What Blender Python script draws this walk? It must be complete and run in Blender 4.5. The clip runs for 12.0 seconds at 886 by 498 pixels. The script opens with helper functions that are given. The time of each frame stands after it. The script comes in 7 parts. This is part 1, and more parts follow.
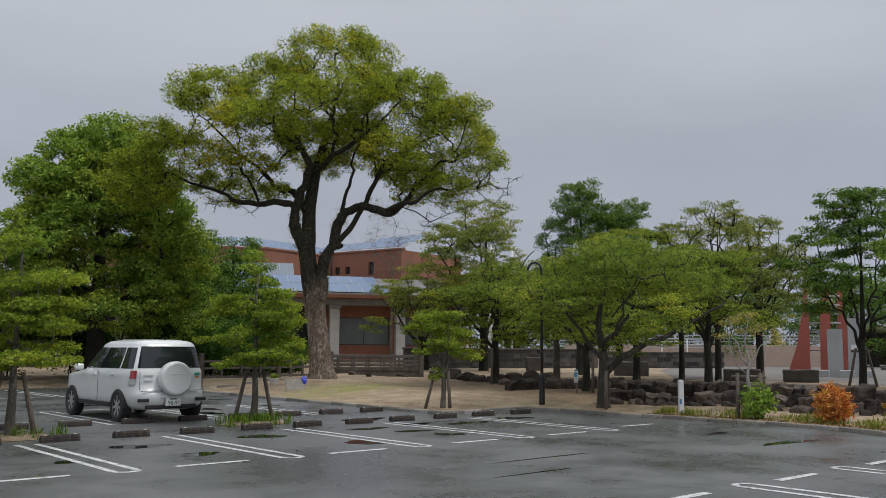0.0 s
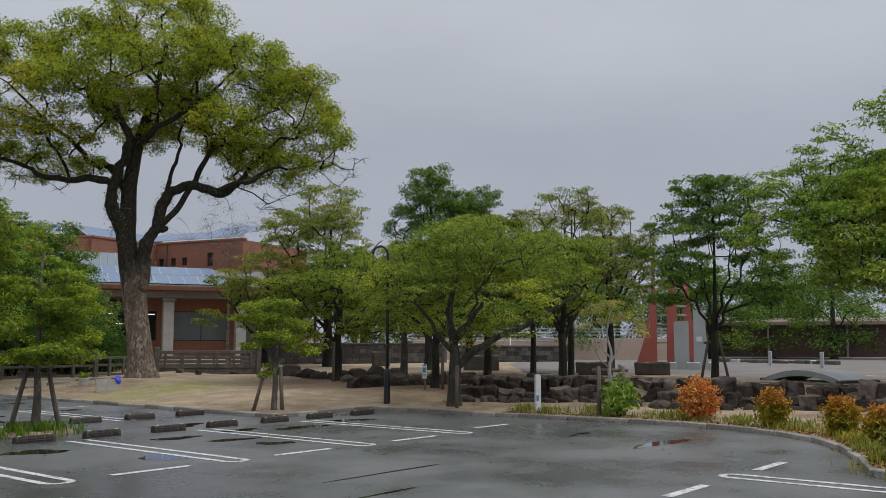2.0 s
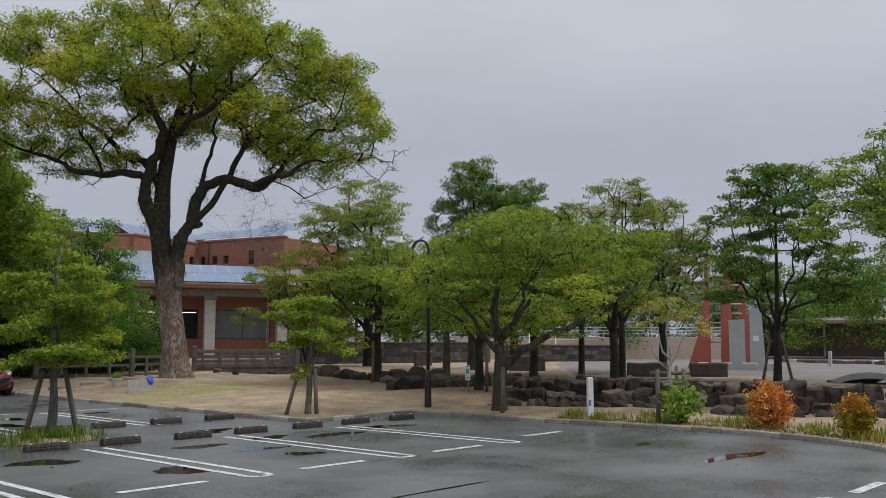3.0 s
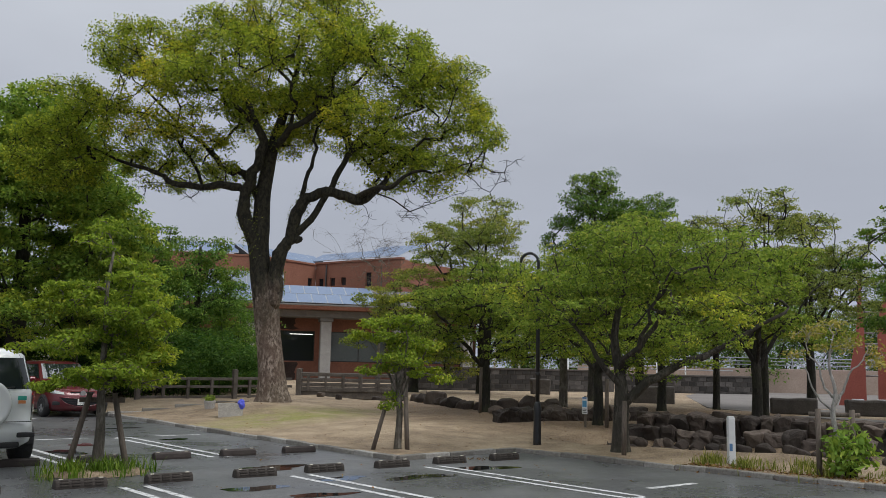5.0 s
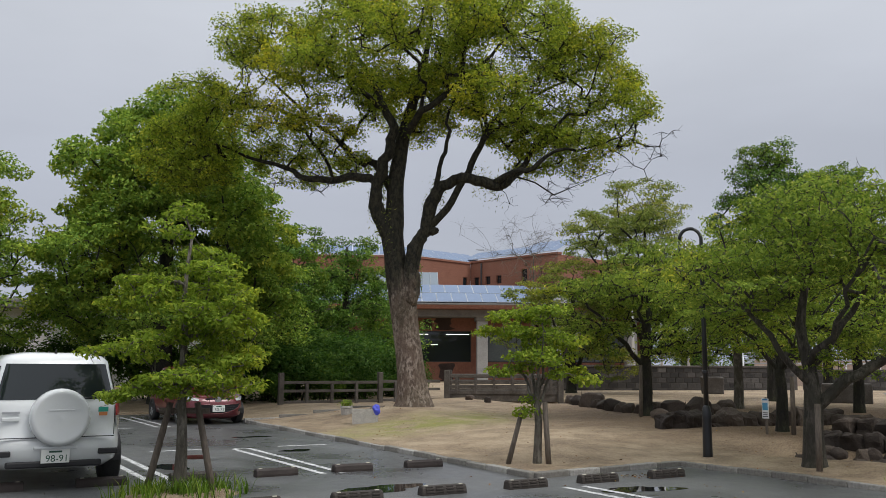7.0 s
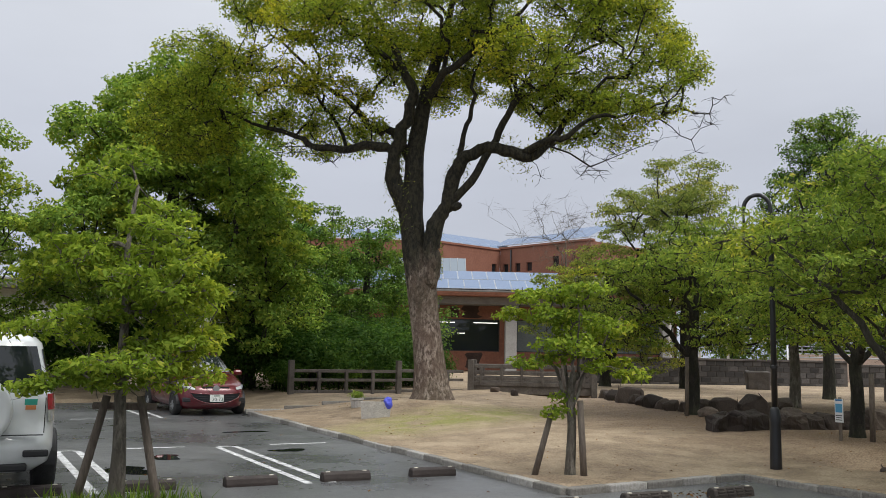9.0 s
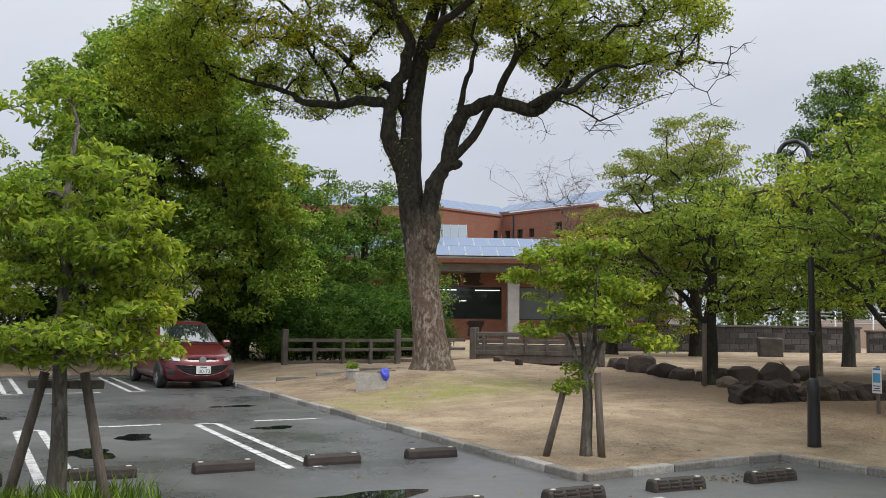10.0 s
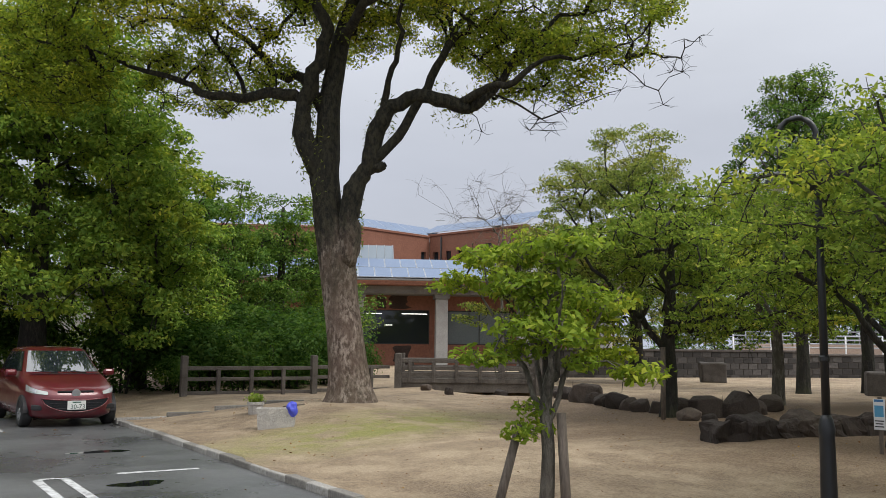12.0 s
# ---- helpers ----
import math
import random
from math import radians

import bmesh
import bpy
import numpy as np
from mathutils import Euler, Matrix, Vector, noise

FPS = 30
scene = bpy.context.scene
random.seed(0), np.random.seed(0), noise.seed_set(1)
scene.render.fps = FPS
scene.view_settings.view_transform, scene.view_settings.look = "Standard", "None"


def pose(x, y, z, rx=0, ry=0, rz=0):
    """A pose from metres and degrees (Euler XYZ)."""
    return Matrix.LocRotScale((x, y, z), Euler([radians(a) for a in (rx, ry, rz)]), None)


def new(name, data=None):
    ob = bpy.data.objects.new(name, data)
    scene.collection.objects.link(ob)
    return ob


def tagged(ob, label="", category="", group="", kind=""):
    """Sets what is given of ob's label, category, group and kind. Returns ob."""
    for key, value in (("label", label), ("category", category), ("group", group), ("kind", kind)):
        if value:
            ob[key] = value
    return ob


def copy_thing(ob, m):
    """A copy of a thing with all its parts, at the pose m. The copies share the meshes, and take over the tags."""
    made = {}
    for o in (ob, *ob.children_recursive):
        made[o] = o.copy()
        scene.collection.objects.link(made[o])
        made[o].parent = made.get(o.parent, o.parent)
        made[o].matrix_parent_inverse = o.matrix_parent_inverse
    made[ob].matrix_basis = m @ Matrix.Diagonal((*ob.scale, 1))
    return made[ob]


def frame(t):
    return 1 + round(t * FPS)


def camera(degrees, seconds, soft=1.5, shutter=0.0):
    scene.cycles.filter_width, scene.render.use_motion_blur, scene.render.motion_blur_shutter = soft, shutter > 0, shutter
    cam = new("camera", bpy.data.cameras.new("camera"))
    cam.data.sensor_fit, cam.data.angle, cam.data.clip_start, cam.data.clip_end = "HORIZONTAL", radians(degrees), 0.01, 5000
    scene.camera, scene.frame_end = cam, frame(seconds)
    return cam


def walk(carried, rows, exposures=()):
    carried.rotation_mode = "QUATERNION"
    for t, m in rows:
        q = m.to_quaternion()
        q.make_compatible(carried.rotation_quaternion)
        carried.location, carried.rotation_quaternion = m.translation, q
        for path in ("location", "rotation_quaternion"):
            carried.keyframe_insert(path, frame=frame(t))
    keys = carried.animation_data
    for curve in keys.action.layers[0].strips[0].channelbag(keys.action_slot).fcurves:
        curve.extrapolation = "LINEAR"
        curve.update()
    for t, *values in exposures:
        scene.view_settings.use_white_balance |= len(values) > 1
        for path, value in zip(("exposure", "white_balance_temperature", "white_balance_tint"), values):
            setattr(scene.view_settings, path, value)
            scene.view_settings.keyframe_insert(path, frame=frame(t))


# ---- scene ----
cam = camera(52.35, 12.0, soft=0.85)
# seconds, place, yaw, pitch, roll
ROWS = [
    (0.0, 0.070, 0.074, 1.535, -41.41, 6.36, -0.41),
    (0.5, 0.487, 0.474, 1.509, -47.49, 7.07, -0.87),
    (1.0, 0.978, 0.827, 1.486, -50.63, 7.39, -0.91),
    (1.5, 1.467, 1.290, 1.478, -51.15, 7.30, -0.65),
    (2.0, 1.948, 1.681, 1.484, -50.94, 6.11, -0.00),
    (2.5, 2.421, 2.081, 1.504, -49.22, 6.06, 0.08),
    (3.0, 2.943, 2.527, 1.525, -48.22, 6.00, -0.07),
    (3.5, 3.467, 2.887, 1.545, -45.86, 6.02, -0.28),
    (5.5, 5.457, 4.373, 1.541, -39.91, 7.76, -1.48),
    (6.0, 5.957, 4.762, 1.527, -39.44, 7.43, -1.27),
    (6.5, 6.373, 5.203, 1.524, -35.26, 6.50, -0.33),
    (7.0, 6.794, 5.616, 1.553, -29.95, 7.40, -0.30),
    (9.0, 8.177, 7.615, 1.551, -28.07, 6.70, -1.15),
    (9.5, 8.504, 8.207, 1.529, -28.00, 5.61, -1.09),
    (10.0, 8.848, 8.805, 1.539, -27.96, 4.71, -0.79),
    (10.5, 9.133, 9.369, 1.541, -28.07, 4.57, -0.51),
    (11.0, 9.524, 9.962, 1.544, -29.63, 5.21, -0.72),
    (11.5, 9.852, 10.529, 1.530, -31.88, 6.05, -0.70),
    (12.0, 10.202, 11.073, 1.529, -32.58, 6.36, -0.56),
]
walk(cam, [(t, pose(x, y, z, 90 + pitch, roll, yaw)) for t, x, y, z, yaw, pitch, roll in ROWS],
     exposures=[(0.0, -0.14, 6420, 10), (1.0, -0.20, 6420, 10), (2.0, -0.14, 6420, 10), (2.5, -0.07, 6420, 10), (3.5, -0.01, 6420, 10), (5.5, -0.03, 6430, 10), (6.5, 0.06, 6450, 10), (7.0, 0.11, 6470, 10), (9.0, 0.34, 6540, 10), (10.0, 0.47, 6540, 10), (11.0, 0.48, 6540, 10), (12.0, 0.36, 6540, 10)])

# ---- world: overcast, brighter towards the zenith ----
world = bpy.data.worlds.new("overcast")
scene.world = world
world.use_nodes = True
wn, wl = world.node_tree.nodes, world.node_tree.links
wn.clear()
SUN_EL, SUN_AZ = 52.0, 150.0
sky = wn.new("ShaderNodeTexSky")
sky.sky_type, sky.sun_disc = "NISHITA", False
sky.sun_elevation, sky.sun_rotation = radians(SUN_EL), radians(SUN_AZ)
sky.dust_density = 4.0
co = wn.new("ShaderNodeTexCoord")
sep = wn.new("ShaderNodeSeparateXYZ")
wl.new(co.outputs["Generated"], sep.inputs[0])
ramp = wn.new("ShaderNodeValToRGB")
ramp.color_ramp.interpolation = "EASE"
el = ramp.color_ramp.elements
el[0].position, el[0].color = 0.0, (0.40, 0.435, 0.515, 1)
el[1].position, el[1].color = 1.0, (1.62, 1.66, 1.70, 1)
for pos, colour in ((0.16, (0.425, 0.45, 0.515, 1)), (0.40, (0.54, 0.565, 0.615, 1))):
    e = el.new(pos)
    e.color = colour
wl.new(sep.outputs["Z"], ramp.inputs[0])
squash = wn.new("ShaderNodeMapping")
squash.inputs["Scale"].default_value = (1.6, 1.6, 5.0)
wl.new(co.outputs["Generated"], squash.inputs[0])
clouds = wn.new("ShaderNodeTexNoise")
clouds.inputs["Scale"].default_value, clouds.inputs["Detail"].default_value = 1.6, 5.0
wl.new(squash.outputs[0], clouds.inputs["Vector"])
shade = wn.new("ShaderNodeMapRange")
shade.inputs["From Min"].default_value, shade.inputs["From Max"].default_value = 0.3, 0.7
shade.inputs["To Min"].default_value, shade.inputs["To Max"].default_value = 0.94, 1.07
wl.new(clouds.outputs[0], shade.inputs[0])
tone = wn.new("ShaderNodeVectorMath")
tone.operation = "SCALE"
wl.new(ramp.outputs[0], tone.inputs[0])
wl.new(shade.outputs[0], tone.inputs["Scale"])
bg_cloud, bg_sky = wn.new("ShaderNodeBackground"), wn.new("ShaderNodeBackground")
wl.new(tone.outputs[0], bg_cloud.inputs[0])
bg_cloud.inputs[1].default_value = 1.0
wl.new(sky.outputs[0], bg_sky.inputs[0])
bg_sky.inputs[1].default_value = 0.006
add = wn.new("ShaderNodeAddShader")
wl.new(bg_cloud.outputs[0], add.inputs[0])
wl.new(bg_sky.outputs[0], add.inputs[1])
wout = wn.new("ShaderNodeOutputWorld")
wl.new(add.outputs[0], wout.inputs[0])

sun = new("sun", bpy.data.lights.new("sun", "SUN"))
sun.data.energy, sun.data.angle, sun.data.color = 1.3, radians(25), (1.0, 0.97, 0.92)
sun.rotation_euler = (radians(90 - SUN_EL), 0, radians(180 - SUN_AZ))
# ---- materials ----
def material(name, rough=0.7, metal=0.0):
    m = bpy.data.materials.new(name)
    m.use_nodes = True
    b = m.node_tree.nodes["Principled BSDF"]
    b.inputs["Roughness"].default_value, b.inputs["Metallic"].default_value = rough, metal
    return m, m.node_tree.nodes, m.node_tree.links, b


def noise_node(n, l, scale, detail=4.0, rough=0.55, stretch=None, coord="Object"):
    tc = n.new("ShaderNodeTexCoord")
    tex = n.new("ShaderNodeTexNoise")
    tex.inputs["Scale"].default_value, tex.inputs["Detail"].default_value = scale, detail
    tex.inputs["Roughness"].default_value = rough
    if stretch:
        mp = n.new("ShaderNodeMapping")
        mp.inputs["Scale"].default_value = stretch
        l.new(tc.outputs[coord], mp.inputs[0])
        l.new(mp.outputs[0], tex.inputs["Vector"])
    else:
        l.new(tc.outputs[coord], tex.inputs["Vector"])
    return tex.outputs[0]


def ramp_node(n, l, source, stops):
    r = n.new("ShaderNodeValToRGB")
    e = r.color_ramp.elements
    e[0].position, e[0].color = stops[0][0], (*stops[0][1], 1)
    e[1].position, e[1].color = stops[-1][0], (*stops[-1][1], 1)
    for p, c in stops[1:-1]:
        e.new(p).color = (*c, 1)
    l.new(source, r.inputs[0])
    return r.outputs[0]


def blend(n, l, a, b, fac, mode="MIX"):
    m = n.new("ShaderNodeMix")
    m.data_type, m.blend_type = "RGBA", mode
    for value, socket in ((fac, m.inputs[0]), (a, m.inputs[6]), (b, m.inputs[7])):
        if isinstance(value, (int, float)):
            socket.default_value = value
        elif isinstance(value, tuple):
            socket.default_value = (*value, 1)
        else:
            l.new(value, socket)
    return m.outputs[2]


def span(n, l, source, a, b, to_a, to_b):
    r = n.new("ShaderNodeMapRange")
    for i, v in enumerate((a, b, to_a, to_b)):
        r.inputs[i + 1].default_value = v
    l.new(source, r.inputs[0])
    return r.outputs[0]


def bump(n, l, b, height, strength, distance=0.02):
    k = n.new("ShaderNodeBump")
    k.inputs["Strength"].default_value, k.inputs["Distance"].default_value = strength, distance
    l.new(height, k.inputs["Height"])
    l.new(k.outputs[0], b.inputs["Normal"])


def mottled(name, dark, light, scale=6.0, fine=60.0, rough=0.8, relief=0.4, metal=0.0, stretch=None, depth=0.02):
    """Two scales of variation between two colours, with fine relief."""
    m, n, l, b = material(name, rough, metal)
    big = noise_node(n, l, scale, 5, 0.6, stretch)
    small = noise_node(n, l, fine, 3, 0.6, stretch)
    c1 = ramp_node(n, l, big, ((0.3, dark), (0.72, light)))
    c2 = ramp_node(n, l, small, ((0.3, tuple(v * 0.72 for v in dark)), (0.7, tuple(min(1, v * 1.18) for v in light))))
    l.new(blend(n, l, c1, c2, 0.45), b.inputs["Base Color"])
    l.new(span(n, l, big, 0.3, 0.7, min(1, rough + 0.08), max(0.02, rough - 0.1)), b.inputs["Roughness"])
    bump(n, l, b, small, relief, depth)
    return m


def leafy(name, stops, rough=0.5, translucent=0.48):
    """Leaves: each leaf its own tone, sprays that run lighter or darker, light passing through."""
    m, n, l, b = material(name, rough)
    g = n.new("ShaderNodeNewGeometry")
    c = ramp_node(n, l, g.outputs["Random Per Island"], stops)
    big = noise_node(n, l, 0.42, 3)
    spray = noise_node(n, l, 1.7, 3)
    c = blend(n, l, c, blend(n, l, c, (1.75, 1.35, 0.9), 1.0, "MULTIPLY"), span(n, l, big, 0.5, 0.66, 0.0, 0.8))
    c = blend(n, l, c, blend(n, l, c, (0.54, 0.62, 0.54), 1.0, "MULTIPLY"), span(n, l, spray, 0.48, 0.66, 0.0, 0.6))
    l.new(c, b.inputs["Base Color"])
    b.inputs["Specular IOR Level"].default_value = 0.06
    t = n.new("ShaderNodeBsdfTranslucent")
    l.new(blend(n, l, c, (1.05, 1.08, 0.72), 1.0, "MULTIPLY"), t.inputs[0])
    mix = n.new("ShaderNodeMixShader")
    mix.inputs[0].default_value = translucent
    l.new(b.outputs[0], mix.inputs[1])
    l.new(t.outputs[0], mix.inputs[2])
    l.new(mix.outputs[0], n["Material Output"].inputs[0])
    return m


def wet_asphalt():
    m, n, l, b = material("wet_asphalt", 0.4)
    grain = noise_node(n, l, 240, 2)
    patch = noise_node(n, l, 0.35, 5, 0.62)
    mid = noise_node(n, l, 2.2, 5, 0.6)
    c = ramp_node(n, l, patch, ((0.38, (0.072, 0.076, 0.079)), (0.5, (0.108, 0.112, 0.115)), (0.62, (0.142, 0.145, 0.146))))
    c = blend(n, l, c, ramp_node(n, l, grain, ((0.3, (0.03, 0.03, 0.032)), (0.72, (0.13, 0.13, 0.13)))), 0.35)
    l.new(c, b.inputs["Base Color"])
    wet = blend(n, l, ramp_node(n, l, patch, ((0.38, (0.14, 0.14, 0.14)), (0.60, (0.46, 0.46, 0.46)))), ramp_node(n, l, mid, ((0.3, (0.20, 0.20, 0.20)), (0.7, (0.50, 0.50, 0.50)))), 0.45)
    l.new(wet, b.inputs["Roughness"])
    k = n.new("ShaderNodeBump")
    k.inputs["Distance"].default_value = 0.004
    l.new(grain, k.inputs["Height"])
    l.new(span(n, l, patch, 0.4, 0.62, 0.12, 0.5), k.inputs["Strength"])
    l.new(k.outputs[0], b.inputs["Normal"])
    return m


def soil():
    m, n, l, b = material("sandy_soil", 0.9)
    big = noise_node(n, l, 0.2, 6, 0.68)
    mid = noise_node(n, l, 1.4, 8, 0.72)
    fine = noise_node(n, l, 30, 6, 0.78)
    pebble = noise_node(n, l, 120, 2, 0.6)
    c = ramp_node(n, l, big, ((0.40, (0.19, 0.120, 0.070)), (0.48, (0.33, 0.225, 0.135)), (0.57, (0.50, 0.375, 0.245))))
    c = blend(n, l, c, ramp_node(n, l, mid, ((0.42, (0.13, 0.088, 0.052)), (0.5, (0.32, 0.24, 0.155)), (0.58, (0.54, 0.43, 0.30)))), 0.55)
    c = blend(n, l, c, ramp_node(n, l, fine, ((0.40, (0.08, 0.056, 0.036)), (0.56, (0.42, 0.33, 0.22)))), 0.4)
    c = blend(n, l, c, (0.46, 0.40, 0.32), span(n, l, pebble, 0.64, 0.70, 0.0, 0.6))
    # a thin film of grass around one open spot
    tc = n.new("ShaderNodeTexCoord")
    mp = n.new("ShaderNodeMapping")
    mp.vector_type = "TEXTURE"
    mp.inputs["Location"].default_value = (17.4, 24.2, 0)
    mp.inputs["Rotation"].default_value = (0, 0, math.radians(20))
    mp.inputs["Scale"].default_value = (4.6, 1.9, 1000)
    l.new(tc.outputs["Object"], mp.inputs[0])
    far = n.new("ShaderNodeVectorMath")
    far.operation = "LENGTH"
    l.new(mp.outputs[0], far.inputs[0])
    patchy = n.new("ShaderNodeMath")
    patchy.operation = "MULTIPLY"
    l.new(span(n, l, far.outputs["Value"], 0.35, 1.05, 1.0, 0.0), patchy.inputs[0])
    l.new(span(n, l, noise_node(n, l, 1.1, 8, 0.75), 0.38, 0.56, 0.0, 0.9), patchy.inputs[1])
    c = blend(n, l, c, ramp_node(n, l, fine, ((0.35, (0.13, 0.135, 0.03)), (0.6, (0.34, 0.34, 0.085)))), patchy.outputs[0])
    # the soil turns darker and red-brown beneath the grove
    mp = n.new("ShaderNodeMapping")
    mp.vector_type = "TEXTURE"
    mp.inputs["Location"].default_value = (24.5, 20.0, 0)
    mp.inputs["Scale"].default_value = (6.5, 9.5, 1000)
    l.new(tc.outputs["Object"], mp.inputs[0])
    grove = n.new("ShaderNodeVectorMath")
    grove.operation = "LENGTH"
    l.new(mp.outputs[0], grove.inputs[0])
    edge_noise = n.new("ShaderNodeMath")
    edge_noise.operation = "MULTIPLY_ADD"
    l.new(mid, edge_noise.inputs[0])
    edge_noise.inputs[1].default_value = 0.7
    l.new(grove.outputs["Value"], edge_noise.inputs[2])
    c = blend(n, l, c, ramp_node(n, l, fine, ((0.35, (0.085, 0.050, 0.030)), (0.6, (0.25, 0.165, 0.10)))), span(n, l, edge_noise.outputs[0], 0.95, 1.45, 0.78, 0.0))
    l.new(c, b.inputs["Base Color"])
    l.new(span(n, l, mid, 0.35, 0.65, 0.72, 0.95), b.inputs["Roughness"])
    bump(n, l, b, fine, 0.8, 0.05)
    return m


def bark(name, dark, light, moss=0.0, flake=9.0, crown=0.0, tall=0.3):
    m, n, l, b = material(name, 0.9)
    grain = noise_node(n, l, flake * 1.5, 6, 0.68, (1.0, 1.0, tall))
    plate = noise_node(n, l, flake * 0.4, 5, 0.7, (1.0, 1.0, 0.5))
    big = noise_node(n, l, 0.9, 5, 0.65)
    c = ramp_node(n, l, grain, ((0.42, dark), (0.5, tuple((a + q) / 2 for a, q in zip(dark, light))), (0.58, light)))
    c = blend(n, l, c, tuple(v * 1.6 for v in dark), span(n, l, plate, 0.44, 0.58, 0.85, 0.0))
    c = blend(n, l, c, (0.045, 0.058, 0.018), span(n, l, big, 0.42, 0.58, 0.0, moss))
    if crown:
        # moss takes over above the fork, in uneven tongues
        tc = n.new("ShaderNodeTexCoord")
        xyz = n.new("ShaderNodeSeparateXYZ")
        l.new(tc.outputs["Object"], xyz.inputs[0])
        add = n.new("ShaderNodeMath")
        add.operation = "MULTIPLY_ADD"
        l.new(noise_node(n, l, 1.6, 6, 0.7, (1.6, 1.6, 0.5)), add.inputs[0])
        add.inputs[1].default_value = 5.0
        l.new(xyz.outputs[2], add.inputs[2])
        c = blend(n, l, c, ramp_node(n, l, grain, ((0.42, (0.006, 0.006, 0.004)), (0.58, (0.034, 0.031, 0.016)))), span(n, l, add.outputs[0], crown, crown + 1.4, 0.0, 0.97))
    l.new(c, b.inputs["Base Color"])
    bump(n, l, b, grain, 1.0, 0.06)
    return m


def line_paint():
    m, n, l, b = material("worn_line_paint", 0.55)
    worn = noise_node(n, l, 9, 8, 0.75)
    fine = noise_node(n, l, 130, 2)
    c = ramp_node(n, l, worn, ((0.41, (0.10, 0.10, 0.10)), (0.49, (0.44, 0.45, 0.45)), (0.68, (0.68, 0.69, 0.69))))
    l.new(blend(n, l, c, ramp_node(n, l, fine, ((0.3, (0.4, 0.4, 0.4)), (0.6, (0.8, 0.8, 0.8)))), 0.25), b.inputs["Base Color"])
    bump(n, l, b, fine, 0.3, 0.003)
    return m


def plain(name, colour, rough=0.5, metal=0.0, coat=0.0, wear=0.1, scale=8.0):
    """A painted, moulded or metal surface with slight dirt."""
    m, n, l, b = material(name, rough, metal)
    d = noise_node(n, l, scale, 5, 0.6)
    l.new(blend(n, l, colour, tuple(v * 0.6 for v in colour), span(n, l, d, 0.42, 0.75, 0.0, wear * 3)), b.inputs["Base Color"])
    l.new(span(n, l, d, 0.3, 0.7, rough, min(1, rough + 0.12)), b.inputs["Roughness"])
    b.inputs["Coat Weight"].default_value = coat
    b.inputs["Coat Roughness"].default_value = 0.05
    return m


def per_piece(name, stops, rough=0.85, fine=30.0, relief=0.5, source="Random"):
    """Pieces that each take a tone of their own."""
    m, n, l, b = material(name, rough)
    o = n.new("ShaderNodeObjectInfo") if source == "Random" else n.new("ShaderNodeNewGeometry")
    c = ramp_node(n, l, o.outputs[source], stops)
    f = noise_node(n, l, fine, 5, 0.65)
    big = noise_node(n, l, fine * 0.12, 4)
    c = blend(n, l, c, blend(n, l, c, (0.5, 0.48, 0.46), 1.0, "MULTIPLY"), span(n, l, f, 0.38, 0.66, 0.0, 0.85))
    c = blend(n, l, c, blend(n, l, c, (1.5, 1.5, 1.45), 1.0, "MULTIPLY"), span(n, l, big, 0.5, 0.7, 0.0, 0.6))
    l.new(c, b.inputs["Base Color"])
    bump(n, l, b, f, relief, 0.03)
    return m


def glass(name, tint=(0.02, 0.025, 0.03), rough=0.03):
    """Dark window glass, seen from the daylight side."""
    m, n, l, b = material(name, rough)
    b.inputs["Base Color"].default_value = (*tint, 1)
    b.inputs["IOR"].default_value = 1.52
    b.inputs["Specular IOR Level"].default_value = 0.6
    return m


def emitter(name, colour, strength):
    m, n, l, b = material(name)
    b.inputs["Emission Color"].default_value = (*colour, 1)
    b.inputs["Emission Strength"].default_value = strength
    return m


M_ASPHALT, M_SOIL, M_PAINT = wet_asphalt(), soil(), line_paint()
M_KERB = per_piece("kerb_stone", ((0, (0.18, 0.168, 0.15)), (0.5, (0.27, 0.255, 0.23)), (1, (0.38, 0.365, 0.34))), 0.85, 35)
M_RUBBER = mottled("wheel_stop_brown", (0.018, 0.012, 0.010), (0.036, 0.024, 0.020), 8, 90, 0.68, 0.4)
M_RUBBER_WORN = mottled("wheel_stop_weathered", (0.020, 0.016, 0.013), (0.055, 0.044, 0.036), 10, 70, 0.75, 0.6)
M_REFLECT = plain("reflector_cream", (0.62, 0.58, 0.48), 0.4)
M_WATER = glass("puddle_water", (0.012, 0.013, 0.013), 0.02)
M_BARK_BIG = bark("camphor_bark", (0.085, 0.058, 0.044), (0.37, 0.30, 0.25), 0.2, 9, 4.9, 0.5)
M_BARK_DARK = bark("dark_bark", (0.009, 0.008, 0.007), (0.050, 0.042, 0.034), 0.3, 12)
M_BARK_GREY = bark("grey_bark", (0.075, 0.064, 0.052), (0.28, 0.25, 0.21), 0.25, 14)
M_BARK_STEM = bark("brown_grey_bark", (0.030, 0.026, 0.021), (0.125, 0.108, 0.090), 0.2, 13)
M_BARK_PALE = bark("pale_bark", (0.22, 0.21, 0.19), (0.46, 0.44, 0.41), 0.05, 12)
M_LEAF_BIG = leafy("camphor_leaves", ((0.0, (0.151, 0.211, 0.030)), (0.5, (0.275, 0.352, 0.047)), (0.9, (0.417, 0.470, 0.059)), (1.0, (0.568, 0.540, 0.067))), 0.5, 0.52)
M_LEAF_DARK = leafy("dense_dark_leaves", ((0.0, (0.125, 0.217, 0.037)), (0.5, (0.222, 0.349, 0.061)), (0.9, (0.354, 0.467, 0.080)), (1.0, (0.502, 0.554, 0.098))), 0.5, 0.32)
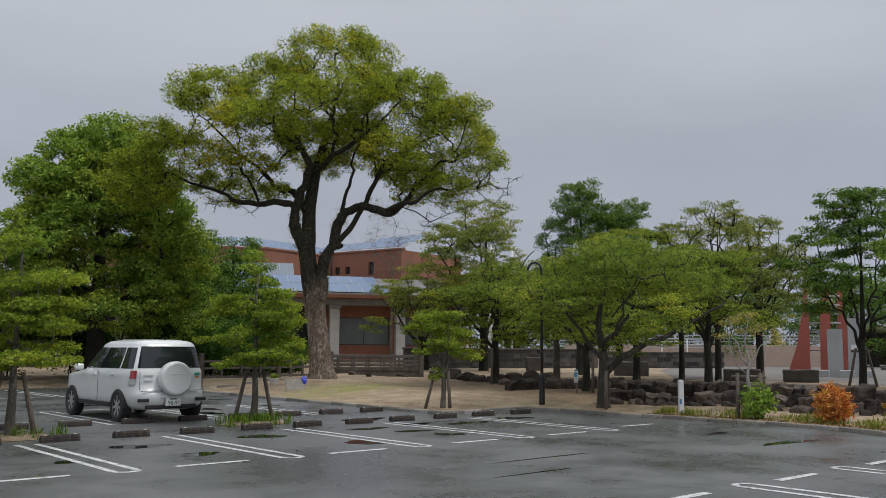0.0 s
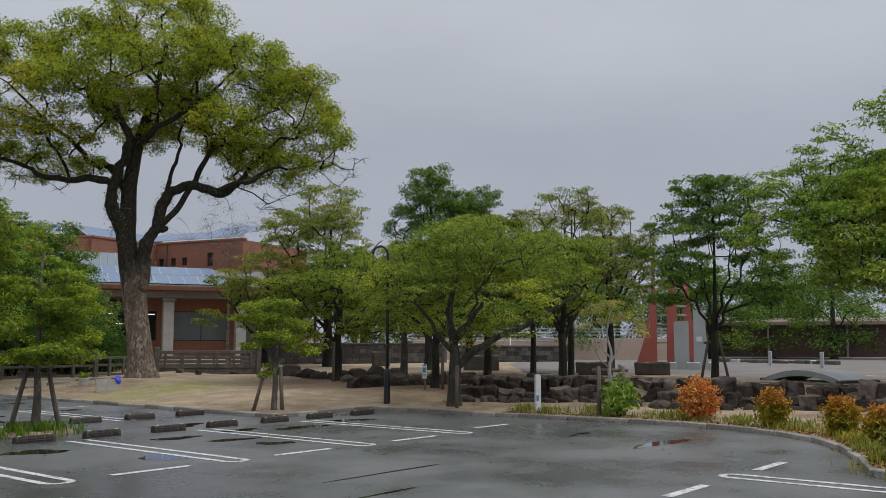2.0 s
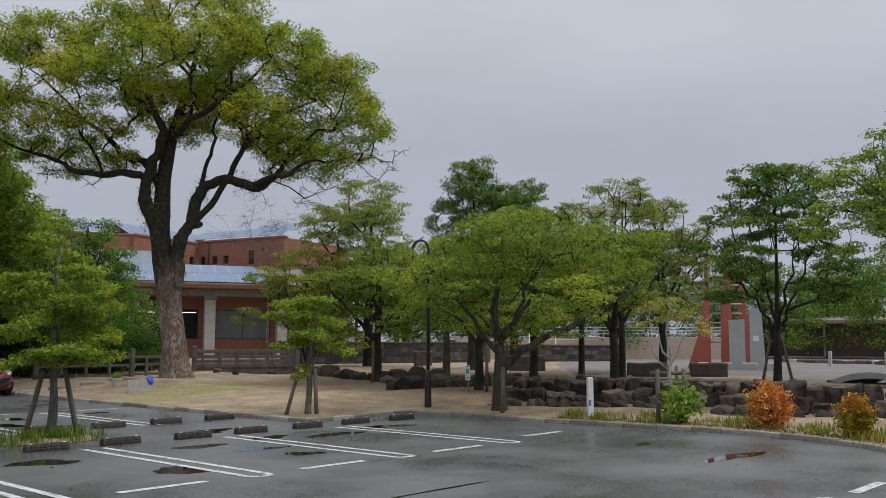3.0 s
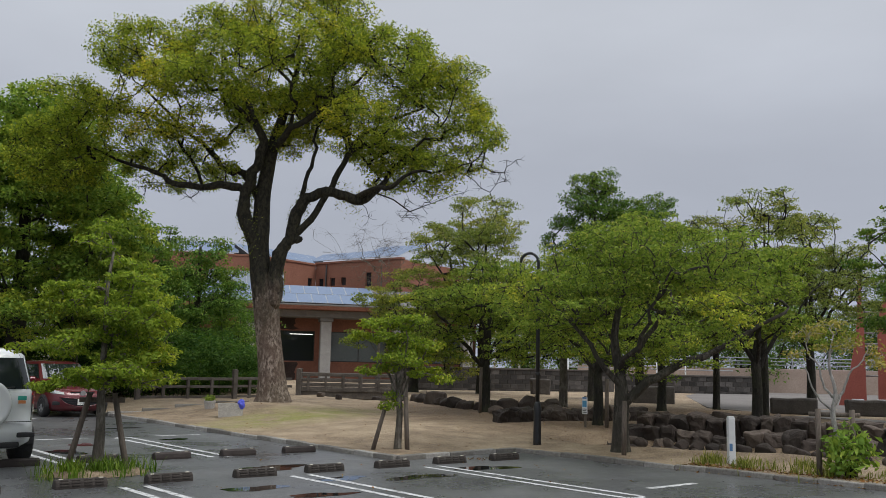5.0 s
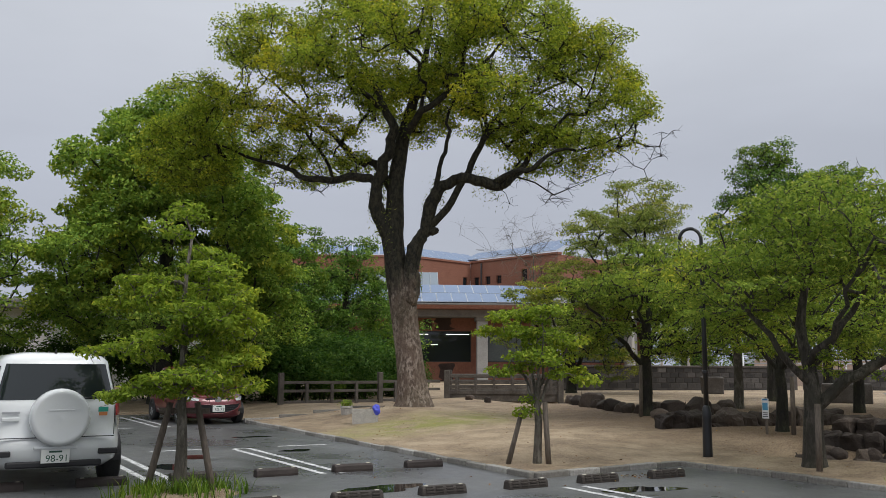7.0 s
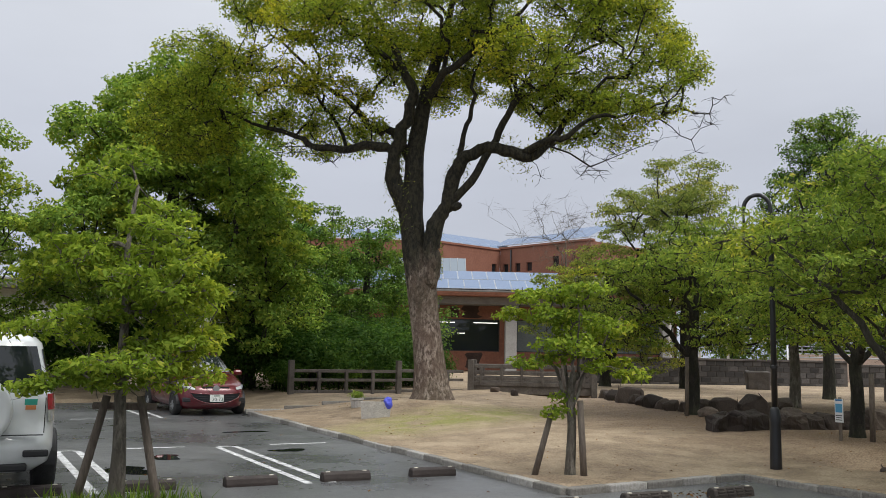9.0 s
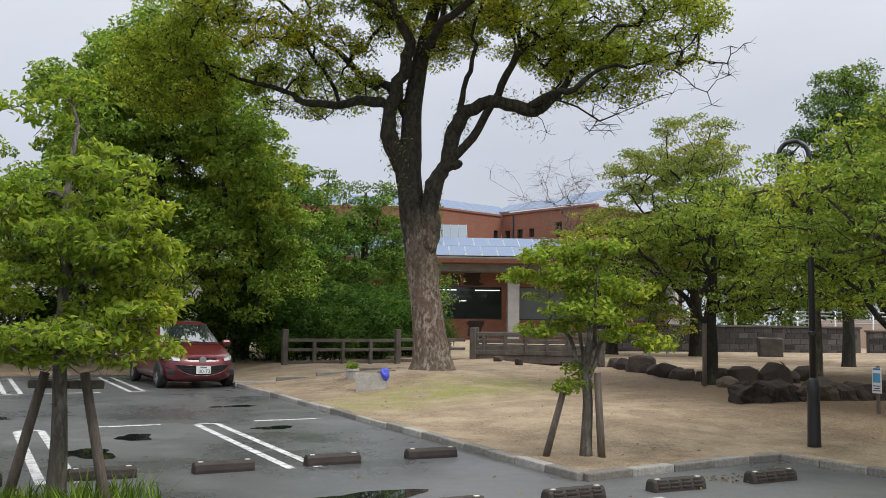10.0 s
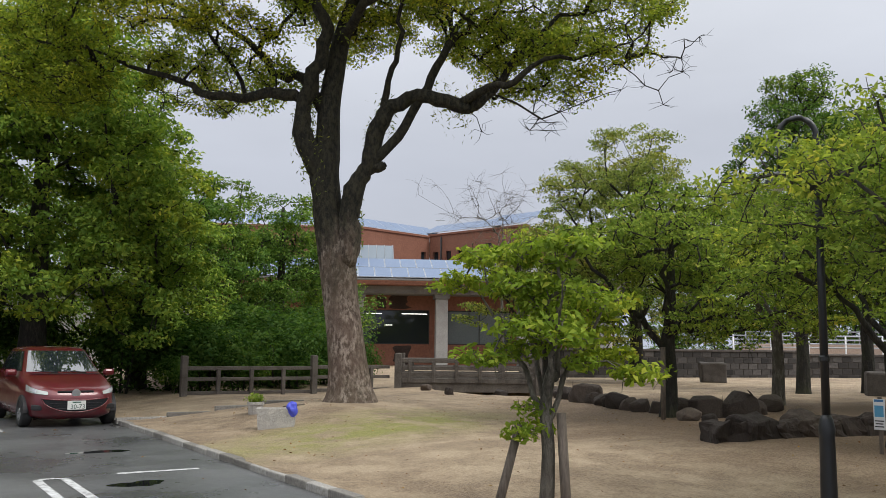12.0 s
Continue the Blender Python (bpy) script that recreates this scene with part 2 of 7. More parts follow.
M_LEAF_YOUNG = leafy("bright_young_leaves", ((0.0, (0.133, 0.207, 0.026)), (0.5, (0.235, 0.330, 0.044)), (0.9, (0.345, 0.431, 0.059)), (1.0, (0.472, 0.487, 0.078))))
M_LEAF_CHERRY = leafy("cherry_leaves", ((0.0, (0.134, 0.207, 0.039)), (0.5, (0.235, 0.332, 0.060)), (0.9, (0.349, 0.433, 0.080)), (1.0, (0.489, 0.487, 0.111))))
M_LEAF_MID = leafy("bluish_mid_green_leaves", ((0.0, (0.061, 0.127, 0.027)), (0.5, (0.116, 0.215, 0.044)), (0.9, (0.182, 0.292, 0.057)), (1.0, (0.264, 0.352, 0.073))), 0.5, 0.36)
M_LEAF_PINE = leafy("blue_dark_leaves", ((0.0, (0.025, 0.068, 0.014)), (0.6, (0.060, 0.123, 0.024)), (1.0, (0.102, 0.170, 0.036))))
M_LEAF_OLIVE = leafy("olive_leaves", ((0.0, (0.150, 0.205, 0.052)), (0.6, (0.250, 0.310, 0.078)), (1.0, (0.360, 0.380, 0.117))))
M_LEAF_ORANGE = leafy("orange_shrub_leaves", ((0.0, (0.44, 0.085, 0.03)), (0.45, (0.70, 0.23, 0.07)), (0.8, (0.76, 0.42, 0.14)), (1.0, (0.50, 0.42, 0.05))), 0.5, 0.25)
def nandina():
    """Heavenly bamboo: green below, yellow and flame-red young growth above."""
    m = leafy("yellow_green_shrub_leaves", ((0.0, (0.10, 0.15, 0.015)), (0.45, (0.26, 0.27, 0.025)), (0.8, (0.50, 0.33, 0.04)), (1.0, (0.60, 0.20, 0.05))), 0.5, 0.25)
    n, l = m.node_tree.nodes, m.node_tree.links
    b = n["Principled BSDF"]
    old = b.inputs["Base Color"].links[0].from_socket
    tc, xyz, g = n.new("ShaderNodeTexCoord"), n.new("ShaderNodeSeparateXYZ"), n.new("ShaderNodeNewGeometry")
    l.new(tc.outputs["Object"], xyz.inputs[0])
    young_leaf = ramp_node(n, l, g.outputs["Random Per Island"], ((0.0, (0.42, 0.07, 0.03)), (0.6, (0.62, 0.20, 0.06)), (1.0, (0.66, 0.40, 0.07))))
    l.new(blend(n, l, old, young_leaf, span(n, l, xyz.outputs[2], 0.26, 0.56, 0.0, 0.85)), b.inputs["Base Color"])
    return m


M_GRASS = leafy("grass_blades", ((0.0, (0.12, 0.15, 0.025)), (0.6, (0.21, 0.24, 0.04)), (1.0, (0.38, 0.34, 0.12))), 0.6, 0.3)
M_LEAF_MIXED = nandina()
M_LITTER = leafy("fallen_leaves", ((0.0, (0.10, 0.045, 0.02)), (0.6, (0.22, 0.11, 0.035)), (1.0, (0.34, 0.24, 0.08))), 0.8, 0.1)
M_ROCK = per_piece("dark_rock", ((0, (0.026, 0.018, 0.014)), (0.5, (0.062, 0.045, 0.036)), (1, (0.15, 0.116, 0.093))), 0.85, 11, 1.0)
M_STONE_WALL = mottled("dark_stone", (0.045, 0.038, 0.033), (0.12, 0.105, 0.095), 3, 40, 0.85, 0.6)
M_BRICK = mottled("red_brick", (0.19, 0.076, 0.048), (0.285, 0.122, 0.078), 0.6, 9, 0.85, 0.4)
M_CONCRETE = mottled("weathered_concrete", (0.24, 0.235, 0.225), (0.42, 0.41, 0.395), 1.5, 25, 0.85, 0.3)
# same mottling as the pale concrete, at about half its tone
M_CONC_DARK = mottled("dark_concrete", (0.11, 0.105, 0.10), (0.22, 0.215, 0.205), 1.5, 25, 0.85, 0.3)
M_PLAZA = mottled("plaza_paving", (0.12, 0.107, 0.10), (0.20, 0.183, 0.172), 0.4, 22, 0.95, 0.2)
M_WOOD_GREY = mottled("weathered_wood", (0.050, 0.042, 0.036), (0.155, 0.135, 0.118), 3, 35, 0.85, 0.6, stretch=(1, 1, 1))
M_WOOD_STAKE = mottled("stake_wood", (0.075, 0.058, 0.045), (0.19, 0.155, 0.125), 4, 45, 0.85, 0.6, stretch=(1, 1, 0.2))
M_BLACK = plain("black_paint", (0.012, 0.013, 0.016), 0.35, 0.0, 0.2)
M_RAIL = plain("rail_grey", (0.36, 0.38, 0.41), 0.5)
M_WHITE = plain("white_paint", (0.72, 0.73, 0.74), 0.45)
M_PANEL = plain("solar_panel", (0.11, 0.165, 0.27), 0.38, 0.0, 0.1, 0.02)
M_ALU = plain("aluminium", (0.55, 0.57, 0.60), 0.35, 0.8)
M_GLASS = glass("window_glass")
M_RED = mottled("red_painted_steel", (0.34, 0.085, 0.065), (0.44, 0.125, 0.095), 1.2, 20, 0.6, 0.15)
M_GREYSTONE = mottled("pale_granite", (0.30, 0.31, 0.325), (0.46, 0.47, 0.48), 0.9, 30, 0.5, 0.15)
# ---- building tools ----
def mesh_from(bm, name, smooth=False):
    me = bpy.data.meshes.new(name)
    bm.normal_update()
    bm.to_mesh(me)
    bm.free()
    if smooth:
        me.shade_smooth()
    return me


def part(name, bm, mat, parent=None, label="", smooth=False):
    """Links a bmesh as one mesh object, under a thing or a part."""
    me = mesh_from(bm, name, smooth) if isinstance(bm, bmesh.types.BMesh) else bm
    if mat is not None and not me.materials:
        me.materials.append(mat)
    ob = new(name, me)
    if parent is not None:
        ob.parent = parent
    if label:
        ob["label"] = label
    return ob


def thing(name, m, label, category, group="", kind=""):
    ob = new(name)
    ob.matrix_basis = m
    ob.empty_display_size = 0.2
    return tagged(ob, label, category, group, kind)


def box(bm, cx, cy, cz, sx, sy, sz, turn=None, bevel=0.0):
    g = bmesh.ops.create_cube(bm, size=1.0)
    m = Matrix.Translation((cx, cy, cz)) @ (turn or Matrix()) @ Matrix.Diagonal((sx, sy, sz, 1))
    bmesh.ops.transform(bm, matrix=m, verts=g["verts"])
    if bevel:
        edges = {e for v in g["verts"] for e in v.link_edges}
        bmesh.ops.bevel(bm, geom=list(edges), offset=bevel, segments=2, affect="EDGES", profile=0.5)
    return g["verts"]


def boxed(cx, cy, cz, sx, sy, sz, turn=None, bevel=0.0):
    bm = bmesh.new()
    box(bm, cx, cy, cz, sx, sy, sz, turn, bevel)
    return bm


def tube_data(chains, sides=7):
    """Vertices and faces of round tapered tubes along lists of (point, radius)."""
    vs, fs = [], []
    for chain in chains:
        base = len(vs)
        k = len(chain)
        up = Vector((0.31, 0.2, 0.93)).normalized()
        for i, (p, r) in enumerate(chain):
            p = Vector(p)
            a = Vector(chain[max(i - 1, 0)][0])
            b = Vector(chain[min(i + 1, k - 1)][0])
            d = (b - a).normalized() if (b - a).length > 1e-6 else Vector((0, 0, 1))
            s = d.cross(Vector((1, 0.13, 0.05))) if abs(d.x) < 0.9 else d.cross(Vector((0.1, 1, 0)))
            s.normalize()
            q = d.cross(s)
            for j in range(sides):
                w = 2 * math.pi * j / sides
                vs.append(p + (s * math.cos(w) + q * math.sin(w)) * r)
        for i in range(k - 1):
            for j in range(sides):
                a, b = base + i * sides + j, base + i * sides + (j + 1) % sides
                fs.append((a, b, b + sides, a + sides))
        fs.append(tuple(base + j for j in reversed(range(sides))))
        fs.append(tuple(base + (k - 1) * sides + j for j in range(sides)))
    return vs, fs


def tubes(name, chains, sides=7, smooth=True):
    vs, fs = tube_data(chains, sides)
    me = bpy.data.meshes.new(name)
    me.from_pydata([tuple(v) for v in vs], [], fs)
    me.update()
    if smooth:
        me.shade_smooth()
    return me


def revolve(bm, profile, sides=16, m=None):
    """A turned solid about z from (radius, height) pairs."""
    rings = []
    for r, z in profile:
        rings.append([bm.verts.new((m or Matrix()) @ Vector((r * math.cos(2 * math.pi * j / sides), r * math.sin(2 * math.pi * j / sides), z))) for j in range(sides)])
    for a, b in zip(rings, rings[1:]):
        for j in range(sides):
            bm.faces.new((a[j], a[(j + 1) % sides], b[(j + 1) % sides], b[j]))
    bm.faces.new(list(reversed(rings[0])))
    bm.faces.new(rings[-1])


def leaf_mesh(name, centres, normals, size, rng, ratio=0.5, fold=0.18):
    """Small pointed leaves, each folded a little along its rib."""
    n = len(centres)
    rnd = rng.normal(size=(n, 3))
    normals = normals / np.maximum(np.linalg.norm(normals, axis=1, keepdims=True), 1e-6)
    along = rnd - normals * (rnd * normals).sum(1, keepdims=True)
    along /= np.maximum(np.linalg.norm(along, axis=1, keepdims=True), 1e-6)
    across = np.cross(normals, along)
    s = (size * rng.uniform(0.65, 1.3, size=(n, 1)))
    tip = centres + along * s * 0.55
    tail = centres - along * s * 0.45
    lift = normals * s * fold
    a = centres + across * s * ratio * 0.5 + lift - along * s * 0.06
    b = centres - across * s * ratio * 0.5 + lift - along * s * 0.06
    verts = np.stack([tail, b, tip, a], 1).reshape(-1, 3)
    me = bpy.data.meshes.new(name)
    me.vertices.add(n * 4)
    me.vertices.foreach_set("co", verts.ravel().astype(np.float32))
    me.loops.add(n * 4)
    me.loops.foreach_set("vertex_index", np.arange(n * 4, dtype=np.int32))
    me.polygons.add(n)
    me.polygons.foreach_set("loop_start", np.arange(0, n * 4, 4, dtype=np.int32))
    me.update(calc_edges=True)
    me.validate()
    return me


def crown_clumps(lobes, spacing, rng):
    """Clump centres spread through the shells of the crown's lobes."""
    pts, out = [], []
    for r, d, u, rr, rd, ru in lobes:
        want = max(3, int(1.6 * (rr * rd + rr * ru + rd * ru) / (spacing * spacing)))
        for _ in range(want):
            v = rng.normal(size=3)
            v /= np.linalg.norm(v)
            k = rng.uniform(0.45, 1.0) ** 0.6
            if v[2] < -0.35 and rng.uniform() < 0.5:
                v[2] = -v[2]
            p = np.array((r + v[0] * rr * k, d + v[1] * rd * k, u + v[2] * ru * k))
            if all(np.sum((p - q) ** 2) > (0.5 * spacing) ** 2 for q in pts[-400:]):
                pts.append(p)
                out.append(v)
    return np.array(pts), np.array(out)


def grow(skeleton, clumps, rng, tip=0.012, power=0.56, droop=0.0, cap=9.0):
    """Joins every clump to the skeleton by a bent branch; gives chains with radii by what they carry."""
    pos, parent, fixed = [], [], []
    for chain in skeleton:
        last = -1
        for i, (p, r) in enumerate(chain):
            p = np.array(p, float)
            if i == 0 and pos:
                last = int(np.argmin([np.sum((p - q) ** 2) for q in pos]))
            pos.append(p)
            parent.append(last)
            fixed.append(r)
            last = len(pos) - 1
    trunk_n = len(pos)
    order = np.argsort([min(np.linalg.norm(c - p) for p in pos) for c in clumps])
    for i in order:
        c = clumps[i]
        q = np.array(pos)
        v = c - q
        dist = np.linalg.norm(v, axis=1)
        slope = v[:, 2] / np.maximum(dist, 1e-6)
        cost = dist * (1.25 - 0.45 * slope) + 0.1 * (np.arange(len(q)) < 2)
        j = int(np.argmin(cost))
        steps = max(2, int(dist[j] / 0.45))
        bend = rng.normal(size=3) * 0.10 * dist[j]
        bend[2] = abs(bend[2]) * 0.6 - droop * dist[j]
        last = j
        for k in range(1, steps + 1):
            w = k / steps
            p = q[j] + v[j] * w + bend * math.sin(math.pi * w) + rng.normal(size=3) * 0.035 * (k < steps)
            pos.append(p)
            parent.append(last)
            fixed.append(None)
            last = len(pos) - 1
    load = np.zeros(len(pos))
    kids = np.zeros(len(pos), int)
    for i in range(len(pos) - 1, -1, -1):
        if kids[i] == 0:
            load[i] = max(load[i], 1)
        if parent[i] >= 0:
            load[parent[i]] += load[i]
            kids[parent[i]] += 1
    rad = [f if f is not None else min(tip * ld ** power, cap) for f, ld in zip(fixed, load)]
    chains = []
    for i in range(trunk_n, len(pos)):
        p = parent[i]
        r0 = min(rad[p], rad[i] * 1.35)
        chains.append([(pos[p], r0), (pos[i], rad[i])])
    return chains, pos


def sinuous(chain, rng, wander):
    """A smooth, slightly winding line through the points of a limb."""
    p = [Vector(q) for q, _ in chain]
    r = [v for _, v in chain]
    out = []
    for i in range(len(p) - 1):
        a, b, c, d = p[max(i - 1, 0)], p[i], p[i + 1], p[min(i + 2, len(p) - 1)]
        for k in range(3):
            t = k / 3
            q = 0.5 * (2 * b + (c - a) * t + (2 * a - 5 * b + 4 * c - d) * t * t + (3 * b - a - 3 * c + d) * t ** 3)
            if k and wander:
                q += Vector(rng.normal(size=3)) * wander * min(1.0, (c - b).length)
            out.append((q, (r[i] + (r[i + 1] - r[i]) * t) * (1 + (rng.uniform(-0.07, 0.07) if wander else 0))))
    out.append((p[-1], r[-1]))
    return out


def tree(name, x, y, z, turn, lobes, skeleton, leaf_mat, bark_mat, label, seed, spacing=0.8, clump=0.5, leaves=170, leaf=0.11, flat=0.55,
         tip=0.012, ratio=0.5, category="tree", group="", droop=0.0, twigs=3, sides=5, bare=()):
    """A tree: skeleton and lobes in its own (right, away, up) metres, turned about its foot."""
    rng = np.random.default_rng(seed)
    t = thing(name, pose(x, y, z, 0, 0, turn), label, category, group)
    pts, out = crown_clumps(lobes, spacing, rng)
    chains, pos = grow(skeleton, list(pts) + [np.array(b, float) for b in bare], rng, tip, droop=droop)
    main = [sinuous(c, rng, 0.0 if i == 0 else 0.05) for i, c in enumerate(skeleton)]
    part("trunk", tubes("trunk", main[:1], 14), bark_mat, t)
    for c in main[1:]:
        part("limb", tubes("limb", [c], 9), bark_mat, t)
    fine = []
    for c in list(pts) + [np.array(b, float) for b in bare]:
        for _ in range(twigs):
            v = rng.normal(size=3) * np.array((1, 1, 0.6))
            v /= np.linalg.norm(v)
            fine.append([(c, tip * 0.8), (c + v * clump * 0.55 + rng.normal(size=3) * 0.04, tip * 0.6), (c + v * clump * 1.0, tip * 0.3)])
    vs, fs = tube_data(chains, sides)
    vt, ft = tube_data(fine, 3)
    me = bpy.data.meshes.new("branchwork")
    me.from_pydata([tuple(v) for v in vs] + [tuple(v) for v in vt], [], fs + [tuple(i + len(vs) for i in f) for f in ft])
    me.shade_smooth()
    part("branchwork", me, bark_mat, t)["kind"] = "stuff"
    n = leaves * len(pts)
    idx = np.repeat(np.arange(len(pts)), leaves)
    size = clump * rng.uniform(0.7, 1.3, size=len(pts))[idx]
    v = rng.normal(size=(n, 3))
    v /= np.linalg.norm(v, axis=1, keepdims=True)
    k = rng.uniform(0.15, 1.0, size=(n, 1)) ** 0.5
    off = v * k * size[:, None] * np.array((1.15, 1.15, flat))
    centres = pts[idx] + off
    normals = v * 0.5 + np.array((0, 0, 0.8)) + rng.normal(size=(n, 3)) * 0.75
    me = leaf_mesh("leaves", centres, normals, leaf, rng, ratio)
    ob = part("foliage", me, leaf_mat, t)
    ob["kind"] = "stuff"
    return t
# ---- ground, car park, kerbs ----
KERB = [(14.66, 35.2), (14.36, 16.18), (17.42, 16.46), (17.56, 12.9), (17.78, 11.3), (17.92, 10.0), (17.9, 8.9), (17.62, 7.8), (17.2, 6.9), (16.6, 6.15), (15.7, 5.5),
        (14.4, 4.9), (13.2, 4.45), (12.85, 3.7), (12.9, 0.0), (13.2, -30.0)]
LOT = KERB + [(-45.0, -30.0), (-45.0, 35.2)]


BANK = [(20.5, 16.2), (21.2, 14.2), (21.7, 12.2), (21.4, 9.8), (22.2, 8.1), (22.0, 6.6), (22.2, 3.0)]


def smooth_step(a, b, v):
    t = np.clip((v - a) / (b - a), 0, 1)
    return t * t * (3 - 2 * t)


def lot_distance(x, y):
    """Distance to the lot's edge: positive outside it."""
    best = np.full(x.shape, 1e9)
    inside = np.zeros(x.shape, bool)
    for (ax, ay), (bx, by) in zip(LOT, LOT[1:] + LOT[:1]):
        dx, dy = bx - ax, by - ay
        t = np.clip(((x - ax) * dx + (y - ay) * dy) / (dx * dx + dy * dy), 0, 1)
        best = np.minimum(best, np.hypot(x - ax - t * dx, y - ay - t * dy))
        cross = (ay > y) != (by > y)
        with np.errstate(divide="ignore", invalid="ignore"):
            inside ^= cross & (x < (bx - ax) * (y - ay) / (by - ay if by != ay else 1e-9) + ax)
    return np.where(inside, -best, best)


def land(x, y):
    """Height of the open ground outside the lot."""
    d = np.maximum(lot_distance(x, y), 0)
    h = 0.08 + 0.21 * smooth_step(0.1, 3.7, d) + 0.155 * smooth_step(5.5, 11.0, d)
    h += 0.20 * np.exp(-((x - 18.56) ** 2 + (y - 27.84) ** 2) / 5.0)
    h += 0.025 * np.sin(x * 0.9 + 1.3 * np.sin(y * 0.7)) * smooth_step(0.5, 3.0, d) * (1 - smooth_step(14, 20, d))
    # a dry stream bed in front of the stone bank
    for (ax, ay), (bx, by) in zip(BANK, BANK[1:]):
        t = np.clip(((x + 0.75 - ax) * (bx - ax) + (y - ay) * (by - ay)) / ((bx - ax) ** 2 + (by - ay) ** 2), 0, 1)
        far = np.hypot(x + 0.75 - ax - t * (bx - ax), y - ay - t * (by - ay))
        h = np.minimum(h, h * smooth_step(0.25, 1.1, far) + 0.02 * (1 - smooth_step(0.25, 1.1, far)))
    run = np.hypot(x - 25.4, (y - 31.5) * 0.6)
    h -= 0.75 * (1 - smooth_step(0.8, 1.9, run))
    return h


def ground_at(x, y):
    a, b = np.array([float(x)]), np.array([float(y)])
    return float(land(a, b)[0]) if lot_distance(a, b)[0] > 0 else 0.0


def axis(*runs):
    out = []
    for a, b, step in runs:
        out += list(np.arange(a, b, step))
    return np.array(out + [runs[-1][1]])


gx = axis((-2500, -300, 550), (-300, -40, 65), (-40, 12.4, 2.62), (12.4, 18.4, 0.12), (18.4, 32, 0.3), (32, 70, 1.5), (70, 300, 46), (300, 2500, 550))
gy = axis((-2500, -300, 550), (-300, -30, 67.5), (-30, 2.0, 1.0), (2.0, 17.0, 0.15), (17.0, 40.0, 0.3), (40, 80, 2), (80, 300, 44), (300, 2500, 550))
X, Y = np.meshgrid(gx, gy, indexing="ij")
D = lot_distance(X, Y)
Z = np.where(D > -0.02, land(X, Y), -0.15)
nx, ny = X.shape
me = bpy.data.meshes.new("ground")
quads = [(i * ny + j, (i + 1) * ny + j, (i + 1) * ny + j + 1, i * ny + j + 1) for i in range(nx - 1) for j in range(ny - 1)]
me.from_pydata(np.stack([X, Y, Z], -1).reshape(-1, 3).tolist(), [], quads)
me.shade_smooth()
me.materials.append(M_SOIL)
tagged(new("ground", me), "bare sandy soil ground with thin grass patches", "ground", kind="structure")

bm = bmesh.new()
bm.faces.new([bm.verts.new((x, y, 0)) for x, y in reversed(LOT)])
bmesh.ops.triangulate(bm, faces=bm.faces[:])
tagged(part("road", bm, M_ASPHALT), "wet dark grey asphalt of a car park", "car park", kind="structure")

# paved plaza beyond the stone banks
bm = bmesh.new()
outline = [(27.0, 2.0), (27.6, 11.0), (28.6, 16.5), (31.5, 21.5), (44.0, 31.0), (60.0, 40.0), (110.0, 50.0), (110.0, -40.0), (30.0, -40.0)]
lower = [bm.verts.new((x, y, 0.1)) for x, y in outline]
upper = [bm.verts.new((x, y, 0.45)) for x, y in outline]
bm.faces.new(list(reversed(upper)))
for i in range(len(outline)):
    j = (i + 1) % len(outline)
    bm.faces.new((lower[i], lower[j], upper[j], upper[i]))
bmesh.ops.triangulate(bm, faces=[f for f in bm.faces if len(f.verts) > 4])
bmesh.ops.recalc_face_normals(bm, faces=bm.faces[:])
tagged(part("pavement", bm, M_PLAZA), "pale grey paved plaza behind the trees", "pavement", kind="structure")


def kerb_stones():
    """Short kerb stones laid end to end along the lot's edge."""
    root = tagged(new("kerb"), "rough pale stone kerb along the car park edge", "kerb", kind="structure")
    bm = boxed(0, 0, -0.036, 0.592, 0.14, 0.24, bevel=0.016)
    me = mesh_from(bm, "kerb_stone")
    me.materials.append(M_KERB)
    rng = random.Random(3)
    for (ax, ay), (bx, by) in zip(KERB, KERB[1:]):
        length = math.hypot(bx - ax, by - ay)
        if ay < -1:
            break
        k = max(1, round(length / 0.6))
        for i in range(k):
            w = (i + 0.5) / k
            x, y = ax + (bx - ax) * w, ay + (by - ay) * w
            if y < -6:
                continue
            ob = new("kerb_stone", me)
            ob.parent = root
            ob.matrix_basis = pose(x, y, rng.uniform(-0.012, 0.006), rng.uniform(-1, 1), rng.uniform(-0.8, 0.8), math.degrees(math.atan2(by - ay, bx - ax)) + rng.uniform(-0.6, 0.6)) @ Matrix.Diagonal((length / k / 0.6, 1, 1, 1))


def strip(bm, x0, y0, x1, y1, w, z=0.004):
    d = Vector((x1 - x0, y1 - y0, 0))
    s = Vector((-d.y, d.x, 0)).normalized() * w / 2
    n = max(1, int(d.length / 0.5))
    a, b = Vector((x0, y0, z)), Vector((x1, y1, z))
    rows = [[bm.verts.new(a.lerp(b, i / n) + q) for q in (s, -s)] for i in range(n + 1)]
    for p, q in zip(rows, rows[1:]):
        bm.faces.new((p[0], p[1], q[1], q[0]))


def bay_marking(x, y0, y1, gap=0.30, w=0.10):
    """A hairpin bay line, closed and rounded at y1."""
    bm = bmesh.new()
    s = 1 if y1 > y0 else -1
    end = y1 - s * gap / 2
    for side in (-1, 1):
        strip(bm, x + side * gap / 2, y0, x + side * gap / 2, end, w)
    arc = [(gap / 2 * math.cos(a), s * gap / 2 * math.sin(a)) for a in [math.pi * i / 8 for i in range(9)]]
    for (ax, ay), (bx, by) in zip(arc, arc[1:]):
        strip(bm, x + ax, end + ay, x + bx, end + by, w)
    tagged(part("bay_marking", bm, M_PAINT), "worn white hairpin bay line painted on asphalt", "road marking", "bay lines", "structure")


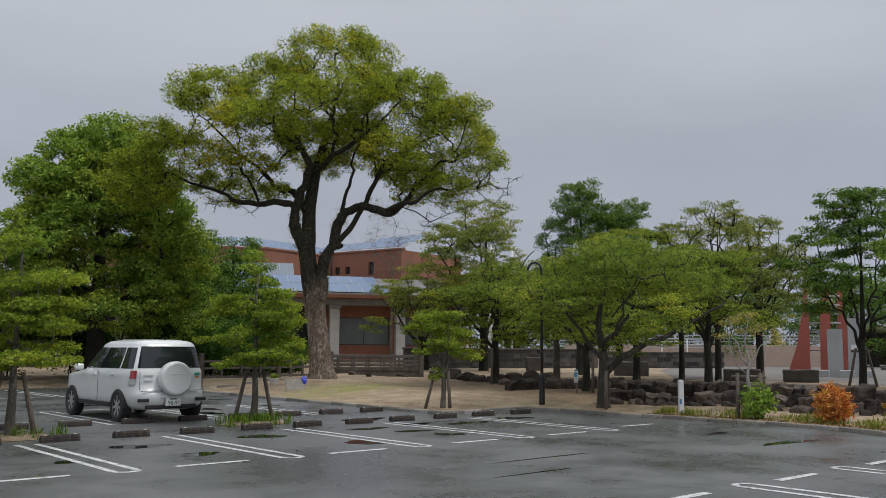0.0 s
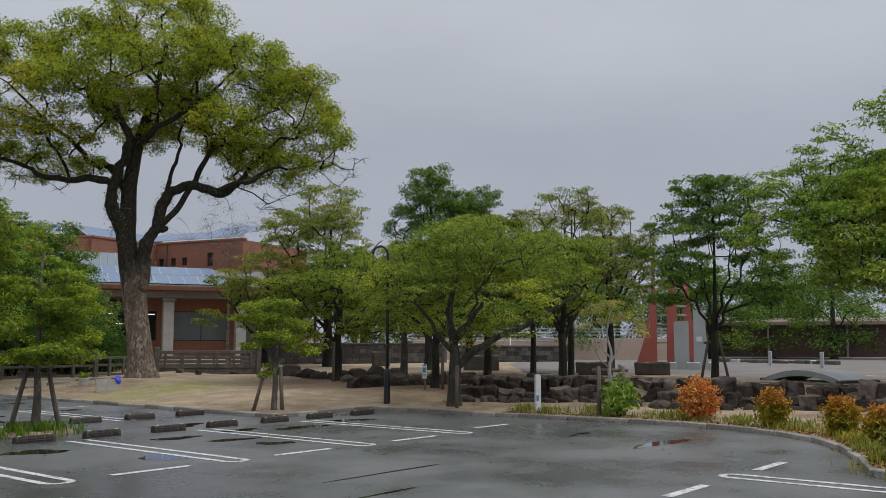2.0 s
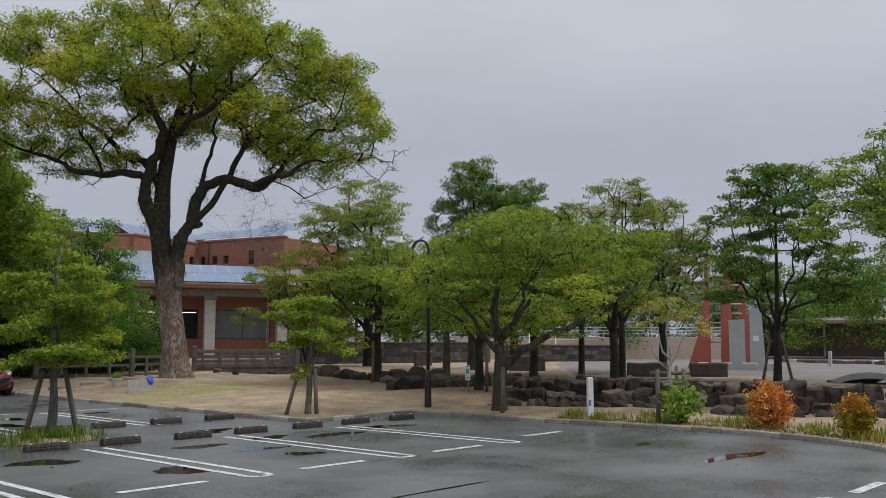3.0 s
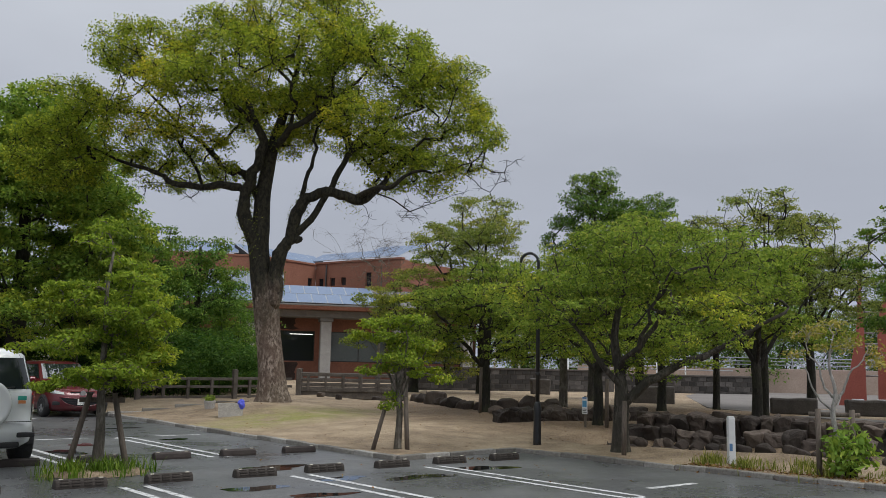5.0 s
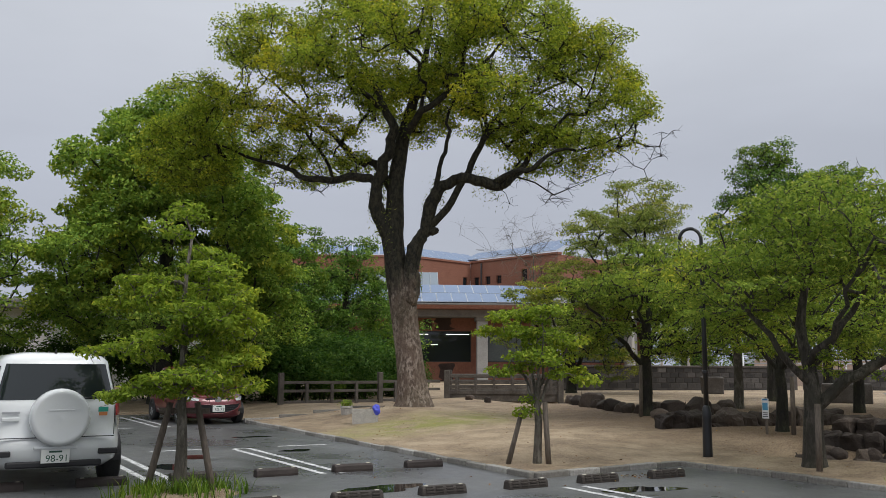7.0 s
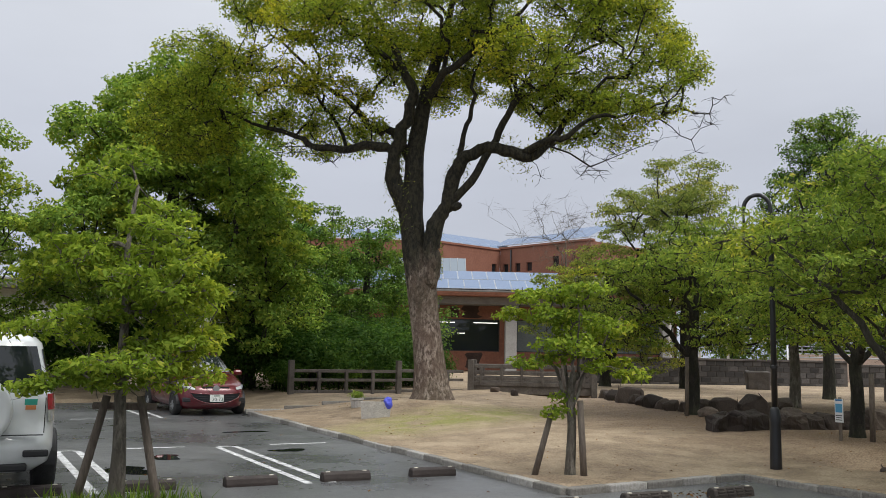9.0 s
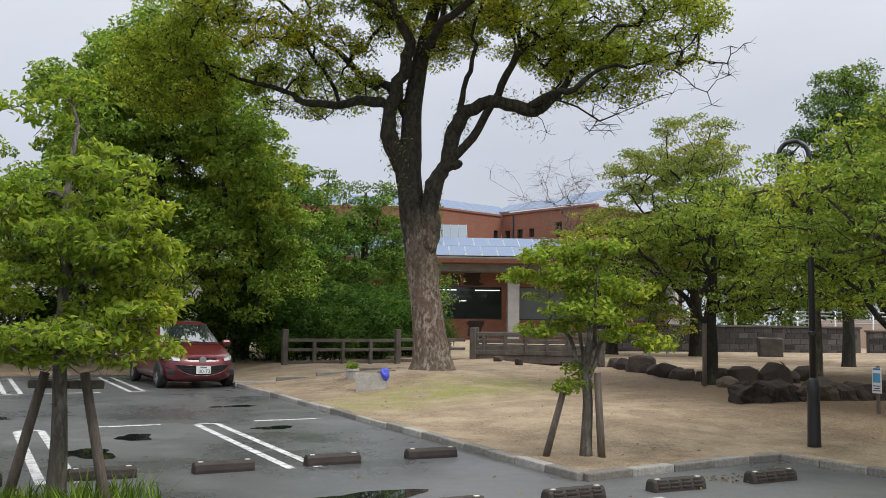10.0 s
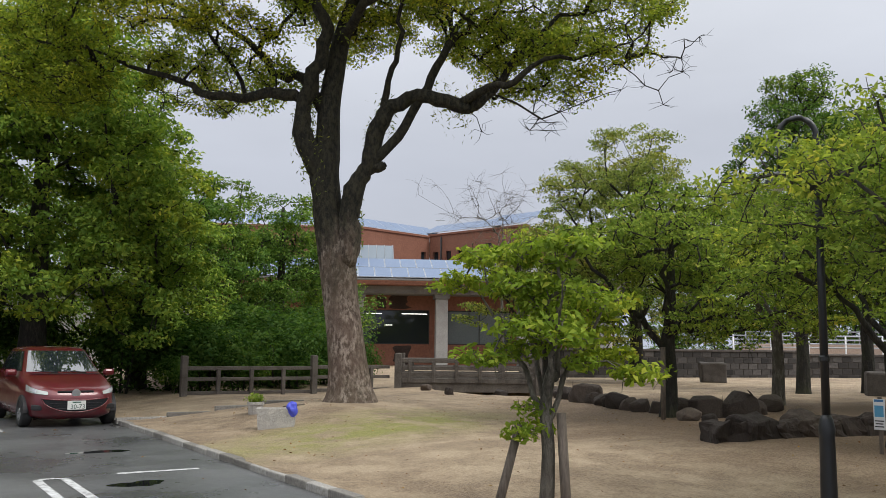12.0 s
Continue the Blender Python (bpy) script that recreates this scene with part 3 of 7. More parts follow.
def dash_marking(x0, x1, y):
    bm = bmesh.new()
    strip(bm, x0, y, x1, y, 0.12)
    tagged(part("dash_marking", bm, M_PAINT), "short worn white bay end line on asphalt", "road marking", "bay end lines", "structure")


BAYS = [4.7 + 2.4 * i for i in range(-3, 5)]
for x in BAYS:
    bay_marking(x, 15.2, 11.15)
    if x < 14:
        dash_marking(x + 0.66, x + 1.72, 11.3)
dash_marking(15.15, 16.25, 11.65)
for x in BAYS[:-1]:
    bay_marking(x + 0.21, 18.0, 22.45)
    dash_marking(x + 0.98, x + 1.98, 22.54)
for x in BAYS[:-1]:
    bay_marking(x + 0.3, 34.0, 28.9)
    if x < 11:
        dash_marking(x + 0.9, x + 1.95, 28.9)
for x in (7.3, 9.75, 12.2, 14.65)[:3]:
    bay_marking(x, 1.3, 5.85)
    dash_marking(x + 0.65, x + 1.6, 5.7)


def wheel_stop(mat, ribbed):
    t = thing("wheel_stop", Matrix(), "dark brown half-round plastic wheel stop on asphalt" if not ribbed else "dark weathered ribbed wheel stop on wet asphalt", "wheel stop", "wheel stops")
    bm = bmesh.new()
    prof = [(-0.075, 0.0), (-0.075, 0.03), (-0.062, 0.085), (-0.035, 0.11), (0.035, 0.11), (0.062, 0.085), (0.075, 0.03), (0.075, 0.0)]
    ends = [(-0.31, 0.86), (-0.30, 1.0), (0.30, 1.0), (0.31, 0.86)]
    rings = [[bm.verts.new((x, y * k, z * k)) for y, z in prof] for x, k in ends]
    for a, b in zip(rings, rings[1:]):
        for i in range(len(prof) - 1):
            bm.faces.new((a[i], b[i], b[i + 1], a[i + 1]))
    bm.faces.new(rings[0])
    bm.faces.new(list(reversed(rings[-1])))
    part("body", bm, mat, t)
    if ribbed:
        me = mesh_from(boxed(0, 0, 0, 0.10, 0.016, 0.02, bevel=0.004), "rib")
        me.materials.append(mat)
        for x in (-0.21, -0.07, 0.07, 0.21):
            for side in (-1, 1):
                for h, yy in ((0.04, 0.076), (0.07, 0.068), (0.098, 0.052)):
                    ob = new("rib", me)
                    ob.parent = t
                    ob.location = (x, side * yy, h)
    for x in (-0.24, 0.24):
        part("reflector", boxed(x, -0.02, 0.112, 0.05, 0.03, 0.012, bevel=0.003), M_REFLECT, t, "cream reflector")
    return t


stop_a, stop_b = wheel_stop(M_RUBBER_WORN, True), wheel_stop(M_RUBBER, False)
used_a = used_b = False
rng = random.Random(5)
for i, x in enumerate(BAYS):
    for dx in (0.58, 1.80):
        px = x + dx
        for proto, y, limit in ((stop_a, 15.42, 16.3), (stop_b, 18.12, 14.0)):
            if px > limit or (px < 2.5):
                continue
            m = pose(px + rng.uniform(-0.03, 0.03), y + rng.uniform(-0.03, 0.03), 0, 0, 0, rng.uniform(-2.5, 2.5))
            if proto is stop_a and not used_a:
                proto.matrix_basis, used_a = m, True
            elif proto is stop_b and not used_b:
                proto.matrix_basis, used_b = m, True
            else:
                copy_thing(proto, m)


def puddle(x, y, rx, ry, seed):
    rng = random.Random(seed)
    bm = bmesh.new()
    ph = [rng.uniform(0, 6.3) for _ in range(4)]
    ring = []
    for i in range(28):
        a = 2 * math.pi * i / 28
        k = 1 + 0.22 * math.sin(2 * a + ph[0]) + 0.16 * math.sin(3 * a + ph[1]) + 0.08 * math.sin(7 * a + ph[2])
        ring.append(bm.verts.new((x + rx * k * math.cos(a), y + ry * k * math.sin(a), 0.0025)))
    bm.faces.new(ring)
    ob = part("puddle", bm, M_WATER)
    tagged(ob, "shallow dark puddle of rainwater on asphalt, drawn thin for cracks", "puddle", "puddles", "structure")


# the slivers at (10.0, 9.0) and (8.7, 8.0) stand for cracks, drawn as water
PUDDLES_CRACKS = [(10.9, 21.2, 0.35, 0.4), (12.9, 21.6, 0.35, 0.3), (12.2, 14.6, 0.55, 0.25), (13.3, 14.2, 0.7, 0.3), (10.7, 14.3, 0.5, 0.3), (8.3, 14.2, 0.6, 0.35), (9.1, 12.3, 0.45, 0.4),
           (6.0, 13.9, 0.55, 0.4), (6.2, 12.4, 0.4, 0.35), (11.2, 12.5, 0.35, 0.3), (11.1, 13.4, 0.6, 0.2), (14.9, 14.6, 0.7, 0.35), (14.9, 7.9, 1.0, 0.22), (10.0, 9.0, 1.1, 0.045), (8.7, 8.0, 0.8, 0.04),
           (12.0, 16.2, 0.8, 0.4), (4.6, 12.6, 0.4, 0.3), (9.2, 24.3, 0.5, 0.4), (13.2, 25.0, 0.5, 0.25), (10.2, 19.9, 0.4, 0.5), (15.4, 9.6, 0.5, 0.12)]
for i, (x, y, a, b) in enumerate(PUDDLES_CRACKS):
    puddle(x, y, a * 0.75, b * 0.75, i)
kerb_stones()
# ---- trees ----
CAM_TURN = -35.0


def blob(r, d, u, rr, ru, rd=None):
    return (r, d, u, rr, rd or rr * 1.15, ru)


# the great camphor tree with its two leaning stems
gz = ground_at(18.56, 27.84)
camphor_lobes = [blob(0.4, 0.5, 11.6, 2.5, 1.5, 3.0), blob(-2.0, 1.0, 10.8, 2.0, 1.3, 2.6), blob(-4.0, -0.5, 10.2, 1.6, 0.9), blob(2.8, -0.5, 9.9, 2.0, 1.4, 2.6), blob(4.9, 0.5, 9.2, 1.7, 1.3),
                 blob(5.8, -0.3, 8.0, 1.1, 1.0), blob(-2.7, -1.5, 8.9, 1.9, 0.8), blob(-5.0, 0.4, 8.0, 1.9, 0.9), blob(-6.5, 0.0, 6.9, 1.3, 0.9), blob(0.0, 2.2, 9.2, 2.2, 1.2, 2.4), blob(-0.4, 0.5, 8.8, 1.5, 0.8), blob(1.3, -0.4, 8.9, 1.4, 0.7), blob(0.8, -2.2, 10.2, 1.5, 0.8),
                 blob(2.4, -2.2, 8.0, 1.3, 0.6), blob(4.1, 1.0, 7.2, 1.5, 0.7), blob(-3.4, 1.8, 7.2, 1.6, 0.6), blob(-0.8, -2.6, 9.6, 1.3, 0.7), blob(-6.2, -0.4, 6.4, 0.9, 0.6), blob(3.4, 2.2, 8.2, 1.6, 0.9), blob(-2.5, -0.3, 7.7, 1.1, 0.35), blob(3.0, 0.2, 7.6, 1.2, 0.4), blob(0.3, 0.3, 7.9, 0.9, 0.35), blob(-1.6, 0.2, 6.9, 0.7, 0.25), blob(4.6, -0.6, 7.1, 0.9, 0.3), blob(5.0, 0.3, 10.2, 1.3, 0.6), blob(3.4, 0.3, 11.0, 1.4, 0.6), blob(-5.0, 0.3, 10.4, 1.0, 0.45), blob(-6.7, 0.0, 7.6, 1.1, 0.6), blob(-7.0, -0.5, 6.7, 0.8, 0.4), blob(-5.9, -0.6, 8.6, 1.2, 0.6)]
trunk = [((0.1, 0, -0.2), 0.70), ((0.1, 0, 0.05), 0.55), ((0.08, 0, 0.3), 0.46), ((0.03, 0, 0.8), 0.405), ((-0.05, 0, 1.45), 0.375), ((-0.13, 0, 2.0), 0.37), ((-0.2, 0, 2.6), 0.385), ((-0.27, 0, 3.1), 0.385), ((-0.42, 0, 3.7), 0.325),
         ((-0.48, 0, 4.2), 0.305), ((-0.55, 0.02, 4.7), 0.32), ((-0.53, 0.06, 5.1), 0.31), ((-0.5, 0.1, 5.5), 0.26), ((-0.49, 0.12, 6.2), 0.24), ((-0.4, 0.15, 6.9), 0.22), ((-0.27, 0.2, 7.7), 0.19), ((0.0, 0.3, 8.8), 0.14),
         ((0.3, 0.4, 10.0), 0.09), ((0.5, 0.4, 11.2), 0.05)]
camphor_limbs = [
    trunk,
    [((-0.02, -0.1, 2.8), 0.20), ((0.02, -0.15, 3.25), 0.27), ((0.04, -0.18, 3.6), 0.22), ((0.04, -0.18, 3.95), 0.215), ((0.11, -0.2, 4.35), 0.22), ((0.3, -0.2, 4.65), 0.17), ((0.45, -0.2, 4.95), 0.185), ((0.52, -0.2, 5.45), 0.20), ((0.73, -0.2, 5.95), 0.18), ((1.24, -0.25, 6.28), 0.155), ((1.83, -0.3, 6.22), 0.15),
     ((2.36, -0.3, 6.08), 0.165), ((2.7, -0.25, 6.2), 0.12), ((3.1, -0.2, 6.6), 0.09), ((3.5, 0.0, 7.2), 0.07), ((4.4, 0.1, 8.2), 0.04)],
    [((0.45, -0.2, 4.8), 0.13), ((0.66, -0.2, 4.83), 0.115), ((0.76, -0.2, 4.87), 0.06)],
    [((0.5, -0.2, 4.95), 0.12), ((0.78, -0.22, 5.2), 0.105), ((1.31, -0.2, 6.0), 0.10), ((1.68, -0.05, 6.77), 0.09), ((2.04, 0.1, 7.54), 0.08), ((2.34, 0.16, 8.1), 0.07), ((3.2, 0.5, 8.7), 0.05), ((4.4, 0.5, 9.3), 0.03)],
    [((2.2, -0.3, 6.1), 0.10), ((2.9, -0.6, 6.4), 0.08), ((3.4, -0.8, 6.45), 0.07), ((4.0, -0.9, 6.9), 0.05), ((4.9, -0.9, 7.0), 0.03), ((5.8, -0.8, 7.3), 0.015)],
    [((0.73, -0.2, 6.0), 0.085), ((0.8, -0.35, 6.6), 0.065), ((1.01, -0.5, 7.29), 0.055), ((1.07, -0.7, 8.06), 0.035), ((1.4, -1.0, 8.6), 0.02)],
    [((-0.58, -0.05, 4.7), 0.24), ((-0.82, -0.12, 5.15), 0.25), ((-0.98, -0.15, 5.5), 0.22), ((-1.0, -0.15, 5.85), 0.18), ((-0.83, -0.2, 6.5), 0.165), ((-0.6, -0.25, 7.3), 0.15), ((-0.5, -0.25, 7.8), 0.14), ((-0.8, -0.2, 8.4), 0.11), ((-1.2, 0.0, 9.2), 0.08), ((-1.9, 0.3, 10.6), 0.04)],
    [((-0.98, -0.12, 5.9), 0.14), ((-1.05, -0.12, 6.28), 0.135), ((-1.57, -0.12, 6.40), 0.12), ((-2.32, -0.05, 6.31), 0.105), ((-3.2, 0.1, 6.45), 0.085), ((-3.7, 0.2, 6.75), 0.07), ((-4.5, 0.3, 7.0), 0.05), ((-5.8, 0.3, 7.5), 0.025)],
    [((-0.55, 0.1, 6.0), 0.14), ((-1.1, 0.4, 6.9), 0.12), ((-1.6, 0.6, 7.0), 0.10), ((-2.2, 0.8, 7.6), 0.08), ((-3.2, 1.0, 8.4), 0.055), ((-4.4, 0.8, 9.6), 0.03)],
    [((-0.3, 0.2, 7.5), 0.13), ((0.3, -0.8, 8.1), 0.10), ((1.2, -1.2, 8.6), 0.08), ((2.0, -1.1, 9.3), 0.05), ((2.8, -0.9, 10.2), 0.03)],
]
rngd = np.random.default_rng(19)
dead = [(rngd.uniform(5.6, 7.3), rngd.uniform(-1.2, 0.8), rngd.uniform(6.3, 8.2)) for _ in range(16)] + [(rngd.uniform(2.6, 5.0), rngd.uniform(-1.2, 0.2), rngd.uniform(5.5, 6.3)) for _ in range(14)]
dead += [(rngd.uniform(-4.5, -1.8), rngd.uniform(-0.6, 0.6), rngd.uniform(5.9, 6.5)) for _ in range(10)]
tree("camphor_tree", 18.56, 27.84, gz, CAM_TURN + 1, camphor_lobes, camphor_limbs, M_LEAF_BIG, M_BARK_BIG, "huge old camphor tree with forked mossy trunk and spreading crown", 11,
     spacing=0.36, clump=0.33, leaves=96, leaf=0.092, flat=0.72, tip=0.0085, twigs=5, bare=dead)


# moss and fern tufts on the great trunk
rngm = np.random.default_rng(15)
tufts = []
for z0, x0, r0 in ((4.5, -0.55, 0.28), (4.9, -0.7, 0.32), (5.2, -0.82, 0.30), (5.6, -1.0, 0.24), (6.0, -0.95, 0.2), (6.6, -0.8, 0.2), (3.4, 0.04, 0.24), (3.8, 0.05, 0.22), (5.4, 0.5, 0.2), (5.9, 0.72, 0.2), (6.2, 1.9, 0.17), (6.05, 2.35, 0.18)):
    a = rngm.uniform(0, 6.28, size=120)
    tufts.append(np.stack([x0 + (r0 + rngm.uniform(-0.06, 0.035, size=120)) * np.cos(a), (r0 + rngm.uniform(-0.06, 0.035, size=120)) * np.sin(a), z0 + rngm.normal(size=120) * 0.25], 1))
tufts = np.concatenate(tufts)
moss = leaf_mesh("moss", tufts, rngm.normal(size=tufts.shape) + np.array((0, 0, 0.4)), 0.11, rngm, 0.25)
great = [o for o in bpy.data.objects if o.name == "camphor_tree"][0]
part("moss", moss, M_LEAF_OLIVE, great, "tufts of moss and fern on the trunk")["kind"] = "stuff"


def umbrella(h, radius, base, rng, n=16, shift=0.0):
    """Lobes of a broad, uneven crown whose rim hangs low."""
    out = [blob(shift * 0.3, 0, h - 0.5, radius * 0.42, 0.45), blob(shift * 0.6, 0.2, base + (h - base) * 0.6, radius * 0.5, (h - base) * 0.2)]
    for i in range(n):
        a = 2.4 * i + rng.uniform(-0.4, 0.4)
        k = 0.25 + 0.6 * (i + 0.5) / n + rng.uniform(-0.08, 0.08)
        top = base + (h - base) * (1.0 - 0.55 * k * k)
        u = base + 0.15 + (top - base - 0.3) * rng.uniform(0.0, 1.0) ** 0.7
        out.append(blob(shift * k + radius * k * math.cos(a), radius * k * math.sin(a), u, radius * rng.uniform(0.20, 0.34), (h - base) * rng.uniform(0.08, 0.15)))
    return out


def tiers(h, radius, base, rng, n=6):
    """Flat leaf layers set one above another, with air between."""
    out = []
    for i in range(n):
        w = i / (n - 1)
        u = base + (h - base) * w
        r = radius * (1.0 - 0.68 * w ** 2.2) * rng.uniform(0.82, 1.08)
        for k in range(5 if w < 0.8 else 2):
            a = rng.uniform(0, 6.28) + k * 1.26
            f = rng.uniform(0.35, 0.68)
            out.append(blob(f * r * math.cos(a), f * r * math.sin(a), u + rng.uniform(-0.2, 0.2), r * rng.uniform(0.32, 0.48), 0.10))
    return out


def straight(h, r, rng, lean=0.0):
    return [[((0, 0, -0.1), r * 1.5), ((0, 0, 0.12), r * 1.15)] + [((lean * h * w + rng.uniform(-0.03, 0.03), rng.uniform(-0.03, 0.03), h * w), r * (1 - 0.8 * w)) for w in (0.2, 0.4, 0.6, 0.8, 1.0)]]


def forked(h, r, rng, fork=0.9, spread=1.6, n=4, start=0.0):
    """A short stem that parts into rising limbs."""
    out = [[((0, 0, -0.15), r * 1.7), ((0, 0, 0.1), r * 1.2), ((0.02, 0, fork * 0.6), r), ((0, 0.02, fork), r * 0.95), ((0.05, 0, fork * 1.3), r * 0.8), ((0.1, 0.05, h * 0.55), r * 0.45), ((0.1, 0.0, h * 0.85), r * 0.15)]]
    for i in range(n):
        a = start + 2 * math.pi * i / n + rng.uniform(-0.35, 0.35)
        s = spread * rng.uniform(0.8, 1.15)
        c, d = math.cos(a), math.sin(a)
        out.append([((0, 0, fork * rng.uniform(0.75, 1.1)), r * 0.5), ((c * s * 0.3, d * s * 0.3, fork + h * 0.10), r * 0.42), ((c * s * 0.65, d * s * 0.65, fork + h * 0.22), r * 0.3), ((c * s, d * s, fork + h * 0.36), r * 0.18),
                    ((c * s * 1.35, d * s * 1.35, fork + h * 0.46), r * 0.1)])
    return out


def stakes(x, y, z, turn, seed, h=1.15):
    """Two leaning stakes and a cross rail that hold up a young tree."""
    rng = random.Random(seed)
    t = thing("tree_support", pose(x, y, z, 0, 0, turn), "weathered wooden stake frame propping a young tree", "tree stake", "tree stakes")
    for side in (-1, 1):
        part("stake", tubes("stake", [[((side * 0.42, rng.uniform(-0.05, 0.05), -0.1), 0.045), ((side * 0.16, 0.06, h), 0.038)]], 9), M_WOOD_STAKE, t)
    part("rail", tubes("rail", [[((-0.3, 0.1, h - 0.1), 0.036), ((0.3, 0.1, h - 0.1), 0.036)]], 9), M_WOOD_STAKE, t)
    return t


def young(x, y, h, radius, base, seed, label, mat=None, turn=-35, leaf=0.074, lean=0.0, rad=0.078):
    rng = random.Random(seed)
    z = ground_at(x, y)
    return tree("young_tree", x, y, z, turn, tiers(h, radius, base, rng), straight(h * 0.95, rad, rng, lean), mat or M_LEAF_YOUNG, M_BARK_GREY, label, seed, spacing=0.22, clump=0.2, leaves=95, leaf=leaf, flat=0.42, tip=0.006, group="young trees", ratio=0.4)


young(9.57, 16.70, 3.3, 1.12, 1.3, 21, "young layered bright green tree in a small grass island", rad=0.075, leaf=0.078)
stakes(9.57, 16.70, 0.0, -28, 1, 1.1)
young(4.75, 16.3, 3.6, 1.5, 1.3, 22, "young bright yellow-green tree at the car park island", lean=0.02)
stakes(4.75, 16.3, 0.0, -20, 2, 1.1)
bushy = [(-0.8, 0.0, 2.0, 0.26, 0.25, 0.09), (-0.38, 0.2, 2.18, 0.36, 0.35, 0.13), (0.1, -0.15, 2.25, 0.36, 0.35, 0.11), (-0.1, 0.0, 1.9, 0.46, 0.45, 0.14), (0.42, 0.2, 1.85, 0.33, 0.35, 0.13), (0.0, -0.3, 1.55, 0.42, 0.36, 0.13), (0.1, 0.35, 1.6, 0.42, 0.36, 0.13),
         (0.5, 0.0, 1.32, 0.32, 0.3, 0.11), (-0.45, -0.1, 1.36, 0.3, 0.3, 0.11), (0.72, -0.1, 1.22, 0.2, 0.2, 0.09), (-0.15, -0.05, 0.85, 0.16, 0.15, 0.12)]
tree("young_tree", 15.05, 17.05, ground_at(15.05, 17.05), -33, bushy, forked(2.2, 0.055, random.Random(24), 0.98, 0.45), M_LEAF_YOUNG, M_BARK_GREY,
     "young bushy tree on sandy soil held by stakes", 23, spacing=0.19, clump=0.17, leaves=80, leaf=0.074, flat=0.5, tip=0.006, group="young trees")
t = thing("tree_support", pose(15.05, 17.05, ground_at(15.05, 17.05), 0, 0, -33), "pair of weathered stakes propping a young tree", "tree stake", "tree stakes")
part("stake", tubes("stake", [[((-0.46, -0.05, -0.08), 0.042), ((-0.22, 0.0, 0.82), 0.036)]], 9), M_WOOD_STAKE, t)
part("stake", tubes("stake", [[((0.17, -0.08, -0.08), 0.045), ((0.12, -0.06, 0.92), 0.04)]], 9), M_WOOD_STAKE, t)


def cherry(x, y, h, radius, seed, r=0.16, fork=1.0, base=1.5, mat=None, label="spreading cherry tree with dark forked trunk and dense green crown", barkm=None, leaves=62, n=18, clump=0.27, spacing=0.31, leaf=0.085, spread=None,
           shift=0.0, name="cherry_tree", turn=-42):
    rng = random.Random(seed)
    return tree(name, x, y, ground_at(x, y), turn, umbrella(h, radius, base, rng, n, shift), forked(h, r, rng, fork, spread or radius * 0.5), mat or M_LEAF_CHERRY, barkm or M_BARK_DARK, label, seed,
                spacing=spacing, clump=clump, leaves=leaves, leaf=leaf, flat=0.32, tip=0.009, group="cherry trees" if name == "cherry_tree" else "", ratio=0.42)


rngc = random.Random(31)
lean_limbs = [
    [((0, 0, -0.15), 0.232), ((0, 0, 0.1), 0.172), ((0.0, 0, 0.5), 0.142), ((0.02, 0, 0.9), 0.138), ((0.0, 0.05, 1.4), 0.099), ((-0.1, 0.1, 2.1), 0.073), ((0.05, 0.1, 3.0), 0.043), ((0.1, 0.1, 3.9), 0.017)],
    [((0.02, 0, 0.75), 0.095), ((0.35, -0.05, 1.15), 0.090), ((0.8, -0.1, 1.45), 0.082), ((1.5, -0.1, 1.75), 0.065), ((2.3, 0.0, 2.2), 0.043), ((3.1, 0.1, 2.7), 0.022)],
    [((0.0, 0.05, 1.3), 0.069), ((0.4, 0.4, 1.9), 0.056), ((0.9, 0.7, 2.6), 0.039), ((1.3, 0.8, 3.4), 0.017)],
    [((0.0, 0.0, 1.2), 0.060), ((-0.45, -0.2, 1.7), 0.047), ((-0.9, -0.3, 2.3), 0.033), ((-1.5, -0.3, 2.9), 0.015)],
    [((0.0, 0.0, 1.5), 0.052), ((0.3, -0.6, 2.1), 0.039), ((0.5, -1.1, 2.7), 0.026), ((0.7, -1.5, 3.2), 0.013)],
]
lamp_side = [blob(-1.0, 0.1, 3.55, 0.6, 0.22), blob(-1.75, 0.5, 3.3, 0.6, 0.22), blob(-2.3, 0.2, 2.85, 0.5, 0.2), blob(-1.5, -0.5, 2.9, 0.6, 0.25), blob(-0.5, -0.3, 3.8, 0.6, 0.22), blob(-1.9, 0.9, 2.6, 0.5, 0.2)]
tree("cherry_tree", 18.4, 14.7, ground_at(18.4, 14.7), -45, umbrella(4.45, 2.6, 1.25, rngc, 24, 0.85) + lamp_side, lean_limbs, M_LEAF_CHERRY, M_BARK_STEM, "spreading cherry tree with a low limb and fresh green crown", 31,
     spacing=0.29, clump=0.25, leaves=60, leaf=0.075, flat=0.34, tip=0.006, group="cherry trees", ratio=0.42)
cherry(22.4, 22.65, 4.3, 2.7, 32, 0.135, 1.3, 1.25, n=22)
cherry(21.7, 18.0, 4.2, 2.4, 33, 0.105, 1.2, 1.25, n=20)
cherry(27.2, 20.2, 5.6, 3.0, 34, 0.12, 1.6, 1.35, n=24)
cherry(26.7, 23.6, 4.8, 2.6, 35, 0.12, 1.6, 1.35, n=22, barkm=M_BARK_GREY)
cherry(24.6, 15.6, 4.3, 2.4, 36, 0.115, 1.5, 1.4, label="small cherry tree with hanging green twigs above the stone bank")
cherry(28.4, 17.6, 6.5, 2.5, 37, 0.10, 2.4, 2.6, mat=M_LEAF_OLIVE, label="tall thin tree with sparse olive green leaves", name="thin_tree", leaves=40, n=14)
cherry(30.5, 20.5, 6.2, 2.4, 38, 0.10, 2.2, 1.6, mat=M_LEAF_OLIVE, label="airy tree with hanging olive green twigs", name="thin_tree", leaves=44, n=14)
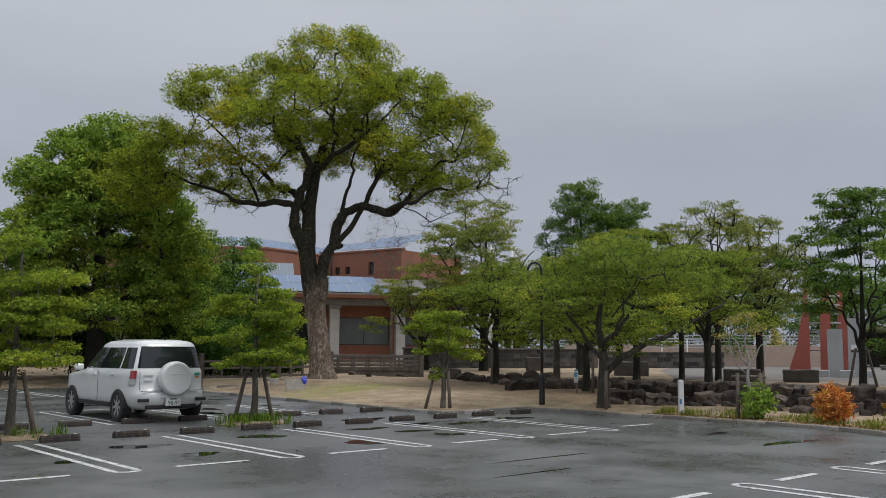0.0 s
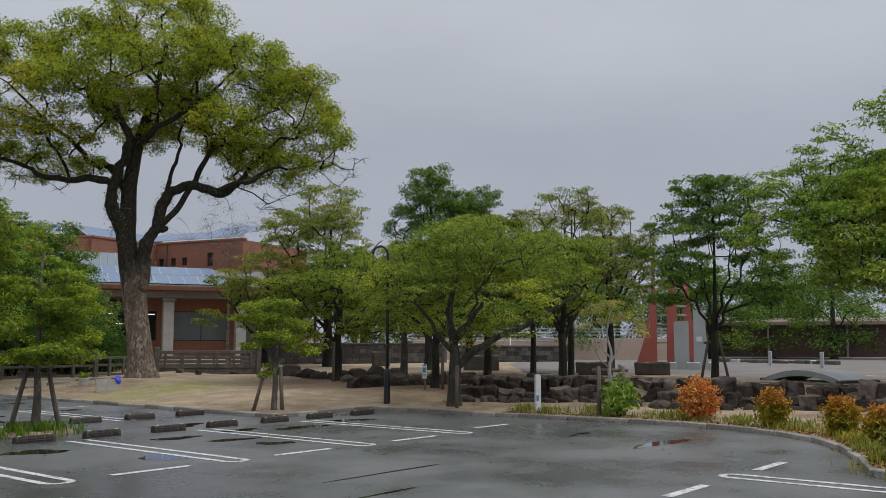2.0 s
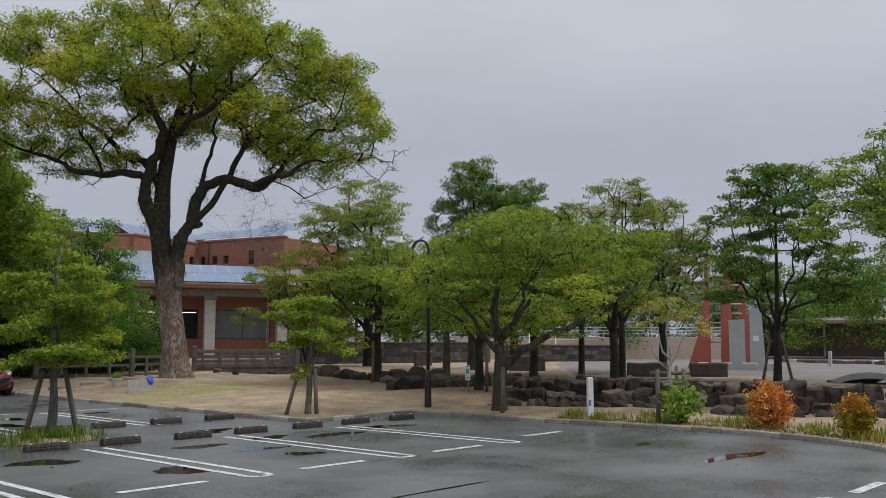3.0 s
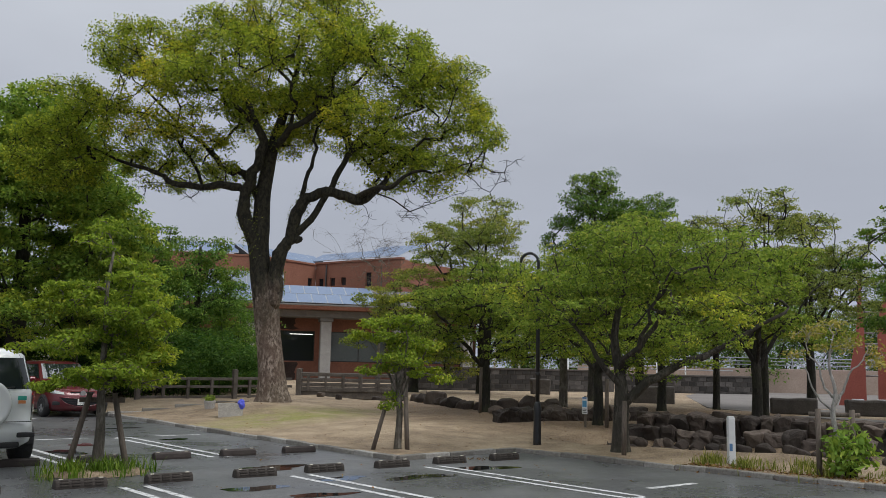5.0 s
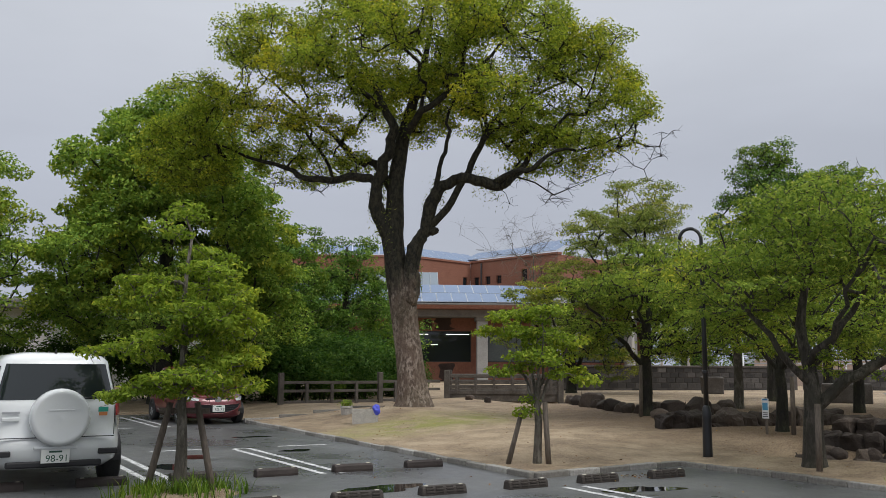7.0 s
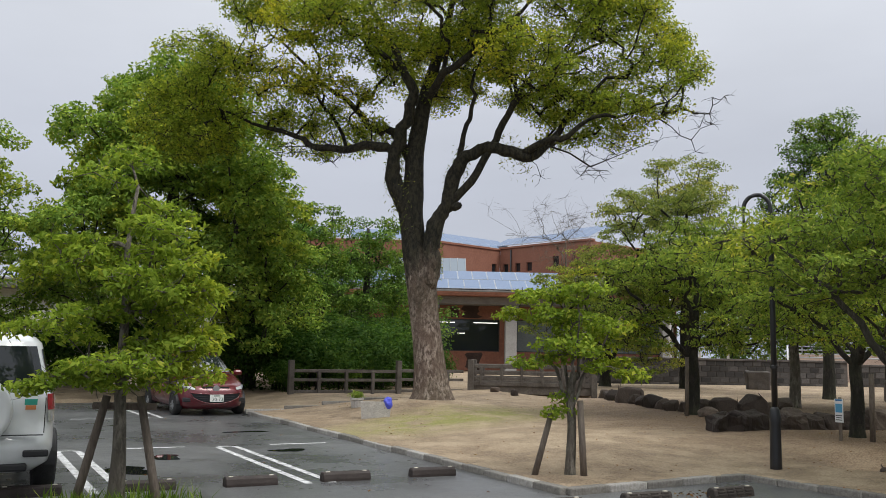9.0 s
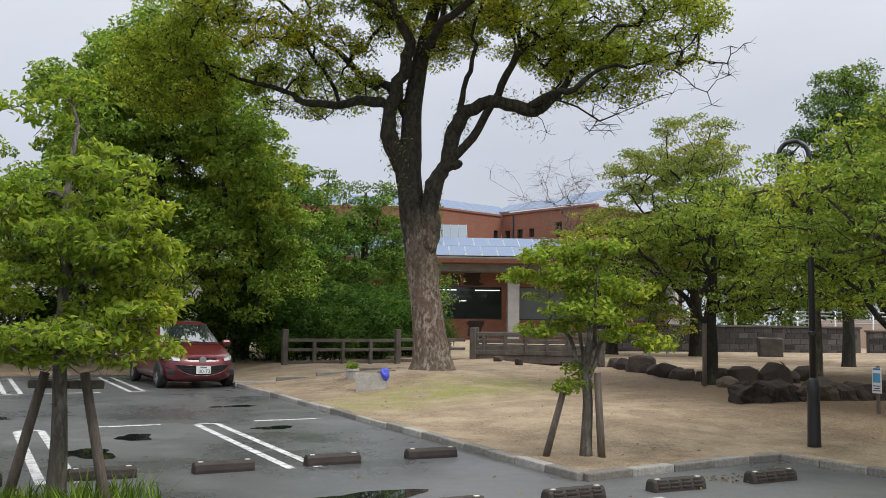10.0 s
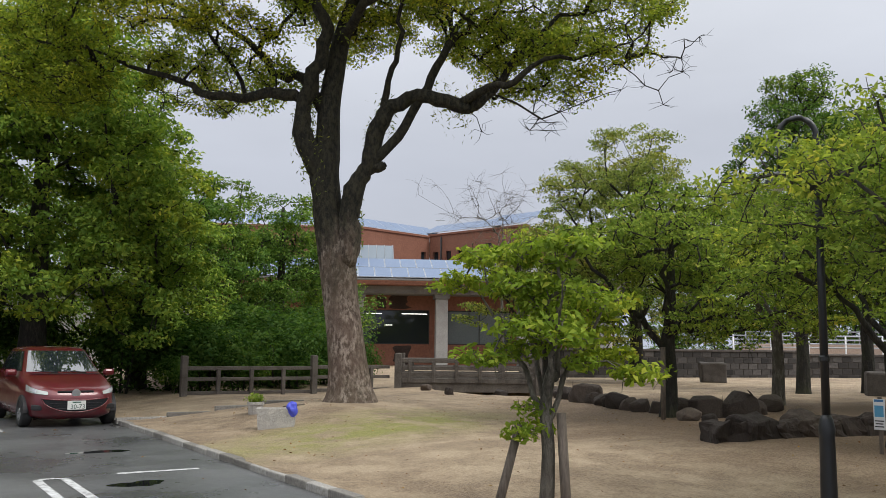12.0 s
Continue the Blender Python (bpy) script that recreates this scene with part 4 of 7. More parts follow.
cherry(33.9, 19.1, 6.6, 2.8, 56, 0.14, 2.0, 1.5, mat=M_LEAF_OLIVE, label="airy tree with hanging olive green twigs", name="thin_tree", leaves=60, n=20)
cherry(33.0, 34.2, 9.0, 4.2, 39, 0.22, 2.2, 1.8, mat=M_LEAF_OLIVE, label="loose-crowned tree with olive green leaves", name="loose_tree", leaves=60, n=34, leaf=0.12, clump=0.36, spacing=0.48)
cherry(30.5, 36.0, 5.6, 3.2, 40, 0.2, 1.0, 0.8, mat=M_LEAF_OLIVE, label="low olive green tree before the brick hall", name="low_tree", leaves=64, n=20, leaf=0.12, clump=0.36, spacing=0.46)


def cloud_tree(x, y, h, radius, base, seed, mat, label, r=0.14, n=13, leaves=85, name="cloud_pruned_tree", clump=0.28, spacing=0.32, leaf=0.09, thick=0.26, flat=0.42, fork=1.8):
    """Flat dark leaf pads on rising limbs."""
    rng = random.Random(seed)
    lobes = []
    for i in range(n):
        w = (i + 0.4) / n
        a = 2.4 * i + rng.uniform(-0.5, 0.5)
        k = radius * (0.75 - 0.55 * w) * rng.uniform(0.6, 1.25)
        lobes.append(blob(k * math.cos(a), k * math.sin(a), base + (h - base) * w, radius * rng.uniform(0.26, 0.40), thick * rng.uniform(0.7, 1.3)))
    return tree(name, x, y, ground_at(x, y), -50, lobes, forked(h, r, rng, fork, radius * 0.45), mat, M_BARK_DARK, label, seed, spacing=spacing, clump=clump, leaves=leaves, leaf=leaf, flat=flat, tip=0.010)


cloud_tree(28.8, 12.75, 6.2, 2.7, 2.2, 51, M_LEAF_MID, "dark green layered tree with staked trunk on the plaza", 0.105, 22, thick=0.2, clump=0.25, flat=0.45, fork=1.4, leaves=70)
stakes(28.8, 12.75, ground_at(28.8, 12.75), -60, 5, 1.2)
cloud_tree(31.3, 26.3, 8.5, 2.2, 4.2, 52, M_LEAF_MID, "tall dark green conifer rising above the cherry trees", 0.16, 22, name="conifer", thick=0.36, flat=0.6, clump=0.28, leaves=70)
cloud_tree(33.6, 25.9, 7.8, 2.6, 3.8, 53, M_LEAF_MID, "dark green tree rising above the cherry trees", 0.16, 22, name="conifer", thick=0.36, flat=0.6, clump=0.28, leaves=70)
cherry(27.0, 6.1, 7.6, 4.3, 54, 0.2, 1.7, 1.3, n=44, mat=M_LEAF_DARK, label="big spreading green tree beside the plaza", name="spreading_tree", leaves=105, leaf=0.10, clump=0.36, spacing=0.44, turn=-65)
cherry(31.0, 5.0, 7.8, 3.8, 55, 0.2, 1.5, 1.0, n=26, mat=M_LEAF_DARK, label="big spreading green tree beside the plaza", name="spreading_tree", leaves=90, leaf=0.13, clump=0.42, spacing=0.55, turn=-65)


def big_dense(name, x, y, h, radius, base, seed, mat, label, leaves=125, leaf=0.14, clump=0.44, spacing=0.6, r=0.3, n=34, turn=-30):
    rng = random.Random(seed)
    lobes = [blob(0, 0, base + (h - base) * 0.45, radius * 0.62, (h - base) * 0.36)]
    for i in range(n):
        a = 2.4 * i + rng.uniform(-0.3, 0.3)
        w = (i + 0.5) / n
        k = radius * (1 - 0.78 * w ** 2.6) * rng.uniform(0.55, 0.85)
        lobes.append(blob(k * math.cos(a), k * math.sin(a), base + (h - base) * (0.04 + 0.88 * w), radius * rng.uniform(0.20, 0.34), (h - base) * rng.uniform(0.05, 0.10)))
    return tree(name, x, y, ground_at(x, y), turn, lobes, straight(h * 0.9, r, rng), mat, M_BARK_DARK, label, seed, spacing=spacing, clump=clump, leaves=leaves, leaf=leaf, flat=0.6, tip=0.014, twigs=2, sides=5)


big_dense("evergreen_tree", 14.0, 37.5, 11.0, 4.7, 1.7, 41, M_LEAF_DARK, "tall dense dark green evergreen tree behind parked cars", r=0.38, n=46, leaf=0.155, spacing=0.56)
big_dense("evergreen_tree", 6.6, 38.5, 9.2, 4.2, 1.5, 42, M_LEAF_DARK, "dense dark green evergreen tree at the lot edge")
big_dense("evergreen_tree", 17.2, 39.3, 7.2, 3.2, 0.8, 43, M_LEAF_DARK, "dense dark green evergreen tree behind the fence", n=22)
big_dense("broadleaf_tree", 20.4, 43.0, 7.3, 3.5, 0.4, 44, M_LEAF_MID, "broad mid-green tree behind the wooden fence", n=22)
big_dense("broadleaf_tree", 24.0, 44.7, 7.4, 3.15, 0.4, 45, M_LEAF_MID, "broad mid-green tree behind the wooden fence", n=22)
big_dense("evergreen_tree", 0.5, 39.0, 8.4, 4.0, 1.0, 46, M_LEAF_DARK, "dense dark green evergreen tree at the lot edge", n=22)


def understory(x, y, r, h, seed):
    t = thing("understory_bush", pose(x, y, 0.25, 0, 0, seed * 40), "dense dark green undergrowth beneath the trees", "bush", "undergrowth")
    rng_ = np.random.default_rng(seed)
    lobes = [blob(rng_.uniform(-r, r) * 0.6, rng_.uniform(-r, r) * 0.5, rng_.uniform(0.2, 0.75) * h, r * 0.5, h * 0.25) for _ in range(7)]
    pts, _ = crown_clumps(lobes, 0.45, rng_)
    n = 70
    v = rng_.normal(size=(n * len(pts), 3))
    c = np.repeat(pts, n, axis=0) + v * 0.2
    part("foliage", leaf_mesh("foliage", c, v + np.array((0, 0, 1.0)), 0.15, rng_, 0.45), M_LEAF_PINE, t)["kind"] = "stuff"
    for k in range(4):
        part("stem", tubes("stem", [[((0.2 * k - 0.3, 0, -0.2), 0.04), ((0.5 * k - 0.75, 0.1, h * 0.7), 0.015)]], 5), M_BARK_DARK, t)
    return t


bush = understory(16.2, 37.2, 1.5, 2.2, 3)
for i, (x, y, k) in enumerate(((18.6, 37.0, 1.0), (20.8, 37.4, 0.9), (22.9, 37.8, 0.95), (24.6, 38.9, 0.7), (14.2, 39.6, 1.2), (11.0, 39.8, 1.1), (8.4, 40.2, 1.1), (5.6, 39.8, 1.0), (3.0, 40.0, 1.1), (0.2, 40.4, 1.1), (-3.0, 40.5, 1.2), (19.7, 39.5, 1.3), (23.4, 40.5, 1.3), (17.6, 36.1, 0.55), (19.4, 36.2, 0.6), (21.2, 36.4, 0.55), (22.8, 36.6, 0.5), (18.0, 38.2, 1.2), (21.8, 38.8, 1.2))):
    copy_thing(bush, pose(x, y, 0.25, 0, 0, i * 77.0) @ Matrix.Diagonal((k, k, k, 1)))
far_tree = big_dense("background_tree", 62.0, 38.0, 9.0, 5.0, 0.3, 47, M_LEAF_MID, "green tree in the distance beyond the plaza", leaf=0.22, clump=0.8, spacing=0.95, leaves=50, n=24)
far_tree["group"] = "background trees"
rng = random.Random(9)
for x, y, k in ((70, 30, 1.0), (74, 22, 0.9), (60, 46, 1.0), (56, 54, 1.1), (78, 14, 0.9), (66, 8, 0.8), (60, 0, 0.85), (52, -4, 0.8), (84, 26, 1.1), (16, 52, 0.9), (4, 50, 1.0), (-8, 46, 1.1), (28, 50, 0.7), (64, 44, 1.0), (68, 37, 0.9), (73, 33, 1.0), (78, 28, 0.9), (58, 50, 1.0), (-18, 40, 1.1), (90, 0, 1.1), (84, 15, 0.75), (86, 31, 0.9), (80, 6, 0.7)):
    copy_thing(far_tree, pose(x, y, 0.3, 0, 0, rng.uniform(0, 360)) @ Matrix.Diagonal((k, k, k * rng.uniform(0.8, 1.05), 1)))
# a leafless reddish tree before the hall
rng2 = np.random.default_rng(8)
bare_tips = [(rng2.normal() * 1.1, rng2.normal() * 0.9, 5.2 + rng2.uniform(0, 3.0)) for _ in range(80)]
tree("bare_tree", 31.9, 40.6, 0.4, -33, [(0, 0, 5.5, 0.3, 0.3, 0.3)], straight(6.5, 0.09, random.Random(4)), M_LEAF_OLIVE, M_BARK_GREY, "leafless tree with fine reddish twigs", 61, leaves=2, clump=0.6, twigs=7, bare=bare_tips, tip=0.006)
# ---- brick hall with solar roofs, in a frame of its own: right along the front, away, up ----
HALL = thing("brick_hall", pose(41.5, 60.3, 0.35, 0, 0, -26), "red brick hall with concrete pillars and solar panels on its roofs", "building")
M_TUBE = emitter("strip_light", (1.0, 0.98, 0.92), 1.3)
M_BLIND = mottled("grey_blind", (0.10, 0.125, 0.13), (0.16, 0.19, 0.195), 1, 12, 0.6, 0.1)
M_SOOT = mottled("sooty_brick", (0.025, 0.018, 0.016), (0.07, 0.04, 0.03), 1.5, 12, 0.9, 0.3)


def brick_wall(parent, x0, x1, y, z0, z1, thick=0.4, holes=(), name="wall"):
    """A brick wall with real courses; holes are (x0, x1, z0, z1)."""
    cuts_x = sorted({x0, x1} | {h[0] for h in holes} | {h[1] for h in holes})
    cuts_z = sorted({z0, z1} | {h[2] for h in holes} | {h[3] for h in holes})
    for a, b in zip(cuts_x, cuts_x[1:]):
        for c, d in zip(cuts_z, cuts_z[1:]):
            mx, mz = (a + b) / 2, (c + d) / 2
            if any(h[0] < mx < h[1] and h[2] < mz < h[3] for h in holes):
                continue
            part(name, boxed(mx, y + thick / 2, mz, b - a, thick, d - c), M_BRICK, parent)


def solar_row(parent, x0, x1, y0, z0, y1, z1, pitch=1.05):
    """Framed panels side by side on a slope."""
    n = max(1, round((x1 - x0) / pitch))
    w = (x1 - x0) / n
    length = math.hypot(y1 - y0, z1 - z0)
    tilt = math.degrees(math.atan2(z1 - z0, y1 - y0))
    glass_me = mesh_from(boxed(0, 0, 0.02, w - 0.07, length - 0.06, 0.012), "panel_glass")
    glass_me.materials.append(M_PANEL)
    frame_me = mesh_from(boxed(0, 0, 0, w - 0.02, length, 0.035, bevel=0.006), "solar_panel")
    frame_me.materials.append(M_ALU)
    for i in range(n):
        f = new("solar_panel", frame_me)
        f.parent = parent
        f.matrix_basis = pose(x0 + w * (i + 0.5), (y0 + y1) / 2, (z0 + z1) / 2, tilt, 0, 0)
        g = new("panel_glass", glass_me)
        g.parent = f


def window(parent, x0, x1, y, z0, z1, mat, posts=()):
    """A glazed opening with an aluminium frame set back in the wall."""
    w = part("window", boxed((x0 + x1) / 2, y + 0.06, (z0 + z1) / 2, x1 - x0 - 0.1, 0.02, z1 - z0 - 0.1), mat, parent)
    for cx, sx in ((x0 + 0.03, 0.07), (x1 - 0.03, 0.07), *((p, 0.06) for p in posts)):
        part("window_frame", boxed(cx, y + 0.05, (z0 + z1) / 2, sx, 0.08, z1 - z0), M_TRIM_DARK, w)
    for cz in (z0 + 0.03, z1 - 0.03):
        part("window_frame", boxed((x0 + x1) / 2, y + 0.05, cz, x1 - x0, 0.07, 0.06), M_TRIM_DARK, w)


M_TRIM_DARK = plain("dark_window_frame", (0.04, 0.04, 0.042), 0.4, 0.5)
# ground floor: wall set back behind a row of pillars
L0, R0 = -21.0, 12.0
ground_holes = [(-20.4, -16.6, 1.5, 3.75), (-15.6, -11.3, 1.5, 3.75), (-10.3, -0.6, 1.5, 3.75), (0.6, 4.9, 1.5, 3.75), (5.9, 11.2, 1.5, 3.75)]
brick_wall(HALL, L0, R0, 1.6, 0.0, 5.0, holes=ground_holes)
for x0, x1, z0, z1 in ground_holes[:3]:
    window(HALL, x0, x1, 1.7, z0, z1, M_GLASS)
for x0, x1, z0, z1 in ground_holes[3:]:
    window(HALL, x0, x1, 1.7, z0, z1, M_BLIND, posts=((x0 + x1) / 2,))


def soot(cx, z0, z1, half, seed, label=""):
    """A ragged dark run-off stain on the brick, a film thick."""
    r = random.Random(seed)
    bm = bmesh.new()
    rows = 9
    left = [bm.verts.new((cx - half * r.uniform(0.5, 1.1), 1.594, z0 + (z1 - z0) * i / rows + r.uniform(-0.03, 0.03))) for i in range(rows + 1)]
    right = [bm.verts.new((cx + half * r.uniform(0.5, 1.1), 1.594, z0 + (z1 - z0) * i / rows + r.uniform(-0.03, 0.03))) for i in range(rows + 1)]
    for i in range(rows):
        bm.faces.new((left[i], right[i], right[i + 1], left[i + 1]))
    part("soot_stain", bm, M_SOOT, HALL, label)


soot(-2.6, 3.8, 4.9, 0.75, 1, "sooty stain down the brick wall")
soot(-2.4, 0.1, 1.4, 0.6, 2)
soot(-3.8, 3.85, 4.6, 0.35, 3)
for x in (-4.6, -1.6):
    part("strip_light", boxed(x, 1.745, 3.5, 1.7, 0.02, 0.05), M_TUBE, HALL, "lit ceiling strip light behind the window")
part("strip_light", boxed(-3.3, 1.745, 2.75, 0.5, 0.02, 0.045), M_TUBE, HALL)
for x in (-16.2, -10.8, -5.4, 0.0, 5.4, 10.8):
    part("pillar", boxed(x, 0.0, 2.15, 0.78, 0.78, 4.5, bevel=0.04), M_CONCRETE, HALL, "pale concrete pillar")
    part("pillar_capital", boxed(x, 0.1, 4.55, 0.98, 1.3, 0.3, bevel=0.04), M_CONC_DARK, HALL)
part("canopy_beam", boxed((L0 + R0) / 2, 0.3, 4.93, R0 - L0, 2.0, 0.5, bevel=0.03), M_CONC_DARK, HALL, "dark grey concrete canopy beam")
part("eave", boxed((L0 + R0) / 2, 0.1, 5.36, R0 - L0 + 0.6, 3.4, 0.34, bevel=0.03), M_BRICK, HALL)
part("gutter", boxed((L0 + R0) / 2, -1.75, 5.5, R0 - L0 + 0.6, 0.12, 0.12, bevel=0.03), M_CONC_DARK, HALL)
part("lower_roof", boxed((L0 + R0) / 2, 0.42, 6.24, R0 - L0, 4.2, 0.14, Matrix.Rotation(radians(21.8), 4, "X")), M_CONC_DARK, HALL)
roof_low = part("solar_array", boxed((L0 + R0) / 2 - 3, 1.2, 5.75, 22, 0.06, 0.06), M_ALU, HALL, "row of blue framed solar panels")
solar_row(roof_low, -14.0, 4.2, -1.5, 5.66, 0.4, 6.42)
solar_row(roof_low, -14.0, 3.6, 0.45, 6.44, 2.3, 7.18)
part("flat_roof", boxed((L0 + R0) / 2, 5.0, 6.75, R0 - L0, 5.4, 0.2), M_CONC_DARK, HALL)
# glazed roof lantern with a sloping front
bm = bmesh.new()
lantern_prof = [(3.6, 6.8), (3.6, 7.3), (4.6, 8.35), (6.0, 8.35), (6.0, 6.8)]
ends = [[bm.verts.new((x, y, z)) for y, z in lantern_prof] for x in (-8.6, -2.9)]
bm.faces.new(ends[0])
bm.faces.new(list(reversed(ends[1])))
for i in range(5):
    j = (i + 1) % 5
    bm.faces.new((ends[0][j], ends[0][i], ends[1][i], ends[1][j]))
bmesh.ops.recalc_face_normals(bm, faces=bm.faces[:])
LANTERN = part("glass_lantern", bm, plain("wired_glass", (0.17, 0.21, 0.25), 0.3, 0.0, 0.1, 0.05), HALL, "glazed roof lantern with sloping front")
for i in range(11):
    x = -8.55 + 0.56 * i
    part("glazing_bar", tubes("glazing_bar", [[((x, 3.58, 6.85), 0.02), ((x, 3.58, 7.32), 0.02), ((x, 4.59, 8.38), 0.02), ((x, 6.0, 8.38), 0.02)]], 5), M_RAIL, LANTERN)
# upper storey: two wings that meet in a square inner corner
NOTCH_R, NOTCH_L = pose(0.1, 9.05, 0, 0, 0, -50), pose(0.1, 9.05, 0, 0, 0, 40)
RIGHT = part("right_wing", boxed(4.2, 5.0, 5.2, 8.2, 9.6, 0.3), M_CONC_DARK, HALL)
RIGHT.matrix_basis = NOTCH_R
up_holes = [(0.35, 0.9, 7.75, 8.4), (1.65, 2.2, 7.75, 8.4), (2.85, 3.4, 7.75, 8.4), (5.5, 6.1, 7.6, 8.7)]
brick_wall(RIGHT, 0.0, 9.1, 0.0, 4.5, 9.6, holes=up_holes, name="upper_wall")
for x0, x1, z0, z1 in up_holes:
    part("upper_window", boxed((x0 + x1) / 2, 0.18, (z0 + z1) / 2, x1 - x0, 0.04, z1 - z0), M_GLASS, RIGHT)
part("upper_wall", boxed(8.9, 4.8, 7.05, 0.4, 8.8, 5.1), M_BRICK, RIGHT)
part("parapet", boxed(4.55, 0.16, 9.68, 9.3, 0.5, 0.16, bevel=0.02), M_BRICK, RIGHT)
part("drainpipe", tubes("drainpipe", [[((1.25, -0.08, 4.6), 0.06), ((1.25, -0.08, 9.5), 0.06)]], 8), M_TRIM_DARK, RIGHT)
LEFT = part("left_wing", boxed(-3.4, 4.6, 5.2, 6.8, 8.8, 0.3), M_CONC_DARK, HALL)
LEFT.matrix_basis = NOTCH_L
brick_wall(LEFT, -7.0, -0.02, 0.0, 4.5, 9.5, name="upper_wall", holes=((-0.9, -0.4, 7.75, 8.4),))
part("upper_window", boxed(-0.65, 0.18, 8.07, 0.5, 0.04, 0.65), M_GLASS, LEFT)
part("parapet", boxed(-3.5, 0.16, 9.58, 7.0, 0.5, 0.16, bevel=0.02), M_BRICK, LEFT)
part("upper_wall", boxed(-12.6, 5.0, 7.0, 14.6, 0.4, 5.0), M_BRICK, HALL)
part("parapet", boxed(-12.6, 5.0, 9.58, 14.8, 0.5, 0.16, bevel=0.02), M_BRICK, HALL)
part("upper_roof", boxed(-6.5, 15.5, 9.3, 22.0, 9.0, 0.25), M_CONC_DARK, HALL)
part("side_wall", boxed(R0 - 0.2, 4.6, 2.25, 0.4, 6.0, 4.5), M_BRICK, HALL)


def raised_array(m, runs):
    """Tilted solar panels on a light frame, one row after another."""
    root = part("solar_array", boxed(0.0, 1.2, 9.72, 0.6, 0.06, 0.06), M_ALU, HALL, "raised rows of tilted solar panels")
    root.matrix_basis = m
    for x0, x1, y0, z0, y1, z1 in runs:
        solar_row(root, x0, x1, y0, z0, y1, z1)
        bm = bmesh.new()
        f = [bm.verts.new((x0 - 0.03 + d, y, z)) for d in (-0.02, 0.02) for y, z in ((y0, z0 - 0.1), (y1, z0 - 0.1), (y1, z1 - 0.04))]
        bm.faces.new(f[:3])
        bm.faces.new(list(reversed(f[3:])))
        for i in range(3):
            j = (i + 1) % 3
            bm.faces.new((f[i], f[i + 3], f[j + 3], f[j]))
        part("panel_end", bm, M_TRIM_DARK, root)


raised_array(NOTCH_R, ((-1.4, 8.6, 0.45, 9.95, 2.3, 10.78), (3.2, 8.6, 2.7, 10.6, 4.5, 11.4)))
raised_array(NOTCH_L, ((-7.0, 1.9, 0.45, 9.75, 2.2, 10.65),))
raised_array(Matrix(), ((-11.6, -6.4, 5.3, 9.8, 7.0, 10.7), (-19.4, -12.2, 5.3, 9.8, 7.0, 10.7)))
# ---- parked cars ----
M_CAR_WHITE = plain("white_car_paint", (0.66, 0.68, 0.68), 0.3, 0.0, 0.9, 0.04, 3)
M_CAR_RED = plain("deep_red_car_paint", (0.125, 0.003, 0.010), 0.32, 0.2, 1.0, 0.05, 3)
M_CAR_GLASS = glass("tinted_car_glass", (0.015, 0.02, 0.022), 0.02)
M_SCREEN = glass("coated_windscreen", (0.02, 0.026, 0.03), 0.02)
M_SCREEN.node_tree.nodes["Principled BSDF"].inputs["IOR"].default_value = 2.3
M_GRILLE = plain("grille_black", (0.004, 0.005, 0.008), 0.75)
M_TRIM = plain("black_trim", (0.018, 0.018, 0.02), 0.5)
M_TYRE = mottled("tyre_rubber", (0.012, 0.012, 0.012), (0.03, 0.03, 0.03), 6, 60, 0.75, 0.3)
M_RIM_DARK = plain("shaded_rim", (0.16, 0.165, 0.17), 0.4, 0.6)
M_RIM = plain("silver_rim", (0.50, 0.51, 0.53), 0.3, 0.7)
M_LAMP_CLEAR = plain("clear_lamp_glass", (0.42, 0.44, 0.42), 0.12, 0.2, 0.8, 0.02)
M_LAMP_RED = plain("red_lamp_glass", (0.38, 0.02, 0.03), 0.15, 0.0, 0.8, 0.02)
M_PLATE = plain("number_plate_white", (0.72, 0.73, 0.70), 0.45, 0.0, 0.0, 0.04)
M_PLATE_INK = plain("number_plate_green", (0.02, 0.08, 0.05), 0.5)
M_DECAL_G, M_DECAL_O = plain("sticker_green", (0.03, 0.33, 0.25), 0.5), plain("sticker_orange", (0.62, 0.23, 0.08), 0.5)


def rounded_ring(hw, yr, yf, z, n=56, e=0.3, e_front=None):
    """A rounded outline; z may fall towards the front as (rear, front)."""
    pts = []
    cy, hl = (yf + yr) / 2, (yf - yr) / 2
    for i in range(n):
        a = 2 * math.pi * (i + 0.5) / n
        ex = e_front if (e_front and math.sin(a) > 0) else e
        c, s = math.cos(a), math.sin(a)
        x = hw * math.copysign(abs(c) ** ex, c)
        y = cy + hl * math.copysign(abs(s) ** ex, s)
        zz = z if not isinstance(z, tuple) else z[0] + (z[1] - z[0]) * max(0.0, min(1.0, (y - yr) / (yf - yr))) ** z[2]
        pts.append(Vector((x, y, zz)))
    return pts


def shell(rings):
    bm = bmesh.new()
    vr = [[bm.verts.new(p) for p in ring] for ring in rings]
    n = len(rings[0])
    for a, b in zip(vr, vr[1:]):
        for j in range(n):
            bm.faces.new((a[j], a[(j + 1) % n], b[(j + 1) % n], b[j]))
    bm.faces.new(vr[-1])
    bm.faces.new(list(reversed(vr[0])))
    return bm


